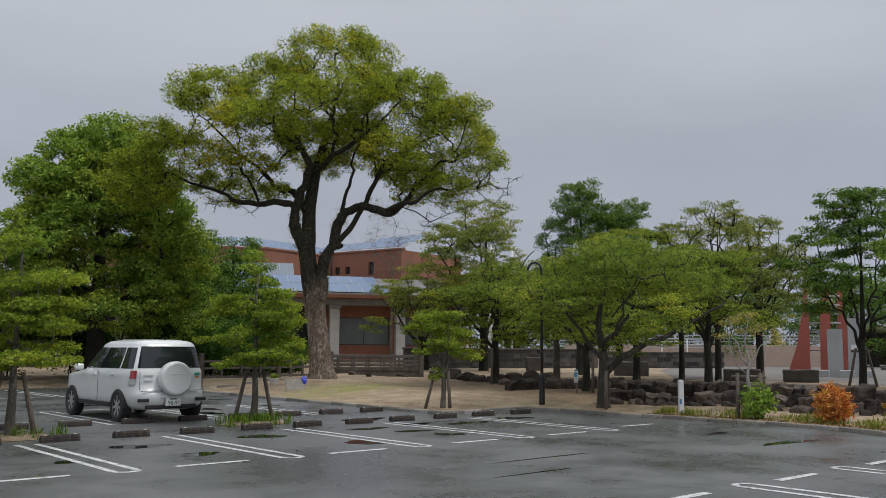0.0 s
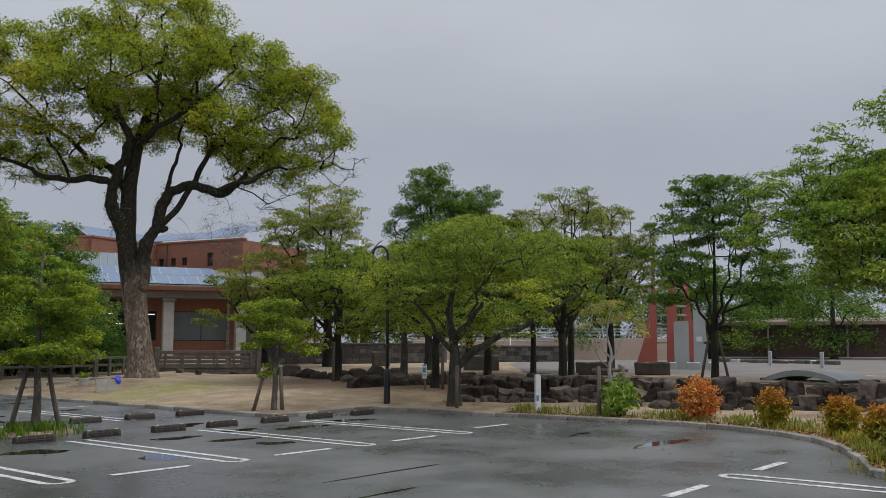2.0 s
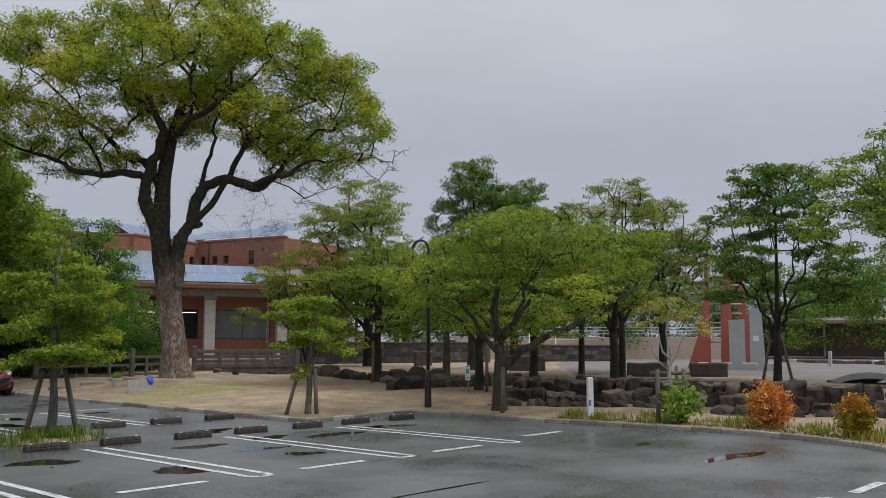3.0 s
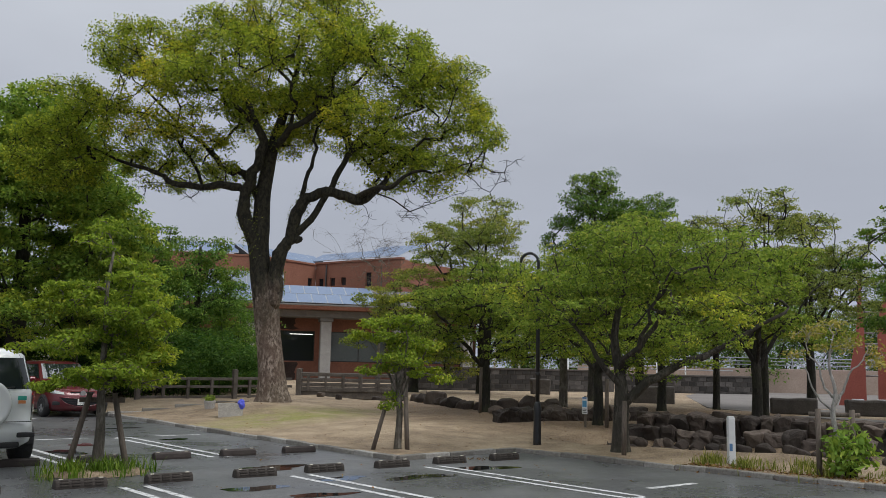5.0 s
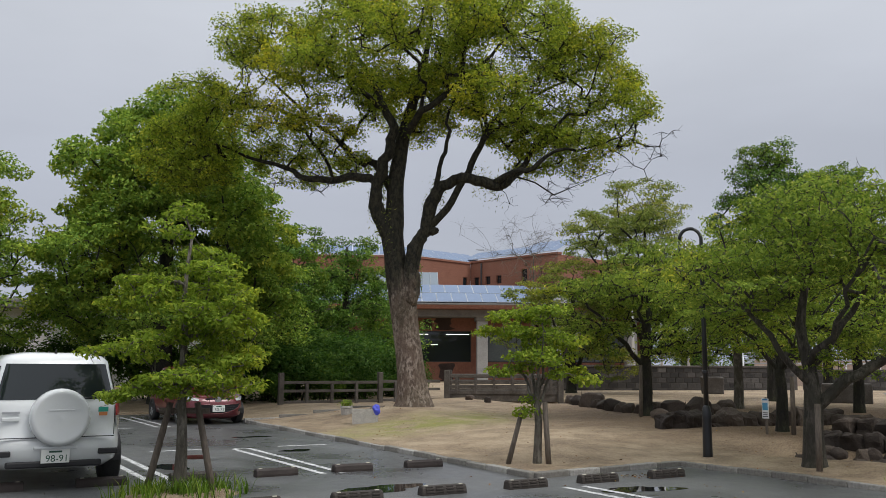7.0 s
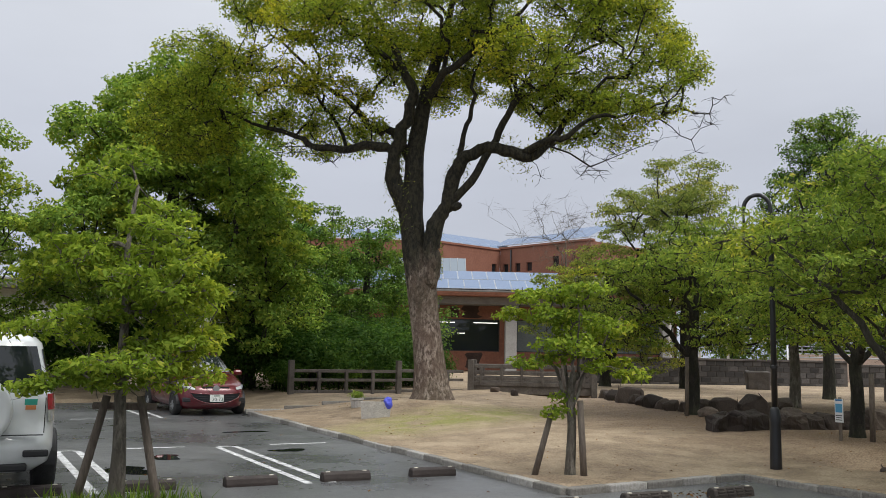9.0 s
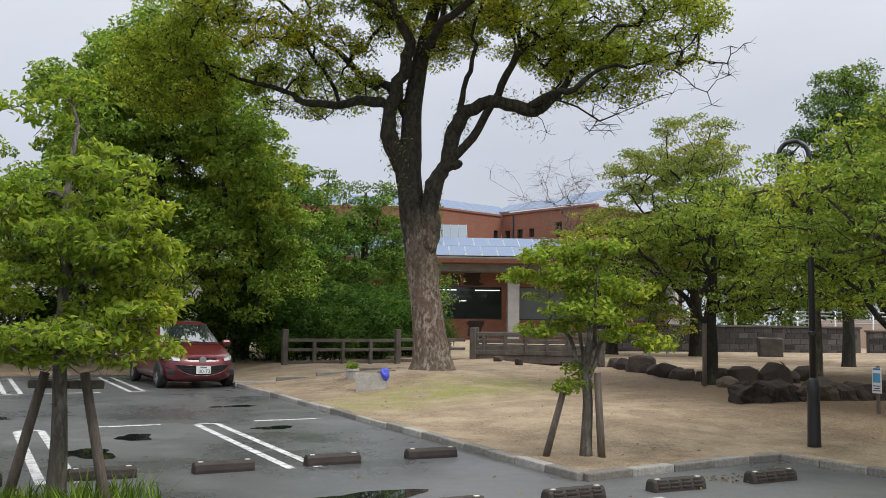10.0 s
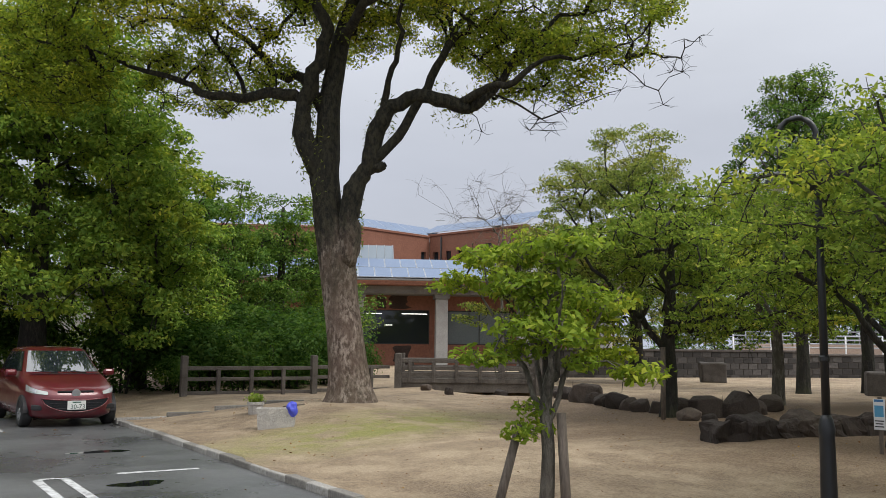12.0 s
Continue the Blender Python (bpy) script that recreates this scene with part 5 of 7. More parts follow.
def patch_between(lower, upper, a0, a1, h0, h1, lift=0.006, cols=14, rows=5, end=None):
    """A panel on the slope between two outlines, by angle and height share; end: the height shares at a1."""
    g0, g1 = end or (h0, h1)
    bm = bmesh.new()
    n = len(lower)

    def at(a, h):
        f = (a / 360.0 * n - 0.5) % n
        i = int(f)
        w = f - i
        p = lower[i].lerp(lower[(i + 1) % n], w).lerp(upper[i].lerp(upper[(i + 1) % n], w), h)
        return p

    grid = []
    for i in range(cols + 1):
        w = i / cols
        lo, hi = h0 + (g0 - h0) * w, h1 + (g1 - h1) * w
        grid.append([at(a0 + (a1 - a0) * w, lo + (hi - lo) * j / rows) for j in range(rows + 1)])
    verts = []
    for i in range(cols + 1):
        row = []
        for j in range(rows + 1):
            u = grid[min(i + 1, cols)][j] - grid[max(i - 1, 0)][j]
            v = grid[i][min(j + 1, rows)] - grid[i][max(j - 1, 0)]
            nn = u.cross(v).normalized()
            row.append(bm.verts.new(grid[i][j] + nn * lift))
        verts.append(row)
    for i in range(cols):
        for j in range(rows):
            bm.faces.new((verts[i][j], verts[i + 1][j], verts[i + 1][j + 1], verts[i][j + 1]))
    return bm


def wheel(parent, x, y, r, width, spokes=7):
    side = 1 if x > 0 else -1
    turn = Matrix.Translation((x, y, r)) @ Matrix.Rotation(math.pi / 2 * side, 4, "Y")
    bm = bmesh.new()
    revolve(bm, [(r * 0.62, -width / 2), (r * 0.9, -width / 2), (r, -width / 2 + 0.03), (r, width / 2 - 0.03), (r * 0.93, width / 2), (r * 0.66, width / 2), (r * 0.62, width / 2 - 0.02)], 28, turn)
    w = part("wheel", bm, M_TYRE, parent, smooth=True)
    bm = bmesh.new()
    revolve(bm, [(r * 0.64, -0.05), (r * 0.66, width / 2 - 0.01), (r * 0.6, width / 2 - 0.005), (r * 0.58, width / 2 - 0.05), (0.02, width / 2 - 0.06)], 24, turn)
    part("rim", bm, M_RIM_DARK, w)
    for k in range(spokes):
        a = 2 * math.pi * k / spokes
        m = turn @ Matrix.Rotation(a, 4, "Z") @ Matrix.Translation((r * 0.33, 0, width / 2 - 0.03))
        bm = bmesh.new()
        g = bmesh.ops.create_cube(bm, size=1.0)
        bmesh.ops.transform(bm, matrix=m @ Matrix.Diagonal((r * 0.58, 0.05, 0.03, 1)), verts=g["verts"])
        part("spoke", bm, M_RIM, w)
    bm = bmesh.new()
    revolve(bm, [(0.055, width / 2 - 0.04), (0.05, width / 2 - 0.005), (0.01, width / 2)], 12, turn)
    part("hub", bm, M_RIM, w)


def arch(parent, x, y, r, top):
    """The dark lining of a wheel arch."""
    bm = bmesh.new()
    side = 1 if x > 0 else -1
    n = 16
    outer = [bm.verts.new((x, y + top * math.cos(math.pi * i / n), r * 0.9 + top * math.sin(math.pi * i / n))) for i in range(n + 1)]
    inner = [bm.verts.new((x - side * 0.12, y + top * 0.96 * math.cos(math.pi * i / n), r * 0.9 + top * 0.96 * math.sin(math.pi * i / n))) for i in range(n + 1)]
    for i in range(n):
        bm.faces.new((outer[i], outer[i + 1], inner[i + 1], inner[i]))
    bm.faces.new(outer if side < 0 else list(reversed(outer)))
    part("wheel_arch", bm, M_TRIM, parent)


def text_mesh(name, body, size, m):
    cu = bpy.data.curves.new(name, "FONT")
    cu.body, cu.size, cu.extrude = body, size, 0.001
    cu.align_x, cu.align_y = "CENTER", "CENTER"
    tmp = bpy.data.objects.new(name, cu)
    me = bpy.data.meshes.new_from_object(tmp)
    bpy.data.objects.remove(tmp)
    me.transform(m)
    return me


def number_plate(parent, m, digits):
    """A white plate with green digits; m maps its (across, up, out) frame."""
    p = part("number_plate", None or mesh_from(boxed(0, 0, 0, 0.33, 0.165, 0.012, bevel=0.004), "number_plate"), M_PLATE, parent, "white number plate with green digits")
    p.matrix_basis = m
    part("plate_digits", text_mesh("plate_digits", digits, 0.115, pose(0.02, -0.03, 0.0075)), M_PLATE_INK, p)
    part("plate_line", boxed(0, 0.055, 0.0075, 0.15, 0.022, 0.002), M_PLATE_INK, p)


def patch_box(parent, name, mat, x, y, z, sx, sy, sz, label="", bevel=0.02, turn=None):
    return part(name, boxed(x, y, z, sx, sy, sz, turn, bevel), mat, parent, label, smooth=False)


def suv(m):
    t = thing("white_suv", m, "white compact SUV with rear spare wheel cover, parked on asphalt", "car")
    r5 = rounded_ring(0.835, -1.95, 1.90, (1.03, 0.90, 3.0), e=0.28)
    r6 = rounded_ring(0.80, -1.93, 0.98, (1.07, 1.05, 1.0), e=0.29)
    r7 = rounded_ring(0.665, -1.80, 0.22, 1.59, e=0.30)
    rings = [rounded_ring(0.70, -1.88, 1.88, 0.27), rounded_ring(0.815, -1.99, 2.0, 0.36), rounded_ring(0.845, -2.03, 2.04, 0.50), rounded_ring(0.845, -2.02, 2.03, 0.62), rounded_ring(0.848, -1.965, 1.99, 0.66),
             rounded_ring(0.848, -1.96, 1.97, 0.92), r5, r6, r7, rounded_ring(0.60, -1.74, 0.08, 1.655, e=0.32), rounded_ring(0.4, -1.5, -0.2, 1.70, e=0.34)]
    part("body", shell(rings), M_CAR_WHITE, t, smooth=True)
    part("rear_window", patch_between(r6, r7, 232, 308, 0.08, 0.93), M_CAR_GLASS, t, "dark tinted rear window", smooth=True)
    part("windscreen", patch_between(r6, r7, 52, 128, 0.06, 0.95), M_CAR_GLASS, t, smooth=True)
    for side in (0, 1):
        for a0, a1 in ((187, 219), (152, 185), (134, 150)):
            if side:
                a0, a1 = 180 - a1, 180 - a0
            part("side_window", patch_between(r6, r7, a0, a1, 0.06, 0.88), M_CAR_GLASS, t, smooth=True)
    for sx in (-1, 1):
        for y in (-1.27, 1.31):
            arch(t, sx * 0.851, y, 0.34, 0.372)
            wheel(t, sx * 0.765, y, 0.34, 0.215)
        a0, a1 = (306, 325) if sx > 0 else (215, 234)
        part("tail_light", patch_between(rings[4], r6, a0, a1, 0.58, 0.98, 0.03), M_LAMP_RED, t, "red tail light wrapped round the corner", smooth=True)
        part("reverse_light", patch_between(rings[4], r6, a0, a1, 0.28, 0.56, 0.026), M_LAMP_CLEAR, t, "clear indicator light", smooth=True)
        patch_box(t, "rear_reflector", M_TRIM, sx * 0.62, -2.02, 0.47, 0.24, 0.05, 0.07, "dark bumper reflector", 0.015)
        patch_box(t, "wing_mirror", M_CAR_WHITE, sx * 0.93, 0.72, 1.10, 0.2, 0.12, 0.15, "", 0.045)
        patch_box(t, "door_handle", M_CAR_WHITE, sx * 0.855, 0.02, 0.95, 0.03, 0.17, 0.035, "", 0.012)
        patch_box(t, "door_handle", M_CAR_WHITE, sx * 0.855, -0.95, 0.97, 0.03, 0.17, 0.035, "", 0.012)
        patch_box(t, "door_seam", M_TRIM, sx * 0.8485, -0.18, 0.72, 0.006, 0.009, 0.62, "", 0.0)
        patch_box(t, "sill", M_TRIM, sx * 0.835, 0.02, 0.345, 0.04, 1.75, 0.09, "", 0.015)
    bm = bmesh.new()
    turn = Matrix.Translation((0.03, -1.95, 0.90)) @ Matrix.Rotation(math.pi / 2, 4, "X")
    revolve(bm, [(0.33, -0.02), (0.352, 0.03), (0.352, 0.15), (0.335, 0.19), (0.30, 0.205), (0.28, 0.20), (0.02, 0.215)], 36, turn)
    sp = part("spare_wheel_cover", bm, M_CAR_WHITE, t, "white round spare wheel cover", smooth=True)
    part("cover_band", boxed(0.03, -2.166, 0.99, 0.30, 0.008, 0.014, bevel=0.003), M_CAR_WHITE, sp)
    number_plate(t, Matrix.Translation((0.0, -2.055, 0.43)) @ pose(0, 0, 0, 90, 0, 0), "98-91")
    patch_box(t, "plate_recess", M_CAR_WHITE, 0.0, -2.03, 0.53, 0.5, 0.05, 0.04, "", 0.012)
    patch_box(t, "badge", M_RIM, -0.52, -1.972, 0.96, 0.2, 0.008, 0.03, "", 0.002)
    patch_box(t, "tailgate_handle", M_CAR_WHITE, -0.52, -1.978, 0.88, 0.2, 0.02, 0.05, "", 0.01)
    patch_box(t, "sticker", M_DECAL_G, 0.55, -1.972, 0.985, 0.12, 0.006, 0.06, "green and orange round sticker", 0.002)
    patch_box(t, "sticker", M_DECAL_O, 0.55, -1.9725, 0.93, 0.10, 0.006, 0.045, "", 0.002)
    patch_box(t, "bumper_lower", M_TRIM, 0, -1.97, 0.33, 1.1, 0.08, 0.08, "", 0.02)
    patch_box(t, "tailgate_seam", M_TRIM, 0, -2.02, 0.655, 1.36, 0.03, 0.01, "", 0.0)
    for sx in (-0.70, 0.70):
        patch_box(t, "tailgate_seam", M_TRIM, sx * 0.985, -1.968, 0.85, 0.009, 0.006, 0.36, "", 0.0)
    part("wiper", tubes("wiper", [[((0.1, -1.945, 1.10), 0.012), ((0.45, -1.93, 1.14), 0.008)]], 6), M_TRIM, t)
    part("antenna", tubes("antenna", [[((0, -1.55, 1.68), 0.02), ((0, -1.6, 1.74), 0.006)]], 6), M_TRIM, t)
    return t


def hatchback(m):
    t = thing("red_hatchback", m, "deep red small hatchback parked facing out beside the kerb", "car")
    r5 = rounded_ring(0.825, -1.90, 1.80, (0.98, 0.74, 2.2), e=0.3, e_front=0.42)
    r6 = rounded_ring(0.765, -1.80, 0.88, (1.02, 0.99, 1.0), e=0.26)
    r7 = rounded_ring(0.60, -1.40, 0.15, 1.45, e=0.26)
    rings = [rounded_ring(0.70, -1.80, 1.78, 0.16, e_front=0.42), rounded_ring(0.815, -1.88, 1.92, 0.24, e_front=0.42), rounded_ring(0.845, -1.94, 1.955, 0.42, e_front=0.42), rounded_ring(0.845, -1.94, 1.93, 0.58, e_front=0.42),
             rounded_ring(0.847, -1.93, 1.88, (0.80, 0.68, 2.0), e_front=0.42), r5, rounded_ring(0.80, -1.84, 1.25, (1.01, 0.90, 2.0), e=0.28, e_front=0.36), r6, r7, rounded_ring(0.53, -1.3, -0.08, 1.495, e=0.26), rounded_ring(0.3, -1.0, -0.4, 1.52, e=0.26)]
    part("body", shell(rings), M_CAR_RED, t, smooth=True)
    part("windscreen", patch_between(r6, r7, 50, 130, 0.05, 0.94), M_SCREEN, t, "windscreen reflecting sky and trees", smooth=True)
    part("rear_window", patch_between(r6, r7, 235, 305, 0.15, 0.9), M_CAR_GLASS, t, smooth=True)
    for side in (0, 1):
        for a0, a1 in ((188, 216), (150, 186)):
            if side:
                a0, a1 = 180 - a1, 180 - a0
            part("side_window", patch_between(r6, r7, a0, a1, 0.07, 0.9), M_CAR_GLASS, t, smooth=True)
    for sx in (-1, 1):
        for y in (-1.22, 1.25):
            arch(t, sx * 0.849, y, 0.30, 0.328)
            wheel(t, sx * 0.765, y, 0.30, 0.19, 9)
        outer, inner = (33, 74) if sx > 0 else (147, 106)
        lamp = part("headlight", patch_between(rings[3], r5, outer, inner, 0.42, 1.0, 0.026 * sx, end=(0.12, 0.46)), M_LAMP_CLEAR, t, "clear swept-back headlight", smooth=True)
        part("headlight_lens", patch_between(rings[3], r5, outer + 9 * (1 if sx > 0 else -1), inner - 18 * (1 if sx > 0 else -1), 0.5, 0.82, 0.03 * sx, end=(0.34, 0.6)), M_RIM, lamp, "silver reflector", smooth=True)
        patch_box(t, "wing_mirror", M_CAR_RED, sx * 0.93, 0.62, 1.0, 0.22, 0.12, 0.14, "", 0.05)
        patch_box(t, "door_handle", M_CAR_RED, sx * 0.853, -0.25, 0.86, 0.03, 0.16, 0.03, "", 0.01)
        patch_box(t, "fog_light_recess", M_TRIM, sx * 0.66, 1.80, 0.38, 0.20, 0.06, 0.10, "", 0.02, Matrix.Rotation(sx * radians(-28), 4, "Z"))
    bm = bmesh.new()
    cols = []
    for k in range(25):
        x = -0.60 + 0.05 * k
        y = 1.974 - 0.75 * abs(x) ** 4.76
        hi, lo = 0.545 - 0.035 * math.cos(math.pi * x / 1.2), 0.525 - 0.235 * max(0.0, 1 - (x / 0.6) ** 2) ** 0.6
        cols.append((x, y, lo, hi))
    quads = [[bm.verts.new((x, y - d, z)) for d, z in ((0, lo), (0, hi), (0.15, hi), (0.15, lo))] for x, y, lo, hi in cols]
    for p, q in zip(quads, quads[1:]):
        for i in range(4):
            j = (i + 1) % 4
            bm.faces.new((p[i], q[i], q[j], p[j]))
    bm.faces.new(list(reversed(quads[0])))
    bm.faces.new(quads[-1])
    bmesh.ops.recalc_face_normals(bm, faces=bm.faces[:])
    rim = [(x, y, lo) for x, y, lo, hi in cols] + [(x, y, hi) for x, y, lo, hi in reversed(cols)]
    grille = part("grille", bm, M_GRILLE, t, "wide dark smiling lower grille")
    part("grille_rim", tubes("grille_rim", [[((x, y, z), 0.011) for x, y, z in rim + rim[:1]]], 6), M_CAR_RED, grille)
    for k in range(3):
        part("grille_bar", boxed(0, 1.972, 0.36 + 0.05 * k, 0.72 + 0.1 * k, 0.012, 0.008, bevel=0.002), M_TRIM, grille)
    patch_box(t, "upper_grille", M_GRILLE, 0, 1.872, 0.665, 0.66, 0.07, 0.045, "", 0.02)
    bm = bmesh.new()
    revolve(bm, [(0.058, 0.0), (0.078, 0.006), (0.078, 0.02), (0.058, 0.024)], 24, Matrix.Translation((0, 1.912, 0.645)) @ Matrix.Rotation(-math.pi / 2 - 0.2, 4, "X"))
    part("emblem", bm, M_RIM, t, "round chrome emblem")
    number_plate(t, Matrix.Translation((0.0, 1.985, 0.42)) @ pose(0, 0, 0, 90, 0, 180) @ pose(0, 0.0, 0.012), "30-73")
    for sx in (-0.42, 0.12):
        part("wiper", tubes("wiper", [[((sx, 0.90, 1.0), 0.012), ((sx + 0.42, 0.85, 1.04), 0.008)]], 6), M_TRIM, t)
    patch_box(t, "bonnet_edge", M_TRIM, 0, 0.97, 0.98, 1.3, 0.05, 0.012, "", 0.004)
    return t


suv(pose(8.3, 19.85, 0, 0, 0, 0.5))
hatchback(pose(13.55, 31.25, 0.0, 0, 0, 183))
# ---- park things ----
def fence_run(x0, x1, y, z):
    """Weathered wooden fence: tall end posts, short posts, three rails."""
    t = thing("wooden_fence", pose(x0, y, z), "weathered grey wooden post and rail fence along the path", "fence", "fence runs")
    length = x1 - x0
    part("tall_post", boxed(0, 0, 0.45, 0.17, 0.17, 1.15, bevel=0.02), M_WOOD_GREY, t)
    k = 4
    for i in range(1, k):
        part("post", boxed(length * i / k, 0, 0.3, 0.10, 0.11, 0.8, bevel=0.012), M_WOOD_GREY, t)
    for h, s in ((0.70, 0.10), (0.42, 0.09), (0.06, 0.09)):
        part("rail", boxed(length / 2, 0.01, h, length, 0.07, s, bevel=0.01), M_WOOD_GREY, t)
    return t


def fence_z(x):
    return ground_at(x, 34.4) - 0.02


fence_run(17.2, 20.84, 34.4, fence_z(18))
fence_run(20.84, 23.25, 34.4, fence_z(22))


def bridge(m, length, width=2.0):
    t = thing("footbridge", m, "weathered timber footbridge with panelled railings over a ditch", "bridge")
    part("deck", boxed(length / 2, width / 2, 0.12, length, width, 0.10, bevel=0.01), M_WOOD_GREY, t)
    for y in (0.06, width - 0.06):
        part("side_beam", boxed(length / 2, y, 0.02, length, 0.14, 0.26, bevel=0.015), M_WOOD_GREY, t)
    for y in (0.0, width):
        for x in (0.0, length):
            part("end_post", boxed(x, y, 0.42, 0.20, 0.20, 1.18, bevel=0.02), M_WOOD_GREY, t)
        for h, s in ((0.80, 0.13), (0.58, 0.12), (0.40, 0.11), (0.22, 0.14)):
            part("rail", boxed(length / 2, y, h, length - 0.2, 0.08, s, bevel=0.012), M_WOOD_GREY, t)
        n = 6
        for i in range(n):
            part("baluster", boxed(length * (i + 0.5) / n, y - 0.012, 0.48, 0.09, 0.11, 0.62, bevel=0.01), M_WOOD_GREY, t)
    return t


bridge(pose(23.4, 34.15, 0.40, 0, 0, -33), 4.1)


def rock_mesh(seed):
    """An angular weathered stone: the hull of scattered points, edges worn."""
    r = random.Random(seed)
    bm = bmesh.new()
    for _ in range(30):
        v = Vector((r.gauss(0, 1), r.gauss(0, 1), r.gauss(0, 1))).normalized()
        k = max(abs(v.x), abs(v.y), abs(v.z)) ** -0.6 * r.uniform(0.82, 1.0)
        bm.verts.new(v * k)
    hull = bmesh.ops.convex_hull(bm, input=bm.verts[:])
    bmesh.ops.delete(bm, geom=[g for g in hull["geom_interior"] if isinstance(g, bmesh.types.BMVert)], context="VERTS")
    bmesh.ops.bevel(bm, geom=bm.edges[:], offset=0.07, segments=2, affect="EDGES", profile=0.5)
    me = mesh_from(bm, "rock")
    me.materials.append(M_ROCK)
    return me


ROCKS = [rock_mesh(i + 1) for i in range(9)]


def rock(x, y, z, sx, sy, sz, turn, rng, label, group):
    ob = new("rock", rng.choice(ROCKS))
    ob.matrix_basis = pose(x, y, z, rng.uniform(-8, 8), rng.uniform(-8, 8), turn) @ Matrix.Diagonal((sx, sy, sz, 1))
    return tagged(ob, label, "rock", group)


rng = random.Random(12)
for x, y, s in ((25.3, 29.4, 0.30), (24.8, 28.7, 0.34), (24.3, 27.9, 0.28), (23.9, 27.2, 0.36), (23.6, 26.2, 0.50), (23.3, 25.3, 0.34), (23.0, 24.6, 0.38), (22.85, 23.8, 0.33), (22.3, 22.1, 0.30), (22.97, 22.3, 0.46), (23.5, 22.05, 0.56),
                (24.3, 22.3, 0.34), (25.0, 22.55, 0.42), (23.1, 23.0, 0.36), (21.9, 21.3, 0.24), (24.0, 29.9, 0.25), (22.9, 30.6, 0.22), (23.3, 32.4, 0.25), (23.75, 26.7, 0.28), (23.45, 25.75, 0.3), (23.15, 24.95, 0.26), (22.95, 24.2, 0.3), (22.8, 23.3, 0.26), (24.1, 27.55, 0.3), (24.55, 28.3, 0.26), (25.05, 29.05, 0.26)):
    rock(x, y, ground_at(x, y) + s * 0.22, s * 0.72, s * rng.uniform(0.6, 0.8), s * rng.uniform(0.5, 0.72), rng.uniform(0, 360), rng, "rounded dark brown boulder set in sandy soil", "boulders along the path")


def stone_run(line, size, top, group, label, spread=0.08, drop=0.3, sz=0.9):
    for (ax, ay), (bx, by) in zip(line, line[1:]):
        d = math.hypot(bx - ax, by - ay)
        k = max(1, round(d / (size * 0.8)))
        for i in range(k):
            w = (i + 0.5) / k
            x, y = ax + (bx - ax) * w + rng.uniform(-spread, spread), ay + (by - ay) * w + rng.uniform(-spread, spread)
            s = size * 0.44 * rng.uniform(0.75, 1.15)
            h = (top * rng.uniform(0.75, 1.1) + drop) * 0.4
            rock(x, y, ground_at(x, y) + top - h, d / k * rng.uniform(0.5, 0.66), s * rng.uniform(0.8, 1.1), h * sz, math.degrees(math.atan2(by - ay, bx - ax)) + rng.uniform(-14, 14), rng, label, group)




def ledge(line, top, deep, label="rough dark stone block of a low ledge", group="stones of the low ledge", step=0.5):
    """Blocky stones laid side by side, their broken tops nearly level."""
    for (ax, ay), (bx, by) in zip(line, line[1:]):
        d = math.hypot(bx - ax, by - ay)
        k = max(1, round(d / step))
        for i in range(k):
            w = (i + 0.5) / k
            x, y = ax + (bx - ax) * w, ay + (by - ay) * w
            h = top * rng.uniform(0.82, 1.12) + 0.12
            sx, sy = d / k * rng.uniform(0.98, 1.1), deep * rng.uniform(0.85, 1.1)
            bm = boxed(0, 0, 0, sx, sy, h, bevel=0.05)
            bmesh.ops.subdivide_edges(bm, edges=bm.edges[:], cuts=3, use_grid_fill=True)
            o = Vector((rng.uniform(0, 50), rng.uniform(0, 50), 0))
            for v in bm.verts:
                q = v.co * 2.6 + o
                v.co += Vector((noise.noise(q) * 0.10, noise.noise(q + Vector((5, 1, 2))) * 0.13, noise.noise(q * 0.8 + Vector((1, 7, 3))) * 0.13)) + noise.noise_vector(q * 2.7) * 0.05
            ob = part("ledge_stone", bm, M_ROCK)
            turn = math.degrees(math.atan2(by - ay, bx - ax))
            ob.matrix_basis = pose(x, y, ground_at(x, y) - 0.12 + h / 2, rng.uniform(-4, 4), rng.uniform(-4, 4), turn + rng.uniform(-7, 7)) @ Matrix.Translation((0, deep / 2, 0))
            tagged(ob, label, "stone block", group)


ledge([(20.0, 19.5), (20.6, 19.42), (21.31, 19.48), (22.15, 19.36), (22.94, 19.18), (24.5, 18.7)], 0.27, 0.45)
BANK_LABEL = "dark rough stone of a dry stream bank"
ledge([(x - 0.05, y) for x, y in BANK], 0.27, 0.40, BANK_LABEL, "stones of the stream bank", 0.33)
ledge([(x + 0.42, y + 0.05) for x, y in BANK], 0.36, 0.5, BANK_LABEL, "stones of the stream bank", 0.36)
stone_run([(x - 0.3, y) for x, y in BANK], 0.40, 0.22, "stones of the stream bank", BANK_LABEL, 0.12)
stone_run([(x - 0.62, y) for x, y in BANK[:5]], 0.34, 0.10, "stones of the stream bank", BANK_LABEL, 0.2)
ledge([(22.4, 17.4), (22.7, 16.3), (23.1, 15.2), (23.6, 13.8)], 0.36, 0.6, "large dark stone block of an upper ledge", "stones of the upper ledge", 0.7)


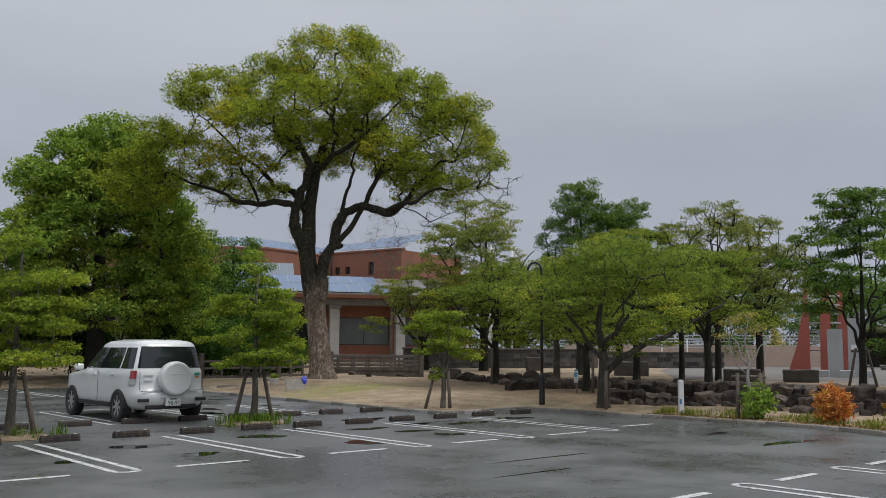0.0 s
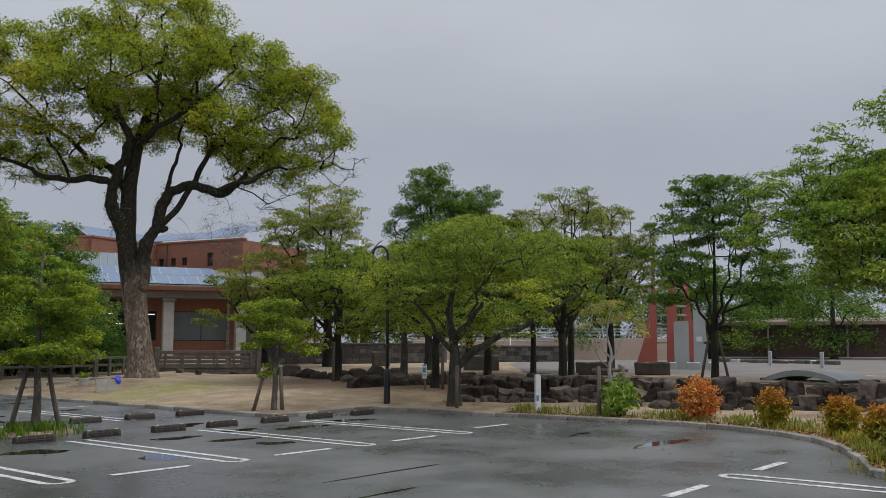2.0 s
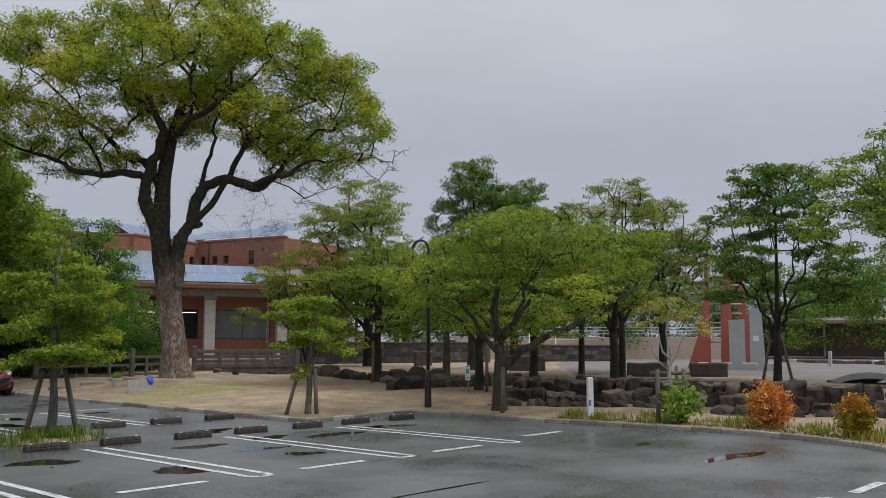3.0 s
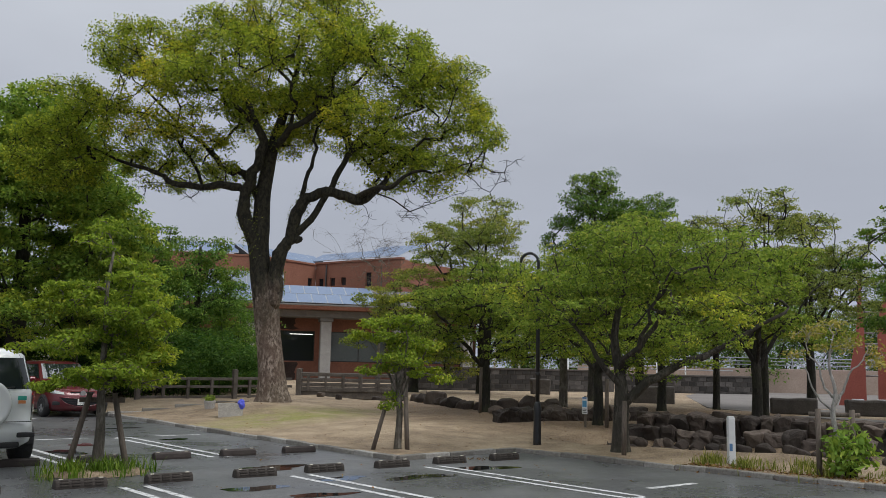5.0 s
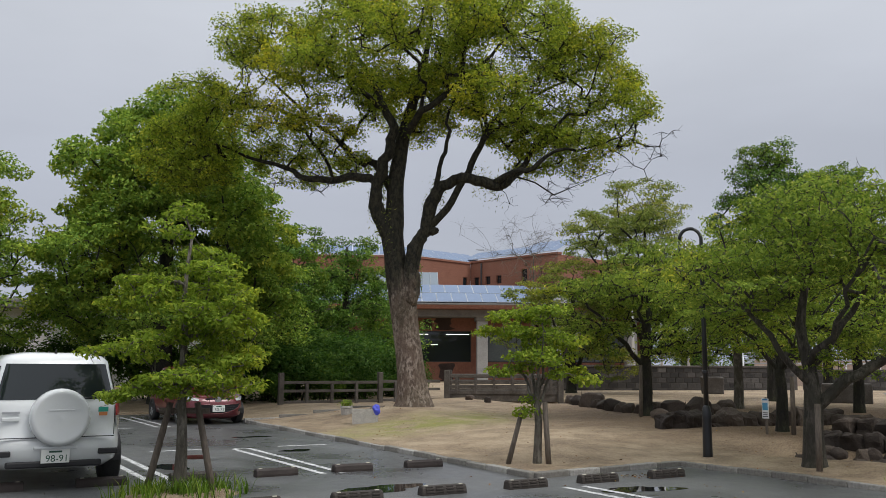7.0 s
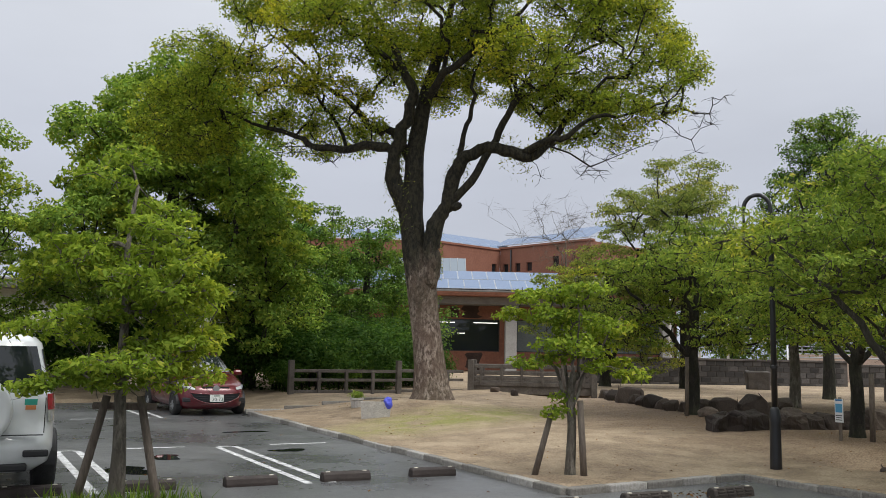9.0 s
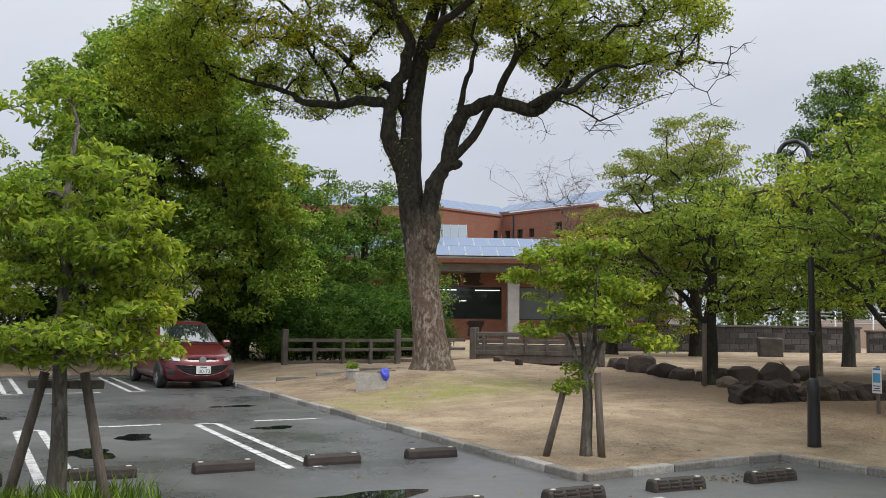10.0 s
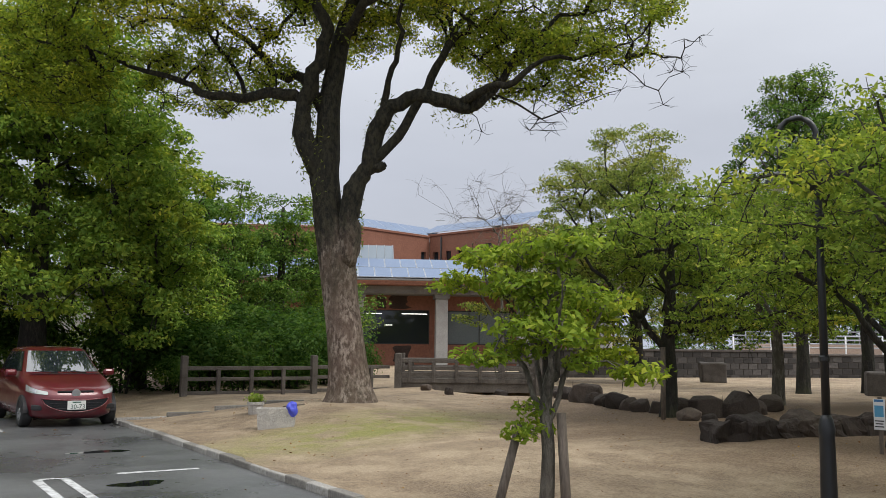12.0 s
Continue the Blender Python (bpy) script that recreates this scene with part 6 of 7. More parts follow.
def stone_block(x, y, sx, sy, sz, turn, label):
    bm = boxed(0, 0, sz / 2, sx, sy, sz, bevel=0.06)
    bmesh.ops.subdivide_edges(bm, edges=bm.edges[:], cuts=2, use_grid_fill=True)
    for v in bm.verts:
        v.co += Vector((noise.noise(v.co * 2.1), noise.noise(v.co * 2.1 + Vector((5, 1, 2))), noise.noise(v.co * 2.1 + Vector((1, 7, 3))))) * 0.04
    ob = part("stone_block", bm, M_STONE_WALL)
    ob.matrix_basis = pose(x, y, ground_at(x, y) - 0.03, 0, 0, turn)
    tagged(ob, label, "stone block", "stone blocks")


stone_block(29.8, 17.5, 1.3, 0.7, 0.48, -60, "dark squared stone block seat on the plaza edge")
stone_block(31.0, 15.9, 1.2, 0.7, 0.48, -60, "dark squared stone block seat on the plaza edge")
stone_block(32.5, 24.4, 1.5, 0.8, 0.65, -52, "grey squared stone block beneath the trees")
stone_block(36.0, 33.4, 0.9, 0.6, 0.75, -40, "grey squared stone block beneath the trees")


def street_lamp(x, y):
    z = ground_at(x, y)
    t = thing("street_lamp", pose(x, y, z, 0, 0, -48.8), "slim black hooked street lamp standing on sandy soil", "lamp")
    bm = bmesh.new()
    revolve(bm, [(0.085, -0.1), (0.08, 0.05), (0.072, 0.62), (0.08, 0.70), (0.06, 0.80), (0.04, 0.84)], 16)
    part("base", bm, M_BLACK, t, smooth=True)
    arc = [((-0.18 + 0.18 * math.cos(a), 0, 3.6 + 0.2 * math.sin(a)), 0.030) for a in [math.pi * i / 12 for i in range(13)]]
    part("pole", tubes("pole", [[((0, 0, 0.8), 0.042), ((0, 0, 2.2), 0.038), ((0, 0, 3.45), 0.034)] + arc], 12), M_BLACK, t)
    part("hanger", tubes("hanger", [[((-0.36, 0, 3.6), 0.02), ((-0.36, 0, 3.22), 0.015)]], 8), M_BLACK, t)
    bm = bmesh.new()
    revolve(bm, [(0.15, 3.10), (0.16, 3.12), (0.13, 3.17), (0.05, 3.24), (0.02, 3.26)], 20, Matrix.Translation((-0.36, 0, 0)))
    shade = part("shade", bm, M_BLACK, t, "flat black lamp shade", smooth=True)
    bm = bmesh.new()
    revolve(bm, [(0.05, 3.06), (0.11, 3.085), (0.135, 3.10)], 20, Matrix.Translation((-0.36, 0, 0)))
    part("diffuser", bm, M_WHITE, shade, smooth=True)
    for h in (1.35, 2.75):
        bm = bmesh.new()
        revolve(bm, [(0.045, h), (0.052, h + 0.01), (0.052, h + 0.05), (0.045, h + 0.06)], 12)
        part("collar", bm, M_BLACK, t)
    return t


street_lamp(18.13, 16.55)


def bollard(x, y):
    z = ground_at(x, y)
    t = thing("marker_post", pose(x, y, z - 0.02, 0, 0, -40), "square white marker post at the kerb", "post")
    part("post", boxed(0, 0, 0.33, 0.115, 0.115, 0.86, bevel=0.012), M_WHITE, t)
    part("cap", boxed(0, 0, 0.765, 0.10, 0.10, 0.03, bevel=0.01), M_WHITE, t)
    part("mark", boxed(-0.02, -0.0585, 0.28, 0.05, 0.004, 0.12), plain("blue_mark", (0.10, 0.22, 0.42), 0.5), t, "faded blue mark")
    return t


bollard(18.45, 12.45)


def park_sign(x, y, turn):
    z = ground_at(x, y)
    t = thing("small_sign", pose(x, y, z - 0.17, 0, 0, turn), "small white notice with blue picture on a thin stake", "sign")
    part("stake", boxed(0, 0.02, 0.4, 0.05, 0.03, 0.95, bevel=0.006), M_WOOD_STAKE, t)
    b = part("board", boxed(0, -0.01, 0.66, 0.14, 0.015, 0.38, bevel=0.004), M_WHITE, t)
    part("picture", boxed(0, -0.0185, 0.70, 0.11, 0.004, 0.14), plain("sign_blue", (0.08, 0.30, 0.50), 0.5), b)
    for k, w in enumerate((0.11, 0.09, 0.11)):
        part("text_bar", boxed(0, -0.0185, 0.58 - 0.035 * k, w, 0.004, 0.014), M_TRIM, b)
    part("text_bar", boxed(0, -0.0185, 0.83, 0.11, 0.004, 0.03), plain("sign_blue_dark", (0.04, 0.16, 0.36), 0.5), b)


park_sign(20.95, 17.75, -80)

M_SPECKLE = per_piece("speckled_concrete", ((0, (0.44, 0.42, 0.39)), (1, (0.52, 0.50, 0.47))), 0.85, 55, 0.6)
M_CLOTH = plain("blue_plastic", (0.07, 0.09, 0.62), 0.45)


def trough(x, y, turn):
    z = ground_at(x, y)
    t = thing("planter_trough", pose(x, y, z - 0.03, 0, 0, turn), "rough speckled concrete planter trough on bare soil", "planter")
    bm = bmesh.new()
    for cx, cy, sx, sy in ((0, -0.135, 0.66, 0.05), (0, 0.135, 0.66, 0.05), (-0.305, 0, 0.05, 0.22), (0.305, 0, 0.05, 0.22)):
        box(bm, cx, cy, 0.17, sx, sy, 0.36)
    box(bm, 0, 0, 0.04, 0.56, 0.22, 0.08)
    for v in bm.verts:
        k = 0.9 + 0.1 * (v.co.z / 0.35)
        v.co.x *= k
        v.co.y *= k
    part("tub", bm, M_SPECKLE, t)
    part("soil_fill", boxed(0, 0, 0.27, 0.54, 0.21, 0.04), M_SOIL, t)
    bm = bmesh.new()
    bmesh.ops.create_icosphere(bm, subdivisions=3, radius=0.1)
    for v in bm.verts:
        v.co = Vector((v.co.x * 1.0, v.co.y * 0.8, v.co.z * 1.25)) * (1 + 0.35 * noise.noise(v.co * 14))
    bag = tagged(part("plastic_bag", bm, M_CLOTH), "crumpled blue plastic bag on the planter rim", "bag")
    bag.matrix_basis = pose(x, y, z, 0, 0, turn) @ pose(0.27, -0.12, 0.31)
    stick = tagged(part("stick", tubes("stick", [[((0.1, 0.02, 0.36), 0.012), ((0.46, 0.1, 0.40), 0.012)]], 8), M_WOOD_STAKE), "thin wooden stick lying across the planter", "stick")
    stick.matrix_basis = pose(x, y, z - 0.02, 0, 0, turn)


trough(16.17, 25.62, -26)


def leaf_puff(centre, r, n, size, seed, flat=1.0):
    rng_ = np.random.default_rng(seed)
    v = rng_.normal(size=(n, 3))
    v /= np.linalg.norm(v, axis=1, keepdims=True)
    k = rng_.uniform(0.3, 1.12, size=(n, 1)) ** 0.6
    bumpy = 1 + 0.28 * np.sin(v[:, :1] * 8 + seed) * np.cos(v[:, 1:2] * 7) + 0.12 * np.sin(v[:, 2:] * 13 + seed)
    c = np.array(centre) + v * k * bumpy * np.array(r)
    c = c[c[:, 2] > 0.02]
    return leaf_mesh("foliage", c, v[:len(c)] * 0.8 + rng_.normal(size=(len(c), 3)) * 0.5, size, rng_, 0.45)


def shrub(x, y, r, h, mat, seed, label, size=0.062, n=3200):
    z = ground_at(x, y)
    t = thing("shrub", pose(x, y, z), label, "shrub", "kerbside shrubs")
    part("foliage", leaf_puff((0, 0, h * 0.52), (r, r, h * 0.5), n, size, seed), mat, t)["kind"] = "stuff"
    rng_ = random.Random(seed)
    for i in range(5):
        a = 1.26 * i
        part("stem", tubes("stem", [[((0.03 * math.cos(a), 0.03 * math.sin(a), -0.05), 0.014), ((r * 0.5 * math.cos(a), r * 0.5 * math.sin(a), h * 0.6), 0.007)]], 5), M_BARK_DARK, t)


shrub(18.5, 8.85, 0.355, 0.72, M_LEAF_ORANGE, 71, "rounded orange-red leaved shrub beside the kerb", n=4600)
shrub(17.86, 7.22, 0.27, 0.60, M_LEAF_MIXED, 72, "rounded yellow and orange leaved shrub beside the kerb")
shrub(17.0, 5.85, 0.26, 0.58, M_LEAF_MIXED, 73, "small yellow and orange leaved shrub beside the kerb")
shrub(15.85, 4.95, 0.27, 0.56, M_LEAF_MIXED, 74, "small orange leaved shrub beside the kerb")
shrub(14.05, 4.2, 0.33, 0.55, M_GRASS, 75, "small yellow-green leaved shrub at the kerb corner")
shrub(13.4, 2.6, 0.4, 0.6, M_GRASS, 76, "small yellow-green leaved shrub at the kerb corner")
shrub(18.32, 10.42, 0.38, 0.72, M_LEAF_DARK, 77, "leafy green shrub at the foot of a staked sapling", 0.12, 620)

# the pale staked sapling
sap = [(0.40, 0.1, 1.95, 0.28, 0.25, 0.10), (-0.32, 0.0, 2.10, 0.26, 0.25, 0.10), (0.08, 0.2, 2.22, 0.25, 0.25, 0.09), (-0.48, -0.1, 1.72, 0.22, 0.22, 0.10), (0.52, -0.1, 1.62, 0.2, 0.2, 0.09), (0.0, 0.1, 1.85, 0.25, 0.25, 0.09), (0.62, 0.1, 1.80, 0.15, 0.15, 0.07)]
sap_limbs = [[((0, 0, -0.1), 0.045), ((0.03, 0, 0.45), 0.04), ((-0.03, 0, 0.9), 0.036), ((0.02, 0, 1.25), 0.028), ((-0.06, 0.02, 1.65), 0.018), ((0.03, 0.05, 2.1), 0.008)],
             [((0.0, 0, 1.05), 0.024), ((0.14, 0.03, 1.25), 0.02), ((0.22, 0.02, 1.5), 0.015), ((0.42, 0.0, 1.72), 0.01), ((0.5, 0.0, 1.9), 0.006)],
             [((-0.02, 0, 1.15), 0.022), ((-0.16, -0.02, 1.38), 0.018), ((-0.2, 0, 1.62), 0.014), ((-0.36, 0, 1.85), 0.009), ((-0.34, 0, 2.1), 0.005)],
             [((-0.02, 0, 0.95), 0.018), ((-0.26, 0.04, 1.22), 0.014), ((-0.36, 0, 1.5), 0.01), ((-0.5, 0, 1.7), 0.006)]]
tree("sapling", 18.3, 10.6, ground_at(18.3, 10.6), -50, sap, sap_limbs,
     leafy("yellowing_leaves", ((0.0, (0.24, 0.25, 0.05)), (0.6, (0.40, 0.36, 0.09)), (1.0, (0.50, 0.42, 0.14))), 0.5, 0.3), M_BARK_PALE, "pale-barked sapling with sparse yellowish leaves in a stake frame", 62, spacing=0.17, clump=0.14, leaves=24, leaf=0.065, tip=0.005)



def h_frame(x, y, turn):
    z = ground_at(x, y)
    t = thing("tree_support", pose(x, y, z, 0, 0, turn), "upright wooden post frame holding a sapling", "tree stake", "tree stakes")
    for s in (-1, 1):
        part("stake", tubes("stake", [[((s * 0.24, 0, -0.1), 0.042), ((s * 0.24, 0, 0.98), 0.04)]], 9), M_WOOD_STAKE, t)
    part("rail", tubes("rail", [[((-0.36, 0.05, 0.9), 0.035), ((0.36, 0.05, 0.9), 0.035)]], 9), M_WOOD_STAKE, t)


h_frame(18.3, 10.6, -52)
for x, y, hh in ((18.05, 14.35, 1.0), (21.35, 17.45, 1.15), (22.0, 22.4, 1.3), (24.3, 13.6, 0.7)):
    t = thing("stake_post", pose(x, y, ground_at(x, y) - 0.05), "short weathered wooden stake in the soil", "stake", "single stakes")
    part("post", tubes("post", [[((0, 0, -0.05), 0.045), ((0.02, 0, hh), 0.042)]], 10), M_WOOD_STAKE, t)


def blades(name, spots, per, height, spread, mat, seed, label):
    """Thin grass blades in tufts."""
    rng_ = np.random.default_rng(seed)
    p = np.array(spots)
    p = np.repeat(p, np.maximum(1, (per * p[:, 2]).astype(int)), axis=0)
    n = len(p)
    a, d = rng_.uniform(0, 6.28, n), np.abs(rng_.normal(size=n)) * spread * p[:, 2]
    x, y = p[:, 0] + d * np.cos(a), p[:, 1] + d * np.sin(a)
    h = height * rng_.uniform(0.45, 1.2, n) * np.minimum(1.2, 0.6 + 0.4 * p[:, 2])
    z = np.where(lot_distance(x, y) > 0, land(x, y), 0.0) - 0.01
    b = rng_.uniform(0, 6.28, n)
    lx, ly, w, lean = np.cos(b), np.sin(b), 0.006 * rng_.uniform(0.7, 1.5, n), h * rng_.uniform(0.15, 0.75, n)
    v = np.stack([np.stack([x - ly * w, y + lx * w, z], 1), np.stack([x + ly * w, y - lx * w, z], 1), np.stack([x + lx * lean * 0.4 + ly * w, y + ly * lean * 0.4 - lx * w, z + h * 0.65], 1),
                  np.stack([x + lx * lean * 0.4 - ly * w, y + ly * lean * 0.4 + lx * w, z + h * 0.65], 1), np.stack([x + lx * lean, y + ly * lean, z + h], 1)], 1).reshape(-1, 3)
    i = np.arange(n) * 5
    me = bpy.data.meshes.new(name)
    me.from_pydata(v.tolist(), [], np.stack([i, i + 1, i + 2, i + 3], 1).tolist() + np.stack([i + 3, i + 2, i + 4], 1).tolist())
    me.update()
    tagged(part(name, me, mat), label, "grass", kind="stuff")


rng = random.Random(77)
edge = []
for (ax, ay), (bx, by) in zip(KERB[3:13], KERB[4:14]):
    for i in range(int(math.hypot(bx - ax, by - ay) / 0.11)):
        w = rng.random()
        edge.append((ax + (bx - ax) * w + rng.uniform(0.25, 1.1), ay + (by - ay) * w - rng.uniform(-0.1, 0.15), rng.uniform(0.5, 1.2)))
blades("verge_grass", edge, 44, 0.14, 0.22, M_GRASS, 3, "rough yellow-green grass along the kerb")
island = [(9.57 + rng.gauss(0, 0.42), 16.6 + rng.gauss(0, 0.22), rng.uniform(0.6, 1.3)) for _ in range(34)] + [(4.75 + rng.gauss(0, 0.35), 16.25 + rng.gauss(0, 0.2), rng.uniform(0.4, 1.0)) for _ in range(14)]
blades("island_grass", island, 26, 0.24, 0.12, leafy("fresh_grass", ((0, (0.07, 0.14, 0.02)), (0.6, (0.14, 0.24, 0.03)), (1, (0.24, 0.31, 0.06))), 0.6, 0.3), 4, "tufted green grass in a small tree island")


def litter(spots, size, seed, mat, name, label):
    rng_ = np.random.default_rng(seed)
    c = np.array([(x, y, max(ground_at(x, y), 0.0) + 0.012) for x, y in spots])
    me = leaf_mesh(name, c, np.tile((0, 0, 1.0), (len(c), 1)) + rng_.normal(size=(len(c), 3)) * 0.25, size, rng_, 0.6)
    tagged(part(name, me, mat), label, "leaf litter", kind="stuff")


spots = []
for (ax, ay), (bx, by) in zip(KERB[3:13], KERB[4:14]):
    for i in range(int(math.hypot(bx - ax, by - ay) * 130)):
        w = rng.random()
        spots.append((ax + (bx - ax) * w + rng.gauss(0.22, 0.16), ay + (by - ay) * w + rng.gauss(-0.05, 0.1)))
litter(spots, 0.06, 6, M_LITTER, "fallen_leaves", "brown fallen leaves gathered along the kerb")
spots = [(rng.uniform(14.6, 24), rng.uniform(13, 31)) for _ in range(420)] + [(rng.gauss(15.9, 0.25), rng.gauss(15.6, 0.12)) for _ in range(60)] + [(rng.uniform(2, 16), rng.uniform(6, 32)) for _ in range(160)]
spots = [p for p in spots if not (14.2 < p[0] < 17.6 and 16.0 < p[1] < 16.7)]
litter(spots, 0.045, 7, M_LITTER, "scattered_leaves", "scattered dry leaves and twigs on the ground")

# grass island kerbless soil patch
for x, y in ((9.57, 16.6), (4.75, 16.25)):
    bm = bmesh.new()
    ring = [bm.verts.new((x + 0.72 * math.cos(a) * (1 + 0.12 * math.sin(3 * a)), y + 0.42 * math.sin(a), 0.006)) for a in [2 * math.pi * i / 24 for i in range(24)]]
    top = [bm.verts.new((x + 0.55 * math.cos(a), y + 0.3 * math.sin(a), 0.07)) for a in [2 * math.pi * i / 24 for i in range(24)]]
    for i in range(24):
        bm.faces.new((ring[i], ring[(i + 1) % 24], top[(i + 1) % 24], top[i]))
    bm.faces.new(top)
    tagged(part("soil_island", bm, M_SOIL), "small soil mound of a tree island in asphalt", "soil", kind="structure")

# path edging near the great tree, and the pot beside it
edging = tagged(new("path_edging"), "low stone edging between path and soil", "edging", kind="structure")
me = mesh_from(boxed(0, 0, 0.0, 0.98, 0.10, 0.12, bevel=0.01), "edging_stone")
me.materials.append(M_KERB)
for i in range(4):
    x = 14.95 + 0.99 * i
    ob = new("edging_stone", me)
    ob.parent = edging
    ob.matrix_basis = pose(x, 29.6, ground_at(x, 29.6) - 0.015, 0, 0, rng.uniform(-1, 1))
t = thing("plant_pot", pose(16.55, 27.6, ground_at(16.55, 27.6) - 0.08), "small speckled flower pot with green sprigs on soil", "plant pot")
bm = bmesh.new()
revolve(bm, [(0.12, -0.02), (0.15, 0.24), (0.165, 0.25), (0.16, 0.30), (0.13, 0.30), (0.125, 0.26)], 14)
part("pot", bm, M_SPECKLE, t)
part("foliage", leaf_puff((0, 0, 0.36), (0.16, 0.16, 0.10), 260, 0.06, 5), M_LEAF_CHERRY, t)["kind"] = "stuff"
# ---- plaza and distance ----
S = thing("plaza_sculpture", pose(40.7, 20.5, 0.42, 0, 0, -64) @ Matrix.Diagonal((0.84, 1, 1, 1)), "tall red steel fin sculpture with rungs and pale granite slabs", "sculpture")


def fin(name, mat, pts, depth, y, parent):
    bm = bmesh.new()
    f = [bm.verts.new((x, y, z)) for x, z in pts]
    b = [bm.verts.new((x, y + depth, z)) for x, z in pts]
    bm.faces.new(f)
    bm.faces.new(list(reversed(b)))
    for i in range(len(pts)):
        j = (i + 1) % len(pts)
        bm.faces.new((f[j], f[i], b[i], b[j]))
    return part(name, bm, mat, parent)


fin("fin", M_RED, [(-1.1, 0), (0.12, 0), (0.12, 3.2), (0.02, 5.0), (-0.1, 5.0), (-0.14, 3.6), (-0.28, 2.6), (-0.55, 1.4)], 0.35, 0, S)
fin("fin", M_RED, [(0.62, 0), (1.25, 0), (1.2, 4.1), (1.0, 4.1), (0.85, 3.9), (0.7, 3.0)], 0.35, 0.2, S)
fin("fin", M_RED, [(1.5, 0), (2.5, 0), (2.2, 1.4), (1.95, 2.8), (1.8, 4.4), (1.65, 4.4), (1.6, 2.8)], 0.35, 0.5, S)
for k in range(7):
    part("rung", tubes("rung", [[((0.05, 0.18, 1.2 + 0.42 * k), 0.035), ((1.75, 0.4, 1.2 + 0.42 * k), 0.035)]], 6), M_CONCRETE, S)
part("mast", tubes("mast", [[((0.06, 0.15, 4.6), 0.06), ((0.06, 0.15, 6.1), 0.05)], ], 8), M_STONE_WALL, S, "thin dark mast")
fin("slab", M_GREYSTONE, [(1.0, 0), (1.75, 0), (1.75, 2.15), (1.0, 2.12)], 0.4, -1.6, S)
fin("slab", M_GREYSTONE, [(2.0, 0), (2.75, 0), (2.6, 2.6), (2.05, 2.66)], 0.4, -1.1, S)
for x, s in ((0.75, 0.6), (1.9, 0.7), (-0.3, 0.5), (2.9, 0.5)):
    part("plinth_stone", boxed(x, -2.3, 0.17, s, 0.6, 0.34, bevel=0.03), M_GREYSTONE, S)
part("name_plate", boxed(2.3, -1.11, 1.35, 0.28, 0.02, 0.22), M_WHITE, S)


def hut(m, w, label):
    t = thing("park_hut", m, label, "hut")
    part("wall", boxed(0, 2.0, 1.3, w, 4.0, 2.6), mottled("brown_hut_wall", (0.09, 0.055, 0.045), (0.15, 0.09, 0.075), 0.8, 15, 0.8, 0.3), t)
    part("roof", boxed(0, 1.8, 2.78, w + 1.0, 5.4, 0.3, Matrix.Rotation(radians(4), 4, "X"), 0.05), mottled("tan_roof", (0.30, 0.23, 0.18), (0.40, 0.32, 0.26), 0.6, 10, 0.8, 0.2), t)
    for i in range(4):
        part("post", boxed(-w / 2 + w * i / 3, -0.3, 1.3, 0.16, 0.16, 2.6, bevel=0.02), M_CONCRETE, t)
    part("door", boxed(-w / 2 + 0.2, -0.06, 1.05, 1.2, 0.08, 2.1, bevel=0.02), M_WHITE, t, "pale door")
    return t


hut(pose(74.2, 24.0, 0.6, 0, 0, -70), 17.0, "low brown hut with a flat tan roof beyond the plaza")


def low_wall(x0, y0, x1, y1, h, mat, label, thick=0.35, z=0.3):
    d = math.hypot(x1 - x0, y1 - y0)
    t = tagged(new("low_wall"), label, "wall", "low walls")
    t.matrix_basis = pose(x0, y0, z, 0, 0, math.degrees(math.atan2(y1 - y0, x1 - x0)))
    part("wall", boxed(d / 2, 0, h / 2, d, thick, h, bevel=0.02), mat, t)
    part("coping", boxed(d / 2, 0, h + 0.04, d + 0.1, thick + 0.12, 0.10, bevel=0.02), mat, t)
    rows = max(2, int(h / 0.24))
    me = mesh_from(boxed(0, 0, 0, 0.42, 0.03, h / rows - 0.03, bevel=0.008), "facing_stone")
    me.materials.append(M_WALL_STONE)
    n = int(d / 0.46)
    for r in range(rows):
        for i in range(n):
            ob = new("facing_stone", me)
            ob.parent = t
            ob.location = (0.25 + 0.46 * i + (0.12 if r % 2 else -0.06), -thick / 2 - 0.008, h * (r + 0.5) / rows)
    return t


M_WALL_STONE = per_piece("facing_stone_dark", ((0, (0.022, 0.020, 0.019)), (0.6, (0.055, 0.050, 0.047)), (1, (0.12, 0.11, 0.105))), 0.85, 14, 0.5)
low_wall(32.5, 40.2, 45.2, 36.6, 1.25, M_STONE_WALL, "low dark stone wall behind the trees")
low_wall(45.6, 36.4, 53.0, 32.5, 1.1, M_STONE_WALL, "low dark stone wall behind the trees")
bm_wall = thing("plaza_wall", pose(58.5, 37.5, 0.4, 0, 0, -50), "long pink-beige rendered wall beyond the plaza", "wall")
part("wall", boxed(0, 0, 0.8, 20, 0.4, 1.6, bevel=0.03), mottled("pink_render", (0.36, 0.27, 0.22), (0.46, 0.36, 0.30), 0.8, 18, 0.85, 0.2), bm_wall)
for k in range(3):
    part("rail", tubes("rail", [[((-9.8, 0, 1.85 + 0.22 * k), 0.03), ((9.8, 0, 1.85 + 0.22 * k), 0.03)]], 6), M_RAIL, bm_wall)
for i in range(11):
    part("rail_post", tubes("rail_post", [[((-9.8 + 1.96 * i, 0, 1.6), 0.035), ((-9.8 + 1.96 * i, 0, 2.32), 0.035)]], 6), M_RAIL, bm_wall)


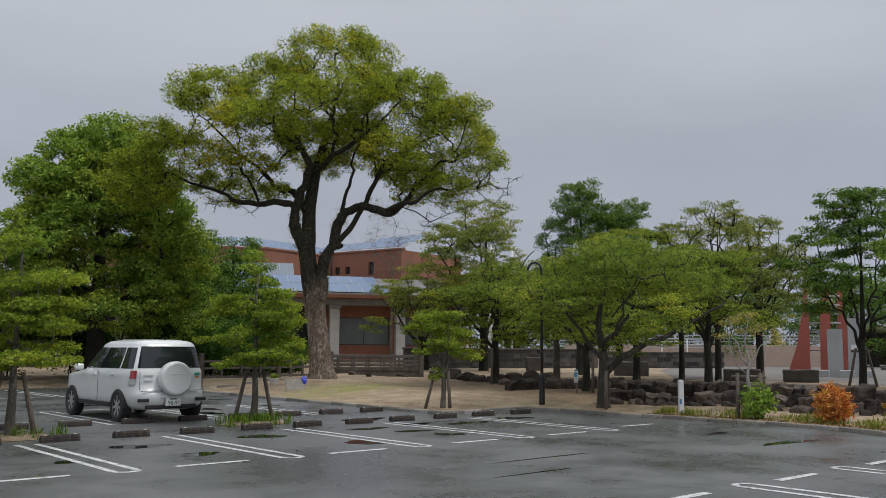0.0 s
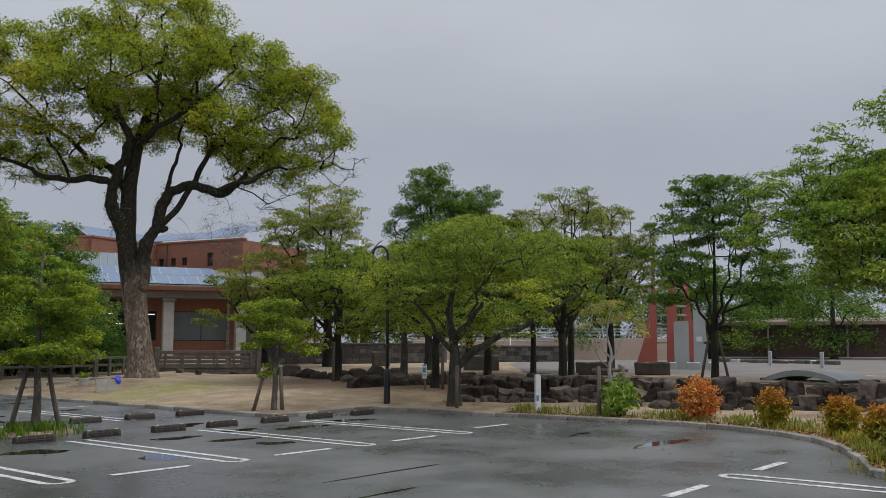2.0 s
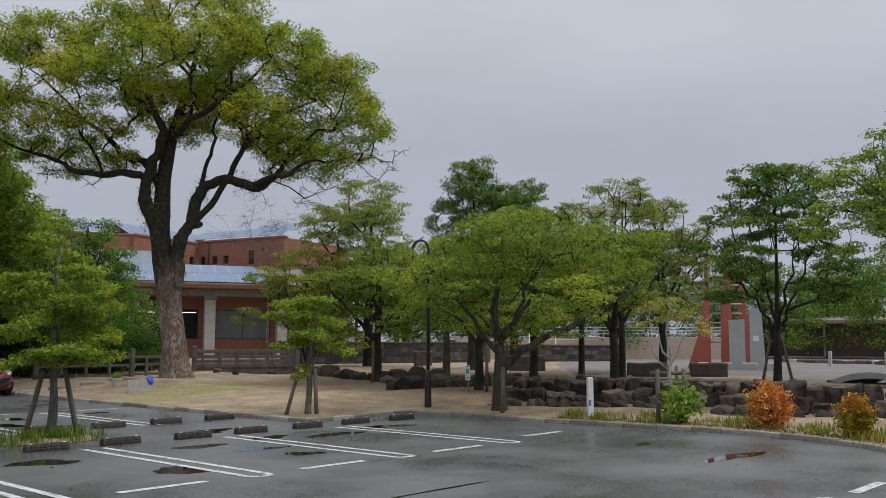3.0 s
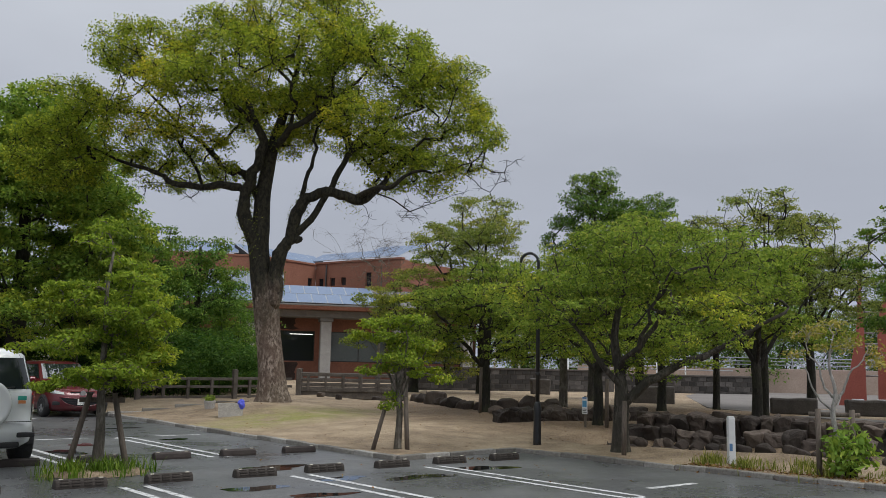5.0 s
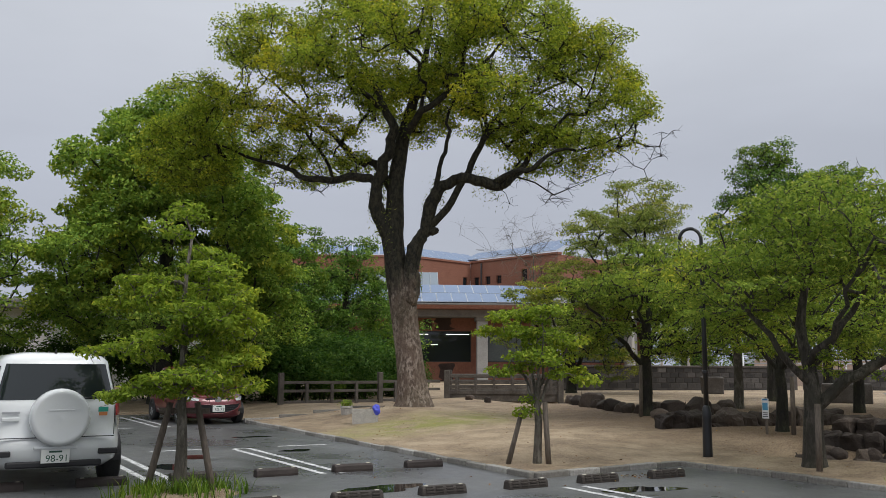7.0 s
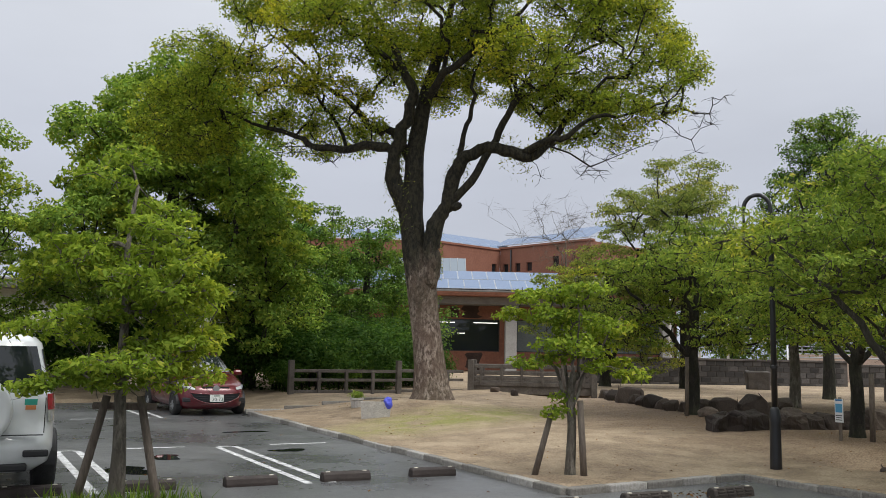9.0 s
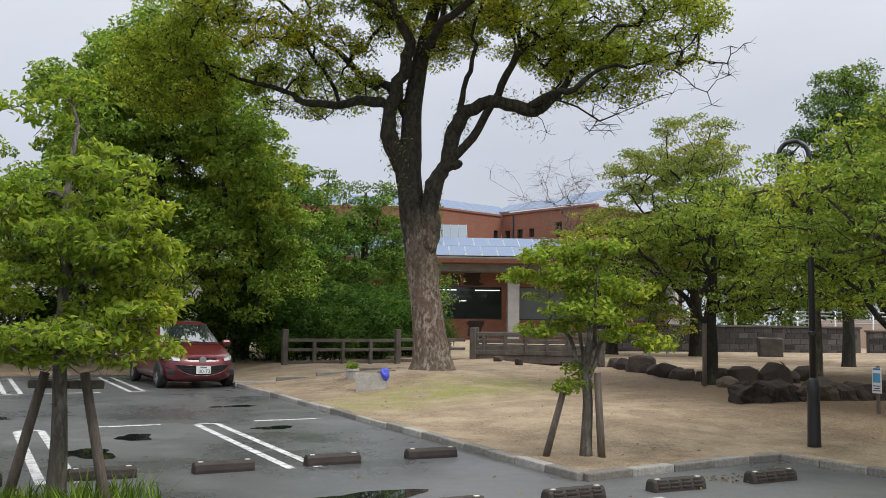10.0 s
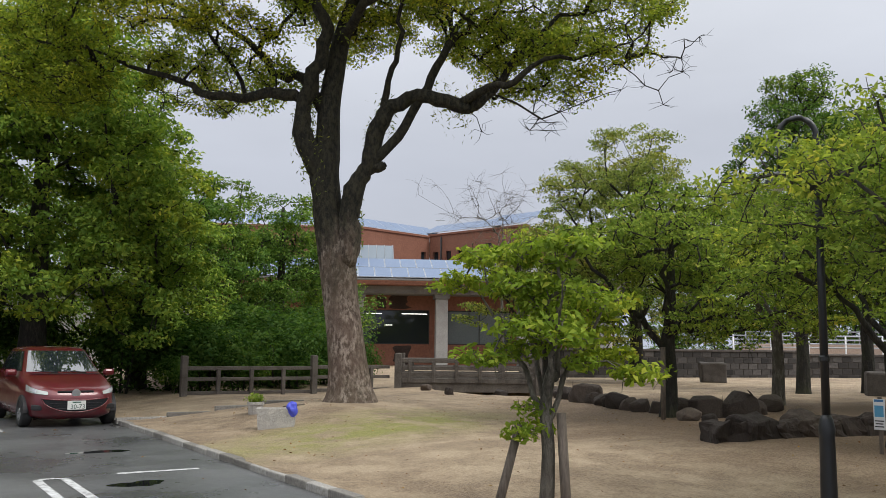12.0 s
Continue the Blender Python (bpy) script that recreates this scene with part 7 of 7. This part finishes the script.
def white_railing(x0, y0, x1, y1):
    d = math.hypot(x1 - x0, y1 - y0)
    t = thing("white_railing", pose(x0, y0, 0.4, 0, 0, math.degrees(math.atan2(y1 - y0, x1 - x0))), "white metal railing behind the low wall", "railing", "white railings")
    for h in (1.4, 1.6, 1.8, 2.0):
        part("rail", tubes("rail", [[((0, 0, h), 0.035), ((d, 0, h), 0.035)]], 6), M_RAIL, t)
    for i in range(int(d / 2) + 1):
        part("post", tubes("post", [[((2 * i, 0, 0), 0.045), ((2 * i, 0, 2.05), 0.045)]], 6), M_WHITE, t)


white_railing(48.0, 42.4, 58.0, 37.0)


def flagpole(x, y, h, flag):
    t = thing("flagpole", pose(x, y, 0.35), "tall white flagpole on a stone footing", "flagpole", "flagpoles")
    part("pole", tubes("pole", [[((0, 0, 0), 0.09), ((0, 0, h), 0.05)]], 10), M_WHITE, t)
    bm = bmesh.new()
    revolve(bm, [(0.02, h), (0.09, h + 0.06), (0.09, h + 0.14), (0.02, h + 0.2)], 10)
    part("finial", bm, M_ALU, t)
    part("footing", boxed(0, 0, 0.2, 0.8, 0.8, 0.5, bevel=0.04), M_STONE_WALL, t)
    if flag:
        bm = bmesh.new()
        rows = [[bm.verts.new((0.08 + 0.10 * i + 0.02 * math.sin(j), 0.08 * math.sin(i * 1.3 + j * 0.4), h - 0.2 - 0.35 * j - 0.06 * i * j * 0.3)) for j in range(6)] for i in range(5)]
        for a, b in zip(rows, rows[1:]):
            for j in range(5):
                bm.faces.new((a[j], b[j], b[j + 1], a[j + 1]))
        part("flag", bm, M_WHITE, t, "limp pale flag")


flagpole(43.7, 46.9, 9.2, False)
flagpole(47.2, 48.2, 9.2, True)
flagpole(50.4, 49.1, 9.4, True)
# small posts and stone edging of the plaza's basin
for x, y in ((48.7, 18.0), (45.5, 14.5)):
    t = thing("plaza_post", pose(x, y, 0.44), "short pale stone post on the plaza", "post", "plaza posts")
    part("post", boxed(0, 0, 0.35, 0.16, 0.16, 0.8, bevel=0.03), M_GREYSTONE, t)


def slab_bridge(m, length, width=1.6):
    """A low arched slab of pale stone over a dry channel."""
    t = thing("slab_bridge", m, "low arched pale stone slab bridge on the plaza", "bridge")
    bm = bmesh.new()
    n = 14
    rows = []
    for i in range(n + 1):
        w = 2 * i / n - 1
        rise = 0.30 * (1 - w * w)
        rows.append([bm.verts.new((w * length / 2, y, z)) for y, z in ((0, rise - 0.13), (0, rise + 0.03), (width, rise + 0.03), (width, rise - 0.13))])
    for p, q in zip(rows, rows[1:]):
        for i in range(4):
            j = (i + 1) % 4
            bm.faces.new((p[i], p[j], q[j], q[i]))
    bm.faces.new(list(reversed(rows[0])))
    bm.faces.new(rows[-1])
    bmesh.ops.recalc_face_normals(bm, faces=bm.faces[:])
    part("slab", bm, M_GREYSTONE, t)
    for x in (-length / 2 + 0.1, length / 2 - 0.1):
        part("abutment", boxed(x, width / 2, 0.0, 0.3, width, 0.16, bevel=0.03), M_STONE_WALL, t)


slab_bridge(pose(28.54, 10.14, 0.45, 0, 0, -110.3), 2.77)
rng = random.Random(41)
for i in range(22):
    w = i / 21
    x, y = 57.89 + -4.00 * w + rng.uniform(-0.5, 0.5), 24.29 + -8.41 * w + rng.uniform(-0.5, 0.5)
    pale = i % 6 == 4
    ob = part("rim_stone", boxed(0, 0, 0.06, rng.uniform(0.5, 1.0), rng.uniform(0.35, 0.5), rng.uniform(0.14, 0.34), bevel=0.04), M_GREYSTONE if pale else M_STONE_WALL)
    ob.matrix_basis = pose(x, y, 0.45, rng.uniform(-3, 3), rng.uniform(-3, 3), -110.3 + rng.uniform(-25, 25))
    tagged(ob, "pale cut stone of a basin rim on the plaza" if pale else "dark stone slab of a basin rim on the plaza", "stone slab", "basin rim stones")
far_wall = thing("white_house", pose(2.0, 56.0, 0.2), "pale rendered house wall glimpsed behind the trees", "house")
part("wall", boxed(0, 0, 2.0, 36, 6, 4.0), mottled("pale_render", (0.5, 0.5, 0.48), (0.62, 0.62, 0.60), 0.7, 15, 0.85, 0.2), far_wall)
part("roof", boxed(0, 0, 4.2, 37, 7.4, 0.5, bevel=0.1), M_CONC_DARK, far_wall)
